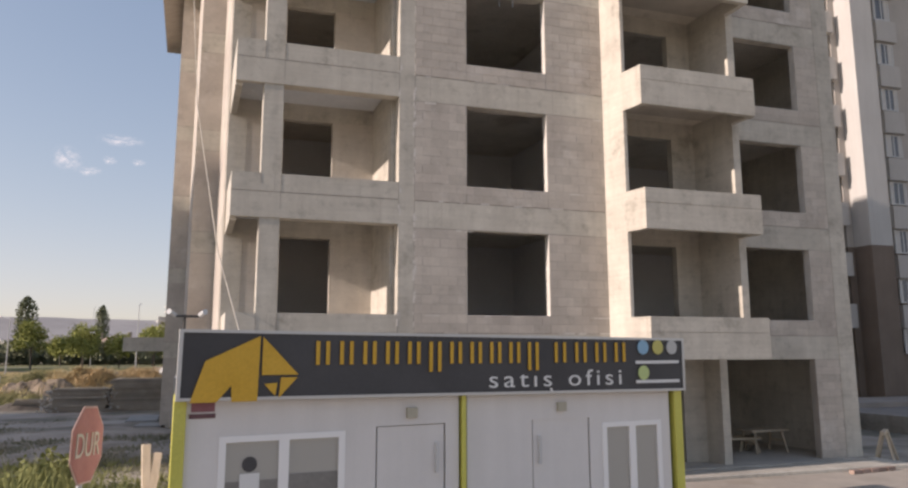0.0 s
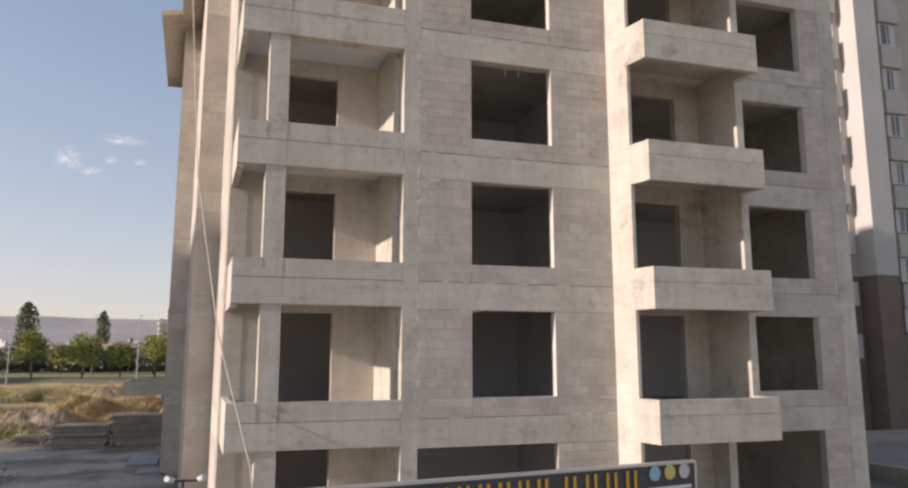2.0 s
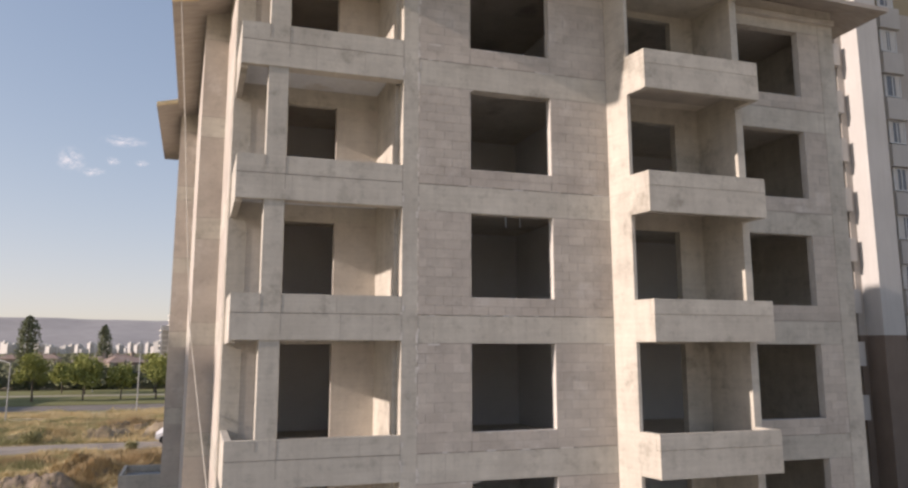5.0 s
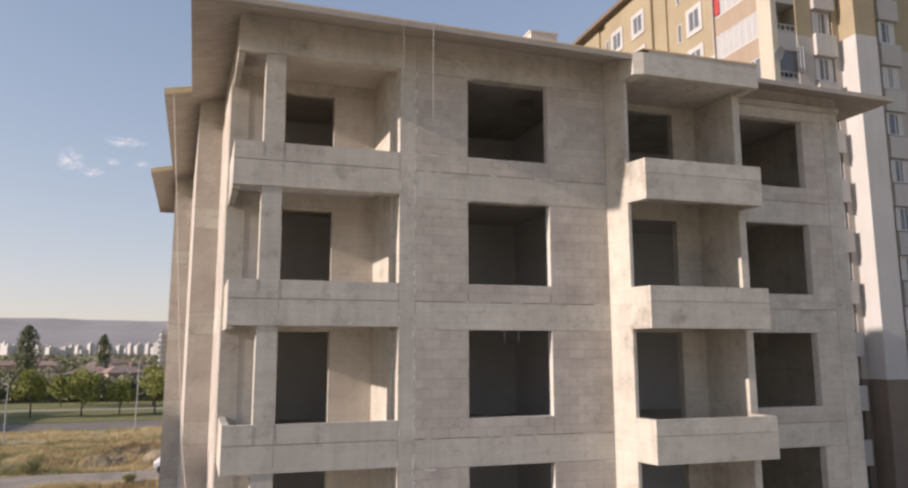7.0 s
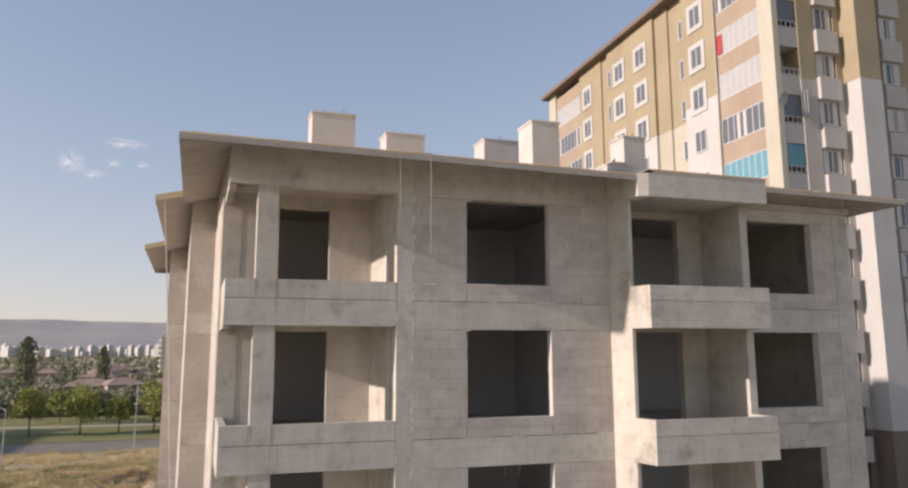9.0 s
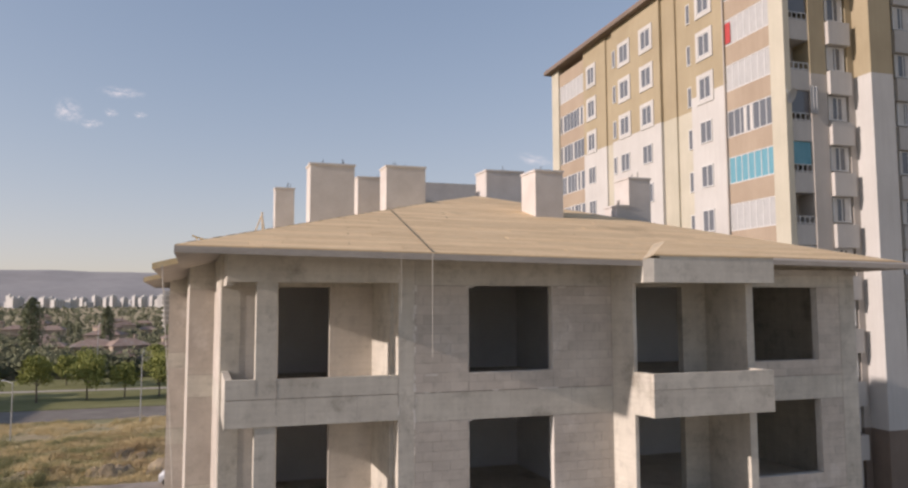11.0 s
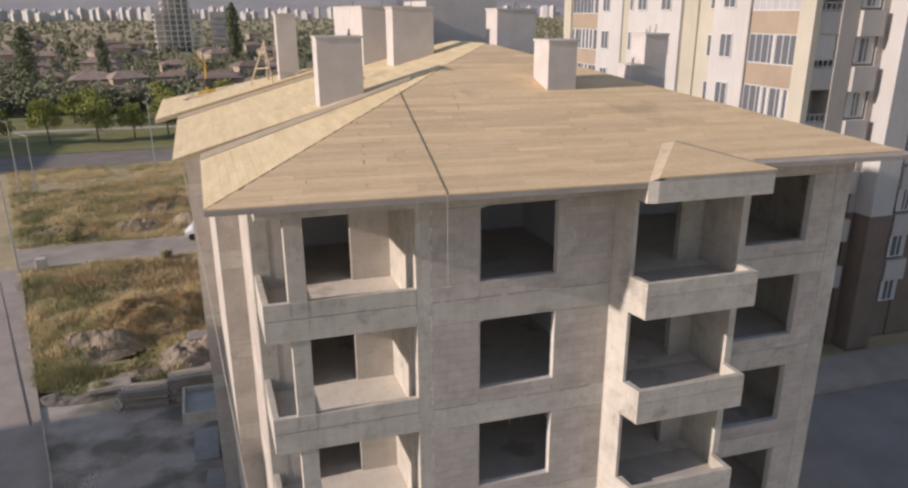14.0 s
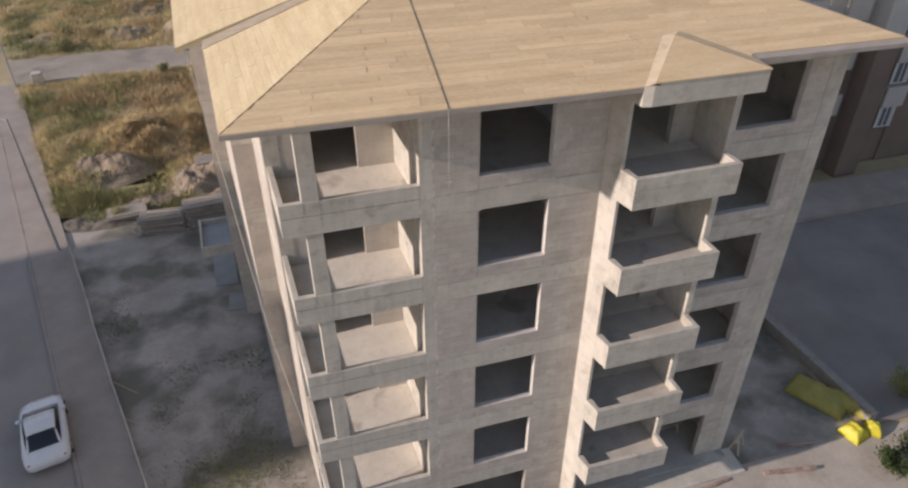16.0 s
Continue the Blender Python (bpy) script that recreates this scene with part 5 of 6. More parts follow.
# rough plinth in front of the ground floor, with rows of stacked bricks
bm = bmesh.new()
add_box(bm, 4.6, 11.4, -0.85, 0.36, -0.2, 0.1)
single("front_plinth", bm, concrete, "rough concrete plinth before the ground floor", "plinth", kind="structure", bevel=0.02)
clay = surf("clay_brick", (0.28, 0.2, 0.165), (0.39, 0.285, 0.235), 0.4, 0.9, 0.3, 30, vary=0.2)
bm = bmesh.new()
add_box(bm, -0.14, 0.14, -0.065, 0.065, 0, 0.09)
brick_me = mesh_of("brick", bm, clay, bevel=0.006)
for sx, sy, n_row, n_high in ((12.2, -1.2, 7, 2), (9.2, -1.15, 5, 1), (13.6, -0.2, 5, 2)):
    pile = thing("brick_pile", "small pile of red clay bricks", "bricks", "piles of bricks", at=pose(sx, sy, 0.012, 0, 0, random.uniform(-12, 12)))
    for r in range(n_high):
        for k in range(n_row - r // 2):
            ob = part("brick", brick_me, None, pile)
            ob.matrix_basis = pose(k * 0.295 + (0.14 if r % 2 else 0) + random.uniform(-0.01, 0.01), random.uniform(-0.01, 0.01), r * 0.092, 0, 0, random.uniform(-4, 4))

# yellow sheets and rubble by the low wall
tarp_mat = surf("yellow_tarp", (0.5, 0.44, 0.03), (0.66, 0.58, 0.06), 0.8, 0.5, 0.2, 6)
tarp_old = surf("olive_tarp", (0.3, 0.27, 0.06), (0.4, 0.35, 0.1), 0.8, 0.6, 0.2, 6)
for cx, cy, w, d, turn, m, seed in ((17.0, 1.7, 1.5, 2.6, 28, tarp_old, 2), (17.9, 0.9, 0.8, 2.4, 30, tarp_old, 3), (17.0, -0.5, 0.9, 1.0, 15, tarp_mat, 4), (17.9, -0.6, 0.7, 0.7, 50, tarp_mat, 5)):
    bm = bmesh.new()
    bmesh.ops.create_grid(bm, x_segments=16, y_segments=16, size=0.5)
    for v in bm.verts:
        r = max(abs(v.co.x), abs(v.co.y)) * 2
        hgt = 0.5 * (1 - r ** 3) + 0.14 * noise.noise(Vector((v.co.x * 5 + seed, v.co.y * 5, seed))) * (1.1 - r)
        v.co = Vector((v.co.x * w, v.co.y * d, max(hgt, 0.0)))
    for f in bm.faces:
        f.smooth = True
    ob = single("tarpaulin", bm, m, "crumpled yellow tarpaulin over building rubble", "tarpaulin", "tarpaulins", at=pose(cx, cy, 0.01, 0, 0, turn))
    md = ob.modifiers.new("thick", "SOLIDIFY")
    md.thickness = 0.01

# rope and cable on the building
rope_mat = surf("pale_rope", (0.45, 0.42, 0.37), (0.55, 0.52, 0.46), 0.2, 0.9, 0.1, 60)


def line(name, pts, r, material, label, category):
    cu = bpy.data.curves.new(name, "CURVE")
    cu.dimensions, cu.bevel_depth, cu.bevel_resolution = "3D", r, 1
    sp = cu.splines.new("POLY")
    sp.points.add(len(pts) - 1)
    for p, q in zip(sp.points, pts):
        p.co = (*q, 1)
    cu.materials.append(material)
    ob = new(name, cu)
    me = bpy.data.meshes.new_from_object(ob.evaluated_get(bpy.context.evaluated_depsgraph_get()))
    bpy.data.objects.remove(ob)
    me.materials.clear()
    me.materials.append(material)
    return tagged(new(name, me), label, category)


line("hoist_rope", [(-6.75, 4.55, 17.75), (-6.45, 4.2, 14.2), (-6.0, 3.0, 8.9), (-5.3, 1.0, 5.0), (-4.6, -0.9, 2.6), (-4.2, -1.6, 0.02)], 0.014, rope_mat, "slack pale rope from the eaves to the ground", "rope")
rv = lambda v: (-1.2 + 0.09 * (v - VF) - SK * v, v, front_z(-1.2 + 0.09 * (v - VF), v) + 0.01)
line("hanging_cord", [(-1.15, VF - 0.02, 15.7), (-1.15, VF - 0.02, front_z(-1.15, VF) - 0.02)], 0.005, rope_mat, "thin pale cord hanging from the eaves", "cord")
line("hanging_cord", [(-1.78, VF - 0.02, 16.6), (-1.79, VF - 0.02, front_z(-1.78, VF) - 0.02)], 0.003, rope_mat, "thin pale cord hanging from the eaves", "cord")
line("roof_cable", [rv(VF - 0.01)] + [rv(VF + 0.4 * k) for k in range(1, 14)] + [rv(4.3)], 0.007, steel, "thin dark cable down the boarded roof to the eaves", "cable")


# slack rope fence between the pavement and the yard
fence = thing("site_fence", "low slack rope fence on thin timber posts along the pavement", "fence")
fence_rng = random.Random(23)
stations = [(LINE(y) + 0.22 + fence_rng.uniform(-0.06, 0.06), y, fence_rng.uniform(0.75, 0.95)) for y in np.arange(1.5, 25.0, 2.4)]
for k, (fx, fy, fh) in enumerate(stations):
    bm = bmesh.new()
    add_tube(bm, (fx, fy, 0), (fx + fence_rng.uniform(-0.1, 0.1), fy + fence_rng.uniform(-0.08, 0.08), fh), 0.03, 0.025, 6)
    part("post", bm, weathered_shade_board, fence)
    if k in (1, 3, 4, 7):
        bm = bmesh.new()
        add_tube(bm, (fx + 0.05, fy, fh * 0.85), (fx + 1.0, fy - 0.35, 0.02), 0.022, 0.02, 6)
        part("strut", bm, weathered_shade_board, fence)
for level in (0.42, 0.95):
    for (xa, ya, ha), (xb, yb, hb) in zip(stations, stations[1:]):
        bm = bmesh.new()
        for q in range(5):
            f, g = q / 5, (q + 1) / 5
            dip = lambda t: -0.5 * t * (1 - t) * level
            add_tube(bm, (xa + (xb - xa) * f, ya + (yb - ya) * f, (ha + (hb - ha) * f) * level + dip(f)), (xa + (xb - xa) * g, ya + (yb - ya) * g, (ha + (hb - ha) * g) * level + dip(g)), 0.03, sides=5)
        part("rope", bm, rope_mat, fence)


# ---- gear left on the rear roof ----
yellow_paint = gloss("yellow_paint", (0.6, 0.36, 0.05), 0.5)
hoist = thing("roof_hoist", "small yellow builder's hoist standing on the roof", "hoist", at=pose(-6.45, 17.47, left3_z(-6.45 + SK * 17.47, 17.47) - 0.02))
bm = bmesh.new()
for a, b in (((-0.35, -0.3, 0), (0.35, -0.3, 0.16)), ((-0.35, 0.3, 0), (0.35, 0.3, 0.16)), ((-0.35, -0.3, 0.0), (-0.35, 0.3, 0.0))):
    add_tube(bm, a, b, 0.035, sides=6)
part("base_frame", bm, yellow_paint, hoist)
bm = bmesh.new()
add_tube(bm, (0, 0, 0.05), (0.02, 0, 1.4), 0.04, sides=8)
part("mast", bm, yellow_paint, hoist)
bm = bmesh.new()
add_tube(bm, (0.02, 0, 1.36), (-0.42, -0.06, 1.5), 0.03, sides=6)
add_tube(bm, (0.02, 0, 0.95), (-0.28, -0.04, 1.44), 0.02, sides=6)
part("jib", bm, yellow_paint, hoist)
bm = bmesh.new()
add_box(bm, -0.08, 0.28, -0.16, 0.16, 0.3, 0.62)
part("motor", bm, steel, hoist, "dark motor housing", bevel=0.03)

tripod = thing("timber_tripod", "tripod of rough timber poles on the roof", "tripod")
for fx, fy in ((-4.68, 15.3), (-3.85, 13.9), (-3.95, 15.6)):
    foot = (fx, fy, left3_z(fx + SK * fy, fy) - 0.02)
    bm = bmesh.new()
    add_tube(bm, foot, (-4.06 + 0.05 * random.random(), 14.6, 20.4), 0.035, 0.03, 6)
    part("pole", bm, raw_wood, tripod)
bm = bmesh.new()
add_tube(bm, (-4.45, 15.02, 19.3), (-3.93, 13.9, 19.4), 0.025, sides=6)
part("brace", bm, raw_wood, tripod)
for k, (x, y, turn, ln) in enumerate(((-6.9, 17.2, 10, 1.1), (-6.7, 16.9, -25, 0.8), (-7.2, 17.5, 60, 0.7), (-1.7, 8.4, 30, 1.2))):
    bm = bmesh.new()
    add_box(bm, -ln / 2, ln / 2, -0.07, 0.07, 0, 0.04)
    zf = (left3_z if k < 3 else left2_z)(x + SK * y, y)
    single("loose_board", bm, raw_wood, "short offcut of board lying on the roof", "board", "offcuts on the roof", at=pose(x, y, zf + 0.03, 0, -14, turn))


# a sawing horse by the corner and pale lumps of plaster between the piles
horse = thing("timber_horse", "small timber sawing horse by the building's corner", "sawing horse", at=pose(11.75, 0.3, 0.0, 0, 0, 35))
for sy in (-1, 1):
    for sx in (-1, 1):
        bm = bmesh.new()
        add_tube(bm, (sx * 0.32, sy * 0.22, 0.0), (sx * 0.2, sy * 0.04, 0.72), 0.04, sides=4)
        part("leg", bm, raw_wood, horse)
bm = bmesh.new()
add_box(bm, -0.4, 0.4, -0.05, 0.05, 0.68, 0.78)
part("rail", bm, raw_wood, horse, bevel=0.006)
lump_mat = surf("plaster_lumps", (0.42, 0.39, 0.35), (0.56, 0.53, 0.48), 0.3, 0.95, 0.4, 10)
for cx, cy, hgt, seed in ((-10.6, 24.2, 1.25, 3), (-13.2, 24.2, 1.0, 5)):
    rng = random.Random(seed)
    bm = bmesh.new()
    for k in range(46):
        zz = hgt * rng.random()
        sp = 0.12 + 0.16 * (1 - zz / hgt)
        r = rng.uniform(0.05, 0.11)
        mat = Matrix.Translation((cx + rng.gauss(0, sp), cy + rng.gauss(0, sp), max(zz, r * 0.5))) @ Euler((rng.random() * 6, rng.random() * 6, 0)).to_matrix().to_4x4() @ Matrix.Diagonal((r, r * 0.8, r * 0.6, 1))
        bmesh.ops.create_icosphere(bm, subdivisions=1, radius=1.0, matrix=mat)
    single("plaster_lumps", bm, lump_mat, "heap of pale plaster lumps between the panel piles", "rubble", kind="stuff")


# ---- plants ----
# leaf_bright, leaf_far and poplar_leaf: greens lightened to carry the distance haze
leaf_bright = surf("leaf_bright", (0.2, 0.215, 0.065), (0.38, 0.39, 0.13), 0.8, 0.8, 0, 30, spec=0.1)
leaf_dark = surf("leaf_dark", (0.035, 0.055, 0.02), (0.08, 0.105, 0.04), 1.0, 0.8, 0, 30, spec=0.1)
leaf_far = surf("leaf_far", (0.15, 0.158, 0.095), (0.3, 0.3, 0.185), 9.0, 0.9, 0, 3, spec=0.05)
soft_n = leaf_far.node_tree.nodes.new("ShaderNodeVectorMath")
soft_g = leaf_far.node_tree.nodes.new("ShaderNodeNewGeometry")
soft_n.operation = "MULTIPLY_ADD"
soft_n.inputs[1].default_value, soft_n.inputs[2].default_value = (0.45, 0.45, 0.45), (-0.35, -0.25, 0.6)
leaf_far.node_tree.links.new(soft_g.outputs["True Normal"], soft_n.inputs[0])
leaf_far.node_tree.links.new(soft_n.outputs[0], leaf_far.node_tree.nodes["Principled BSDF"].inputs["Normal"])
bark = surf("bark", (0.1, 0.08, 0.06), (0.17, 0.14, 0.11), 0.3, 0.95, 0.4, 20)
straw = surf("dry_grass", (0.58, 0.46, 0.255), (0.74, 0.61, 0.365), 6.0, 0.9, 0, 1.5, stain=(0.3, 0.28, 0.12), stain_at=0.53, soft=0.14, spec=0.1)
weed = surf("green_weed", (0.19, 0.2, 0.075), (0.32, 0.325, 0.14), 2.0, 0.9, 0, 3, spec=0.1)
yard_weed = surf("yard_weed", (0.2, 0.2, 0.135), (0.3, 0.29, 0.2), 1.5, 0.9, 0, 3, spec=0.1)


poplar_leaf = surf("poplar_leaf", (0.15, 0.165, 0.1), (0.26, 0.275, 0.165), 2.0, 0.85, 0, 3, spec=0.1)


def cards(points, sizes, rng):
    """Verts and faces of small leaf cards, each turned its own way."""
    n = len(points)
    a = rng.normal(size=(n, 3))
    a /= np.linalg.norm(a, axis=1)[:, None]
    b = np.cross(a, rng.normal(size=(n, 3)))
    b /= np.linalg.norm(b, axis=1)[:, None]
    s = sizes[:, None]
    quad = np.stack([points - a * s, points - b * s * 0.6, points + a * s, points + b * s * 0.6], 1)
    return quad.reshape(-1, 3), np.arange(4 * n).reshape(-1, 4)


def mesh_from(name, verts, faces, material):
    me = bpy.data.meshes.new(name)
    me.from_pydata(verts.tolist(), [], faces.tolist())
    me.materials.append(material)
    me.update()
    return me


def tree(name, label, height, crown, seed, leaves, material, slim=False, leaf=0.16, clear=0.3, at=None):
    rng = np.random.default_rng(seed)
    t = thing(name, label, "tree", at=at)
    bm = bmesh.new()
    lean = Vector((rng.uniform(-0.2, 0.2), rng.uniform(-0.2, 0.2), 0))
    top = Vector((0, 0, height * (0.9 if slim else 0.62))) + lean
    add_tube(bm, (0, 0, 0), top * 0.5, height * 0.022, height * 0.015)
    add_tube(bm, top * 0.5, top, height * 0.015, height * 0.004)
    lobes = []
    for k in range(11 if slim else 9):
        f = k / 10 if slim else rng.uniform(clear, 1.0)
        ang = rng.uniform(0, 2 * math.pi)
        spread = crown * (0.35 if slim else rng.uniform(0.35, 0.75)) * (1.25 - f * 0.55)
        base = top * (0.35 + 0.55 * f)
        tip = Vector((spread * math.cos(ang), spread * math.sin(ang), height * (clear + (0.93 - clear) * f)))
        add_tube(bm, base, tip, height * 0.008, height * 0.002, 5)
        lobes.append((np.array(tip), crown * (rng.uniform(0.5, 0.7) * (1.15 - 0.8 * f) if slim else rng.uniform(0.34, 0.55))))
    part("trunk", bm, bark, t)
    pts = []
    for c, r in lobes:
        m = leaves // len(lobes)
        d = rng.normal(size=(m, 3))
        d /= np.linalg.norm(d, axis=1)[:, None]
        rad = r * rng.uniform(0.45, 1.08, size=(m, 1)) * (1 + 0.25 * np.sin(7 * d[:, :1] + c[0] * 3))
        pts.append(c + d * rad * np.array([1, 1, 1.7 if slim else 0.85]))
    pts = np.concatenate(pts)
    if slim:                      # a full spindle of foliage round the stem, ragged at its edge
        fr = rng.uniform(0.06, 1.0, leaves)
        ang = rng.uniform(0, 2 * math.pi, leaves)
        rad = crown * 0.5 * (1 - fr ** 6) ** 0.6 * np.minimum(1, fr / 0.25 + 0.25) * rng.uniform(0.45, 1.0, leaves) * (0.88 + 0.2 * np.sin(3 * ang + 4 * fr + seed) + 0.14 * np.sin(7 * ang - 13 * fr))
        pts = np.stack([rad * np.cos(ang), rad * np.sin(ang), height * fr], 1)
    pts[:, 2] = np.maximum(pts[:, 2], height * clear * 0.7)
    v, f = cards(pts, rng.uniform(0.6, 1.3, len(pts)) * leaf, rng)
    part("crown", mesh_from("crown", v, f, material), None, t)
    return t


young = [tree("park_tree", "young round-headed park tree in full leaf", h, c, s, 2600, leaf_bright, leaf=0.21, clear=0.2) for h, c, s in ((8.6, 3.0, 1), (7.4, 3.2, 2), (6.2, 2.7, 3))]
spots = [(-36.9, 119.4, 0), (-29.7, 121.5, 1), (-24.0, 123, 2), (-18.2, 122, 1), (-45, 121, 2), (-33, 141, 1), (-20.6, 143, 0), (-10.5, 123, 0), (-1.5, 121, 2), (-52, 128, 1), (8, 124, 0), (19, 127, 2), (31, 122, 1), (-38, 146, 2), (-8, 145, 0)]
used = set()
for x, y, k in spots:
    m = pose(x, y, 0.12, 0, 0, x * 37)
    if k not in used:
        used.add(k)
        young[k].matrix_basis = m
        tagged(young[k], group="trees of the park")
    else:
        tagged(copy_thing(young[k], m), group="trees of the park")
tree("poplar", "tall dark poplar behind the park", 18.0, 6.4, 11, 3200, poplar_leaf, slim=True, leaf=0.34, clear=0.12, at=pose(-59.4, 205, 0))
tree("poplar", "slim dark poplar behind the park", 15.5, 3.8, 12, 2400, poplar_leaf, slim=True, leaf=0.3, clear=0.12, at=pose(-39.3, 198, 0))
tree("poplar", "tall dark poplar beside the far tower", 25.5, 6.5, 13, 3600, poplar_leaf, slim=True, leaf=0.5, clear=0.12, at=pose(-5.5, 330, 0))
tree("poplar", "broad dark poplar among the far gardens", 20, 5.4, 14, 3000, poplar_leaf, slim=True, leaf=0.36, clear=0.12, at=pose(-78, 235, 0))


def woods():
    """The gardens and orchards beyond the park, as one sheet of countless small crowns."""
    rng = np.random.default_rng(21)
    pts, sizes = [], []
    for _ in range(4600):
        y = 160 + 2300 * rng.random() ** 2.1
        x = rng.uniform(-0.45, 0.75) * y - 5
        h = rng.uniform(2.8, 6.0)
        r = rng.uniform(1.5, 3.3)
        m = 170 if y < 350 else (60 if y < 900 else 16)
        d = rng.normal(size=(m, 3))
        d /= np.linalg.norm(d, axis=1)[:, None]
        pts.append(np.array([x, y, h * 0.55]) + d * rng.uniform(0.5, 1.1, (m, 1)) * np.array([r, r, h * 0.5]))
        sizes.append(rng.uniform(0.22, 0.5, m) * (1.0 if y < 350 else (1.9 if y < 900 else 4.0)))
    v, f = cards(np.concatenate(pts), np.concatenate(sizes), rng)
    v[:, 2] = np.maximum(v[:, 2], 0.05)
    ob = new("woods", mesh_from("woods", v, f, leaf_far))
    tagged(ob, "dark green gardens and orchards beyond the park", "woods", kind="stuff")


woods()


# ---- heaps of spoil ----
spoil = surf("spoil", (0.22, 0.172, 0.125), (0.35, 0.28, 0.205), 0.6, 0.95, 0.6, 6)
# first earth darkened in its colour, for shade that doesn't reach the bank
shade_earth = surf("shade_earth", (0.13, 0.11, 0.09), (0.2, 0.175, 0.145), 0.5, 0.95, 0.5, 6)
dark_spoil = surf("dark_spoil", (0.25, 0.2, 0.14), (0.37, 0.3, 0.205), 0.8, 0.95, 0.6, 6)


HEAPS, BARE = [], []             # x, y, half widths and height of each heap; patches that nothing grows on


def heap_top(x, y, cx, cy, rx, ry, h):
    """Height of one heap over a point: an uneven mound that runs out at its rim."""
    b = max(0.0, 1 - ((x - cx) / rx) ** 2 - ((y - cy) / ry) ** 2) ** 1.15
    return h * b * (0.75 + 0.75 * noise.noise(Vector((x * 0.55 + cx, y * 0.75, cy))) + 0.3 * noise.noise(Vector((x * 1.7, y * 1.9, cx))))


def heap(label, x, y, rx, ry, h, seed, material, bare=0.0):
    HEAPS.append((x, y, rx, ry, h))
    if bare:
        BARE.append((x, y, rx * bare, ry * bare))
    bm = bmesh.new()
    bmesh.ops.create_grid(bm, x_segments=64, y_segments=64, size=1.0)
    for v in bm.verts:
        px, py = v.co.x * rx, v.co.y * ry
        top = heap_top(x + px, y + py, x, y, rx, ry, h)
        n = noise.fractal(Vector((px * 2.2, py * 2.2, seed)), 0.55, 2.2, 6)
        v.co = Vector((px, py, max(top + 0.09 * n * min(1.0, top * 3), 0.0) - 0.02))
    single("spoil_mound", bm, material, label, "heap", "heaps of spoil", at=pose(x, y, 0))


heap("pale heap of rubble and spoil in the field", -15.9, 33.4, 3.3, 2.6, 1.25, 3, spoil, 0.75)
heap("pale bank of gravel behind the panels", -8.6, 29.8, 4.0, 3.6, 1.5, 5, spoil, 0.9)
heap("low pale bank of rubble beside the panels", -12.6, 28.0, 2.6, 1.5, 0.5, 6, spoil, 0.85)
heap("brown weed-grown earth mound in the field", -12.8, 37.2, 5.0, 4.0, 1.7, 7, dark_spoil)
heap("low weed-grown earth bank in the field", -19.0, 38.5, 2.6, 2.2, 0.6, 8, dark_spoil)
heap("dark cut earth bank along the cross road", -16.6, 62.2, 3.0, 1.3, 1.5, 9, dark_spoil, 0.8)
heap("dark cut earth bank along the cross road", -11.6, 62.0, 2.8, 1.3, 1.4, 10, dark_spoil, 0.8)
heap("low weed-grown bank in the far field", -22.5, 63.5, 4.0, 2.2, 0.8, 11, dark_spoil)
heap("low weed-grown bank in the far field", -15.0, 72.0, 6.0, 3.5, 0.9, 13, dark_spoil)
heap("low earth bank between yard and field, darkened for shade", -15.6, 26.6, 3.0, 1.1, 0.6, 12, shade_earth)


def rise(x, y):
    """Height of the heaps over a point of the field."""
    return max([0.0] + [heap_top(x, y, cx, cy, rx, ry, h) for cx, cy, rx, ry, h in HEAPS if abs(x - cx) < rx and abs(y - cy) < ry])


def stones():
    rng = random.Random(12)
    bm = bmesh.new()
    for _ in range(620):
        cx, cy, s = rng.choice(((-16.0, 34.0, 2.4), (-8.9, 29.3, 2.9), (-11.6, 28.0, 2.4)))
        x, y = cx + rng.gauss(0, 0.5) * s, cy + rng.gauss(0, 0.4) * s
        z = rise(x, y)
        r = rng.uniform(0.02, 0.06)
        mat = Matrix.Translation((x, y, z)) @ Euler((rng.random() * 6, rng.random() * 6, rng.random() * 6)).to_matrix().to_4x4() @ Matrix.Diagonal((r, r * rng.uniform(0.5, 1), r * rng.uniform(0.4, 0.8), 1))
        bmesh.ops.create_icosphere(bm, subdivisions=1, radius=1.0, matrix=mat)
    single("rubble_stones", bm, spoil, "scattered pale rubble stones on the heaps", "rubble", kind="stuff")


stones()


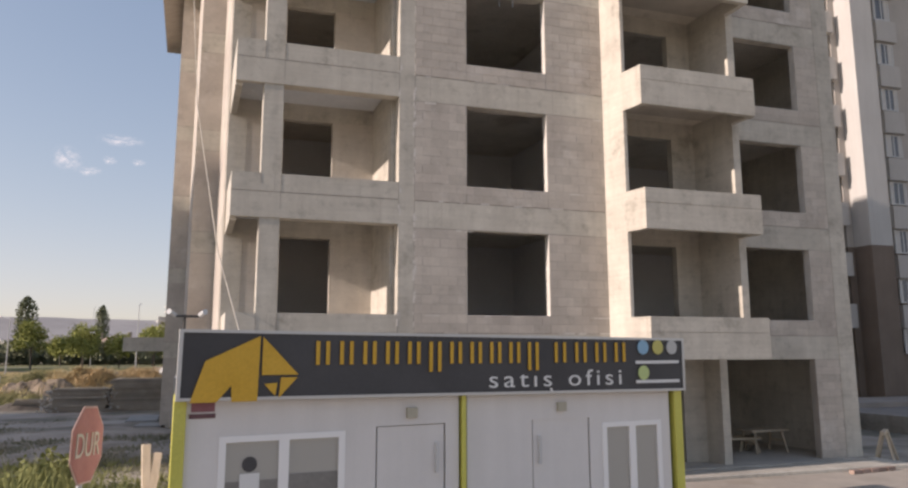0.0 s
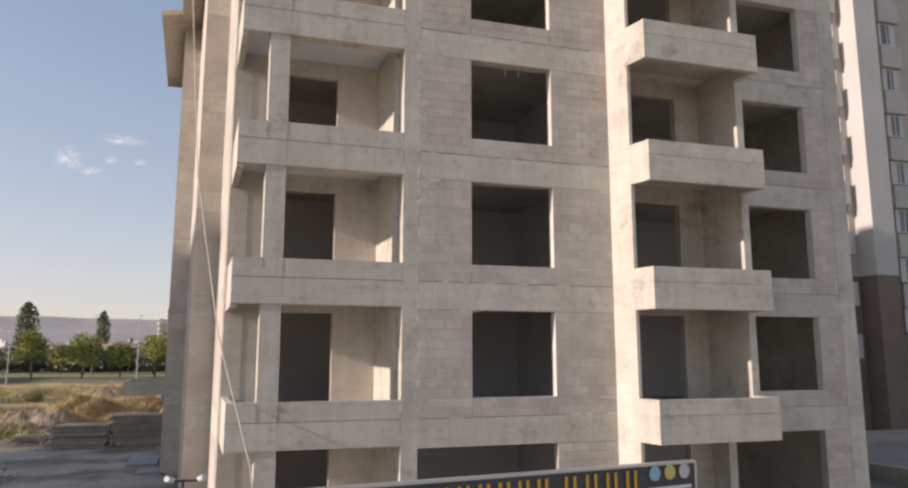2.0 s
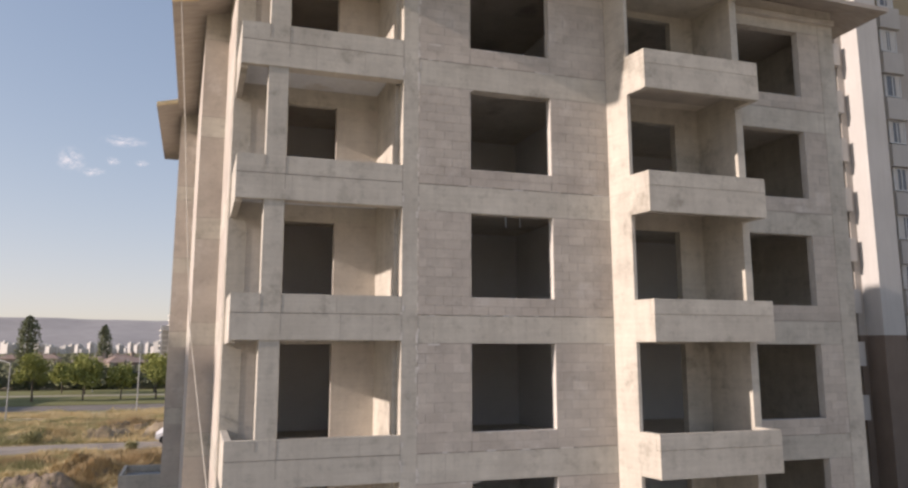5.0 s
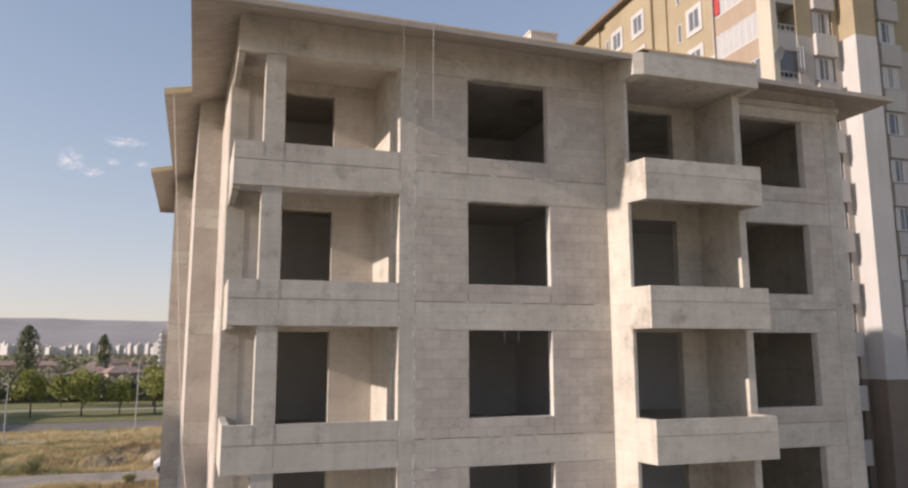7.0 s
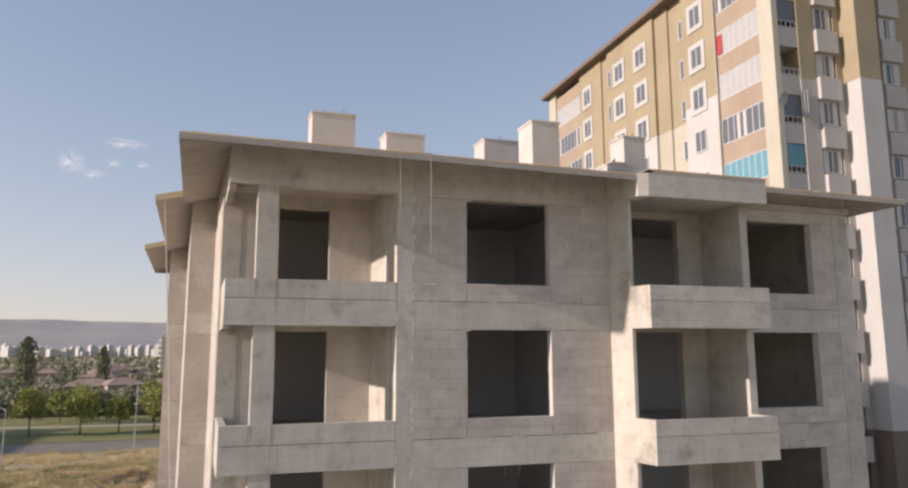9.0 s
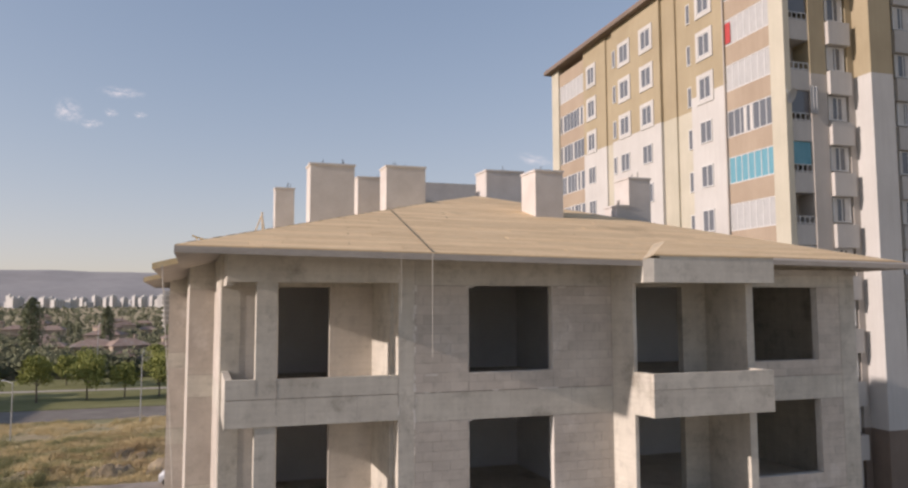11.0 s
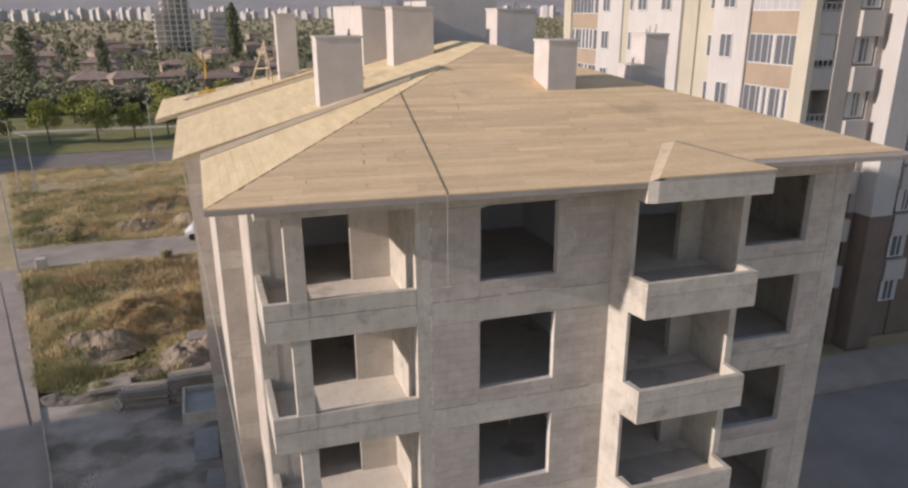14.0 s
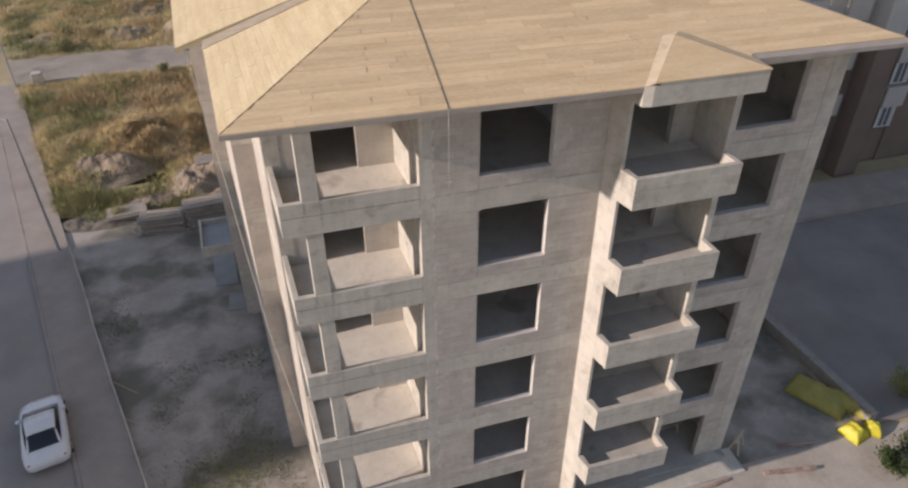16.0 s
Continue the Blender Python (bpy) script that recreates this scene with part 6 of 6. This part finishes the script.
def grass(name, label, areas, count, height, material, seed, blades=5, patch=0.12, cut=-0.05):
    """Tufts of thin blades over stretches of ground, thicker and thinner in patches."""
    rng = np.random.default_rng(seed)
    pos = []
    for x0, x1, y0, y1, share in areas:
        n = int(count * share)
        p = np.stack([rng.uniform(x0, x1, n), rng.uniform(y0, y1, n)], 1)
        keep = [noise.noise(Vector((float(a) * patch, float(b) * patch, seed))) > cut - 0.25 * rng.random() for a, b in p]
        pos.append(p[np.array(keep)])
    p = np.concatenate(pos)
    p = p[p[:, 0] > -10.5 - 0.28 * p[:, 1]]
    for cx, cy, rx, ry in BARE:
        p = p[((p[:, 0] - cx) / rx) ** 2 + ((p[:, 1] - cy) / ry) ** 2 > rng.uniform(0.55, 1.1, len(p))]
    n = len(p)
    base = np.repeat(p, blades, 0) + rng.normal(size=(n * blades, 2)) * 0.24
    ang = rng.uniform(0, 2 * np.pi, n * blades)
    h = height * np.repeat(rng.uniform(0.5, 1.25, n), blades) * rng.uniform(0.6, 1.1, n * blades)
    w = 0.018 + 0.022 * rng.random(n * blades)
    lean = rng.normal(size=(n * blades, 2)) * 0.6 * h[:, None]
    side = np.stack([np.cos(ang), np.sin(ang)], 1) * w[:, None]
    h *= np.repeat([0.55 + 1.5 * max(0.0, noise.noise(Vector((float(q[0]) * 0.45, float(q[1]) * 0.45, seed + 0.5))) + 0.3) for q in p], blades)
    z0 = np.array([rise(float(q[0]), float(q[1])) - 0.03 for q in base])[:, None]
    a = np.concatenate([base - side, z0], 1)
    b = np.concatenate([base + side, z0], 1)
    c = np.concatenate([base + lean, z0 + h[:, None]], 1)
    v = np.stack([a, b, c], 1).reshape(-1, 3)
    f = np.arange(len(v)).reshape(-1, 3)
    ob = new(name, mesh_from(name, v, f, material))
    tagged(ob, label, "grass", kind="stuff")


straw_brown = surf("brown_grass", (0.42, 0.31, 0.175), (0.56, 0.43, 0.255), 3.0, 0.9, 0, 1.5, stain=(0.26, 0.23, 0.12), stain_at=0.55, soft=0.14, spec=0.1)
olive = surf("olive_weed", (0.27, 0.255, 0.125), (0.41, 0.385, 0.205), 2.5, 0.9, 0, 2, spec=0.1)
grass("dry_grass", "tall straw-coloured dry grass of the waste field", [(-26, 14, 27.5, 51.6, 0.46), (-38, 20, 58.6, 98, 0.54)], 50000, 0.34, straw, 4, blades=11)
grass("brown_weeds", "dense brown weeds on the mounds of the field", [(-18.5, -8, 33, 41.5, 0.4), (-24, 4, 62, 82, 0.35), (-22, 4, 42, 51.4, 0.25)], 16000, 0.42, straw_brown, 5, blades=8, patch=0.2)
grass("olive_weeds", "rank olive weeds along the street side of the field", [(-26, -16, 27, 51, 0.42), (-36, -18, 58.8, 84, 0.36), (-19, -10, 26.6, 30, 0.22)], 15000, 0.38, olive, 9, blades=8, patch=0.35)
grass("weeds", "low green weeds at the edges of the yard", [(-12, -5.8, 0.5, 6, 0.16), (-20, -8, 26.5, 31, 0.24), (-26, -9, 48, 51.5, 0.16), (-36, -14, 59, 90, 0.26)], 9000, 0.2, weed, 6, cut=0.1, patch=0.3)
grass("yard_weeds", "low dusty weeds in the shade of the yard", [(-14, -6, 2.5, 12, 0.6), (-16, -11.5, 8, 20, 0.4)], 3000, 0.11, yard_weed, 7, blades=7, cut=0.08, patch=0.35)
grass("tall_weeds", "tall green weeds by the roadside corner of the yard", [(-9.6, -6.6, -4.5, 2.5, 1.0)], 700, 0.5, weed, 8, blades=9, cut=-0.1, patch=0.5)


def shrub(label, x, y, r, h, seed, material=None, leaf=0.06, n=1600):
    rng = np.random.default_rng(seed)
    t = thing("shrub", label, "shrub", "shrubs on the site", at=pose(x, y, 0.0))
    bm = bmesh.new()
    tips = []
    for k in range(12):
        ang, s = rng.uniform(0, 6.28), rng.uniform(0.2, 0.9) * r
        tip = Vector((s * math.cos(ang), s * math.sin(ang), h * rng.uniform(0.5, 1.0)))
        add_tube(bm, (0.05 * math.cos(ang), 0.05 * math.sin(ang), 0), tip, 0.012, 0.004, 4)
        tips.append(np.array(tip))
    part("stems", bm, bark, t)
    c = np.array(tips)[rng.integers(0, 12, n)] * rng.uniform(0.4, 1.0, (n, 1))
    p = c + rng.normal(size=(n, 3)) * np.array([0.16, 0.16, 0.12]) * r
    p[:, 2] = np.maximum(p[:, 2], 0.03)
    v, f = cards(p, rng.uniform(0.6, 1.3, n) * leaf, rng)
    part("leaves", mesh_from("leaves", v, f, material or weed), None, t)


shrub("green shrub at the roadside corner of the yard", -8.4, 1.9, 0.8, 0.75, 31, n=900)
shrub("rank green shrub beside the pavement", -10.6, 3.2, 0.7, 0.7, 32, n=800)
shrub("dusty shrub by the yellow tarpaulins", 17.2, -2.4, 0.9, 1.0, 33, leaf_dark)
shrub("dusty shrub on the forecourt edge", 18.8, -2.2, 1.0, 1.2, 34, leaf_dark)
shrub("dry olive bush beside the cross road", -22.2, 59.9, 1.5, 1.1, 36, olive, leaf=0.09)
shrub("dry olive bush on the verge of the cross road", -13.0, 51.0, 0.7, 1.0, 37, olive, leaf=0.08, n=700)
shrub("green shrub growing over the low wall", 20.6, 0.6, 1.1, 1.6, 35)


# ---- street lamps ----
def street_lamp(x, y, h, arm=1.2, turn=0):
    t = thing("street_lamp", "slim grey steel street lamp", "street lamp", "lamps along the streets", at=pose(x, y, 0, 0, 0, turn))
    bm = bmesh.new()
    add_tube(bm, (0, 0, 0), (0, 0, h), 0.09, 0.05, 8)
    part("pole", bm, galvanised, t)
    bm = bmesh.new()
    add_tube(bm, (0, 0, h - 0.1), (arm, 0, h + 0.25), 0.035, 0.03, 6)
    part("arm", bm, galvanised, t)
    bm = bmesh.new()
    add_box(bm, arm - 0.05, arm + 0.5, -0.1, 0.1, h + 0.2, h + 0.3)
    part("lamp_head", bm, galvanised, t, bevel=0.02)


for x, y, h, turn in ((-17.75, 23.8, 8.5, 160), (-24.9, 50.7, 8.5, 160), (-32.6, 83, 9, 160), (-31.2, 84.5, 7, 150), (-17.9, 94.5, 9.5, 90), (-33.2, 150, 12, 90), (-3, 97, 9.5, 90), (-60, 97, 9.5, 90)):
    street_lamp(x, y, h, turn=turn)


# ---- vehicles ----
car_white = gloss("car_white", (0.72, 0.72, 0.72), 0.25, 0.0, 0.6)
car_glass = gloss("car_glass", (0.02, 0.02, 0.024), 0.08)
rubber = gloss("rubber", (0.02, 0.02, 0.02), 0.8)
tail_red = gloss("tail_lamp", (0.18, 0.02, 0.02), 0.25)


def lofted(sections, material_name, material, parent, smooth=True):
    """A body through cross-sections (y, half width at sill, half width at shoulder, half width at top, z of sill, shoulder, top)."""
    bm = bmesh.new()
    rings = []
    for y, w0, w1, w2, z0, z1, z2 in sections:
        ring = [(-w0, z0), (-w1, (z0 + z1) / 2), (-w1, z1), (-w2, z2 - 0.02), (-w2 * 0.7, z2), (w2 * 0.7, z2), (w2, z2 - 0.02), (w1, z1), (w1, (z0 + z1) / 2), (w0, z0)]
        rings.append([bm.verts.new((x, y, z)) for x, z in ring])
    for a, b in zip(rings, rings[1:]):
        for k in range(len(a)):
            j = (k + 1) % len(a)
            bm.faces.new((a[k], a[j], b[j], b[k]))
    bm.faces.new(rings[0][::-1])
    bm.faces.new(rings[-1])
    bmesh.ops.recalc_face_normals(bm, faces=bm.faces)
    for f in bm.faces:
        f.smooth = smooth
    return part(material_name, bm, material, parent)


coupe = thing("car", "white two-door coupe parked at the kerb", "car", at=pose(-16.15, 9.15, 0.01, 0, 0, 13) @ Matrix.Diagonal((0.97, 0.93, 0.97, 1)))
lofted([(-2.1, 0.62, 0.72, 0.6, 0.3, 0.55, 0.66), (-1.95, 0.78, 0.86, 0.72, 0.22, 0.66, 0.84), (-1.4, 0.84, 0.92, 0.78, 0.2, 0.74, 0.93), (-0.6, 0.86, 0.91, 0.8, 0.2, 0.74, 0.9),
        (0.6, 0.86, 0.9, 0.8, 0.2, 0.72, 0.88), (1.3, 0.84, 0.9, 0.76, 0.2, 0.7, 0.82), (1.85, 0.76, 0.84, 0.66, 0.22, 0.6, 0.7), (2.12, 0.55, 0.64, 0.5, 0.3, 0.5, 0.58)], "body", car_white, coupe)
lofted([(-1.5, 0.6, 0.66, 0.5, 0.85, 0.9, 0.95), (-0.9, 0.68, 0.7, 0.56, 0.86, 1.05, 1.24), (-0.2, 0.7, 0.72, 0.58, 0.86, 1.1, 1.33), (0.35, 0.7, 0.72, 0.57, 0.86, 1.08, 1.3), (1.1, 0.66, 0.7, 0.56, 0.8, 0.86, 0.9)], "cabin", car_glass, coupe)
lofted([(-0.82, 0.5, 0.56, 0.5, 1.2, 1.24, 1.28), (-0.2, 0.54, 0.6, 0.52, 1.26, 1.31, 1.355), (0.32, 0.54, 0.6, 0.52, 1.24, 1.28, 1.32)], "roof_panel", car_white, coupe)
for sx in (-1, 1):
    bm = bmesh.new()
    add_tube(bm, (sx * 0.6, 0.95, 0.88), (sx * 0.54, 0.3, 1.26), 0.04, 0.035, 6)
    add_tube(bm, (sx * 0.53, -0.8, 1.22), (sx * 0.62, -1.5, 0.93), 0.04, 0.05, 6)
    part("pillar", bm, car_white, coupe)
    bm = bmesh.new()
    add_box(bm, sx * 0.9 - 0.1, sx * 0.9 + 0.1, 0.55, 0.72, 0.86, 0.98)
    part("mirror", bm, car_white, coupe, bevel=0.03)
    bm = bmesh.new()
    add_box(bm, sx * 0.58 - 0.15, sx * 0.58 + 0.15, -2.06, -1.9, 0.63, 0.71)
    part("tail_lamp", bm, tail_red, coupe, bevel=0.02)
    for y in (-1.28, 1.3):
        bm = bmesh.new()
        add_tube(bm, (sx * 0.7, y, 0.32), (sx * 0.92, y, 0.32), 0.32, 0.32, 20)
        wh = part("wheel", bm, rubber, coupe)
        bm = bmesh.new()
        add_tube(bm, (sx * 0.9, y, 0.32), (sx * 0.93, y, 0.32), 0.2, 0.19, 14)
        part("rim", bm, galvanised, wh)
bm = bmesh.new()
add_box(bm, -0.26, 0.26, -2.13, -2.08, 0.48, 0.58)
part("number_plate", bm, pale_film, coupe)

van = thing("van", "white delivery van parked beside the cross road", "van", at=pose(-9.25, 57.0, 0.03, 0, 0, 82))
lofted([(-2.4, 0.85, 0.95, 0.85, 0.35, 1.1, 2.0), (1.0, 0.88, 0.95, 0.85, 0.35, 1.1, 2.05), (1.6, 0.86, 0.94, 0.7, 0.35, 1.05, 1.6), (2.3, 0.8, 0.88, 0.7, 0.35, 0.8, 1.0)], "body", car_white, van, smooth=False)
bm = bmesh.new()
add_prism(bm, [(-0.97, 0.2), (0.97, 0.2), (0.97, 1.25), (-0.97, 1.25)], 1.15, 1.75)
part("side_window", bm, car_glass, van)
for sx in (-1, 1):
    for y in (-1.5, 1.6):
        bm = bmesh.new()
        add_tube(bm, (sx * 0.7, y, 0.35), (sx * 0.97, y, 0.35), 0.35, 0.35, 16)
        part("wheel", bm, rubber, van)

bm = bmesh.new()
add_box(bm, -0.4, 0.4, -0.35, 0.35, 0, 1.0)
single("utility_box", bm, concrete, "grey utility box at the road corner", "utility box", at=pose(-23.3, 51.7, 0.0), bevel=0.04)

# ---- houses among the gardens ----
old_tile = surf("old_tile", (0.24, 0.165, 0.13), (0.34, 0.25, 0.2), 1.5, 0.9, 0.3, 8, stain=(0.3, 0.27, 0.24), stain_at=0.55, vary=0.2)
house_wall = surf("house_render", (0.34, 0.27, 0.21), (0.46, 0.38, 0.3), 2.0, 0.9, 0.1, 20)


def garden_house(x, y, w, d, h, turn):
    t = thing("garden_house", "small rendered house with a brown tiled roof", "house", "houses among the gardens", at=pose(x, y, 0, 0, 0, turn))
    bm = bmesh.new()
    add_box(bm, -w / 2, w / 2, -d / 2, d / 2, 0, h)
    part("wall", bm, house_wall, t)
    bm = bmesh.new()
    o = 0.6
    base = [bm.verts.new(p) for p in ((-w / 2 - o, -d / 2 - o, h), (w / 2 + o, -d / 2 - o, h), (w / 2 + o, d / 2 + o, h), (-w / 2 - o, d / 2 + o, h))]
    r1, r2 = bm.verts.new((-w / 5, 0, h + d * 0.2)), bm.verts.new((w / 5, 0, h + d * 0.2))
    bm.faces.new(base[::-1])
    bm.faces.new((base[0], base[1], r2, r1))
    bm.faces.new((base[1], base[2], r2))
    bm.faces.new((base[2], base[3], r1, r2))
    bm.faces.new((base[3], base[0], r1))
    rf = part("roof", bm, old_tile, t)
    bm = bmesh.new()
    add_box(bm, w / 4 - 0.4, w / 4 + 0.4, -0.4, 0.4, h + 0.5, h + d * 0.2 + 0.9)
    part("chimney", bm, house_wall, rf)
    for r in range(max(1, int(h / 3))):
        for k in range(3):
            bm = bmesh.new()
            wx = -w / 2 + (k + 0.5) * w / 3
            add_box(bm, wx - 0.6, wx + 0.6, -d / 2 - 0.04, -d / 2 + 0.1, r * 3 + 1.0, r * 3 + 2.3)
            part("window", bm, glass_dark, t)


for x, y, w, d, h, turn in ((-41, 192, 13, 10, 6, 8), (-33, 178, 12, 9, 3.4, -6), (-66, 185, 10, 8, 3.4, 20), (-22, 205, 11, 9, 5, -15), (-84, 240, 12, 9, 5, 5), (-50, 262, 14, 10, 6, -10),
                          (-28, 280, 12, 9, 3.4, 12), (-95, 330, 14, 10, 6, 3), (-62, 340, 12, 10, 6, 30), (5, 230, 12, 9, 5, 0), (40, 260, 12, 9, 5, 14), (-110, 420, 14, 10, 6, -8), (-75, 450, 14, 10, 6, 12)):
    garden_house(x, y, w * 0.85, d * 0.85, h * 0.9, turn)
rngh = random.Random(40)
for _ in range(34):
    y = rngh.uniform(175, 620)
    garden_house(y * rngh.uniform(-0.36, 0.06), y, rngh.uniform(8, 12), rngh.uniform(7, 9), rngh.choice((3.2, 3.2, 5.6)), rngh.uniform(-25, 25))


# ---- far blocks, the unfinished tower, hills ----
far_white = surf("far_render", (0.5, 0.485, 0.46), (0.6, 0.585, 0.555), 30, 0.9, 0, 1)


def far_block(w, d, h):
    t = thing("far_apartment_block", "pale distant apartment block of the town", "building", "blocks of the town")
    bm = bmesh.new()
    add_box(bm, -w / 2, w / 2, -d / 2, d / 2, 0, h)
    part("wall", bm, far_white, t)
    bm = bmesh.new()
    for k in range(3):
        x = -w / 2 + (k + 0.5) * w / 3
        add_box(bm, x - w * 0.08, x + w * 0.08, -d / 2 - 0.5, -d / 2 + 0.2, 4, h - 3)
    part("window_bay", bm, taupe, t)
    bm = bmesh.new()
    add_box(bm, -w / 5, w / 5, -d / 5, d / 5, h, h + 4)
    part("roof_house", bm, far_white, t)
    return t


protos = [far_block(17, 16, 30), far_block(22, 16, 24), far_block(15, 15, 36), far_block(30, 14, 18)]
rngf = random.Random(17)
for k in range(190):
    y = rngf.uniform(2100, 3300)
    x = y * rngf.uniform(-0.36, 0.62)
    p = protos[k % 4]
    m = pose(x, y, -1, 0, 0, rngf.uniform(25, 65))
    if k < 4:
        p.matrix_basis = m
    else:
        copy_thing(p, m)
for k in range(9):
    copy_thing(protos[2 if k % 2 else 0], pose(-455 + 27 * k, 2350 + 30 * (k % 3), -1, 0, 0, 40))

open_frame = surf("pale_open_frame", (0.66, 0.62, 0.56), (0.76, 0.72, 0.66), 6, 0.9, 0, 1)
frame_tower = thing("frame_tower", "distant unfinished concrete tower of open floors", "building", at=pose(-35.5, 430, 0, 0, 0, 10))
for k in range(11):
    wide = 12.3 if k < 8 else 8.0
    bm = bmesh.new()
    add_box(bm, -wide, 8.0 if k >= 8 else 12.3, -7, 7, k * 2.9, k * 2.9 + 0.5)
    slab = part("floor_slab", bm, open_frame, frame_tower)
    if k < 10:
        for x in (-12, -8, -4.5, -1, 2.5, 6, 11.8):
            if abs(x) > wide:
                continue
            bm = bmesh.new()
            add_box(bm, x - 0.4, x + 0.4, -6.9, -6.2, k * 2.9 + 0.5, k * 2.9 + 2.9)
            part("column", bm, open_frame, slab)
        bm = bmesh.new()
        add_box(bm, -wide + 1, 7.0, -3.0, 5.0, k * 2.9 + 0.5, k * 2.9 + 2.9)
        part("infill", bm, beige, slab)
second = thing("far_apartment_block", "brownish distant apartment block beside the unfinished tower", "building", at=pose(-14, 455, 0))
bm = bmesh.new()
add_box(bm, -4.5, 4.5, -5, 5, 0, 22)
part("wall", bm, beige, second)
for k in range(6):
    bm = bmesh.new()
    add_box(bm, -3.8, 3.8, -5.3, -4.8, 2 + k * 3.2, 3.4 + k * 3.2)
    part("window_band", bm, taupe, second)

# hill colour kept pale and greyish to carry the haze before it
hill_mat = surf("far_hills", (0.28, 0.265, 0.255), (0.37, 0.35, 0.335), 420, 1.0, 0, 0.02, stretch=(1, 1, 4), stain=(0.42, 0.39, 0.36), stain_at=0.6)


def hills():
    bm = bmesh.new()
    nx, ny = 160, 14
    grid = []
    for j in range(ny + 1):
        row = []
        for i in range(nx + 1):
            x = -3600 + 7200 * i / nx
            f = j / ny
            y = 2900 + 1500 * f
            rise = min(1.0, f / 0.62) ** 1.25
            crest = 172 + 14 * noise.noise(Vector((x / 900, 0.3, 0))) + 4 * noise.noise(Vector((x / 160, 3.1, 0)))
            crest -= max(0.0, (x + 300) / 1500) * 60 if x > -300 else 0
            n = noise.fractal(Vector((x / 420, y / 420, 1.7)), 0.8, 2.1, 5)
            row.append(bm.verts.new((x, y, crest * rise + 14 * n * rise * (1.2 - rise) - 4)))
        grid.append(row)
    for j in range(ny):
        for i in range(nx):
            f = bm.faces.new((grid[j][i], grid[j][i + 1], grid[j + 1][i + 1], grid[j + 1][i]))
            f.smooth = True
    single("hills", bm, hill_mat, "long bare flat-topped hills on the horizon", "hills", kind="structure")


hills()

# ---- a few wisps of cloud, far beyond the hills ----
cloud_mat = bpy.data.materials.new("cloud")
cloud_mat.use_nodes = True
cn, cl = cloud_mat.node_tree.nodes, cloud_mat.node_tree.links
cn.remove(cn["Principled BSDF"])
# sunlit white of the clouds is put in as a faint glow
c_em, c_tr, c_mix = cn.new("ShaderNodeEmission"), cn.new("ShaderNodeBsdfTransparent"), cn.new("ShaderNodeMixShader")
c_em.inputs["Color"].default_value, c_em.inputs["Strength"].default_value = (1.0, 0.96, 0.95, 1), 0.42
c_co = cn.new("ShaderNodeTexCoord")
c_no = cn.new("ShaderNodeTexNoise")
c_no.inputs["Scale"].default_value, c_no.inputs["Detail"].default_value, c_no.inputs["Roughness"].default_value = 2.2, 8, 0.65
c_ln = cn.new("ShaderNodeVectorMath")
c_ln.operation = "LENGTH"
c_fall, c_rag, c_mul = cn.new("ShaderNodeMapRange"), cn.new("ShaderNodeMapRange"), cn.new("ShaderNodeMath")
c_fall.interpolation_type = "SMOOTHSTEP"
c_fall.inputs["From Min"].default_value, c_fall.inputs["From Max"].default_value = 1.0, 0.1
c_rag.inputs["From Min"].default_value, c_rag.inputs["From Max"].default_value = 0.42, 0.72
c_rag.inputs["To Max"].default_value = 0.6
c_mul.operation = "MULTIPLY"
cl.new(c_co.outputs["Object"], c_ln.inputs[0])
cl.new(c_ln.outputs["Value"], c_fall.inputs["Value"])
cl.new(c_co.outputs["Object"], c_no.inputs["Vector"])
cl.new(c_no.outputs["Fac"], c_rag.inputs["Value"])
cl.new(c_fall.outputs[0], c_mul.inputs[0])
cl.new(c_rag.outputs[0], c_mul.inputs[1])
cl.new(c_mul.outputs[0], c_mix.inputs[0])
cl.new(c_tr.outputs[0], c_mix.inputs[1])
cl.new(c_em.outputs[0], c_mix.inputs[2])
cl.new(c_mix.outputs[0], cn["Material Output"].inputs[0])
for x, y, z, wx, hz, lean in ((-595, 3799, 1064, 105, 30, 2), (-644, 3818, 962, 34, 22, 10), (-733, 3817, 900, 55, 24, -4), (-830, 3786, 950, 70, 60, 35), (-512, 3836, 965, 34, 18, 0), (1550, 3587, 800, 110, 34, 8)):
    bm = bmesh.new()
    vs = [bm.verts.new((math.cos(k * math.pi / 12), 0.0, math.sin(k * math.pi / 12))) for k in range(24)]
    bm.faces.new(vs)
    ob = single("cloud", bm, cloud_mat, "small thin white wisp of cloud", "cloud", kind="structure")
    ob.matrix_basis = pose(x, y, z, 0, lean, 0) @ Matrix.Diagonal((wx * 1.25, 1, hz * 1.25, 1))
    ob.visible_shadow = False

# ---- the many small pieces last ----
lay_blocks()
lay_boards()
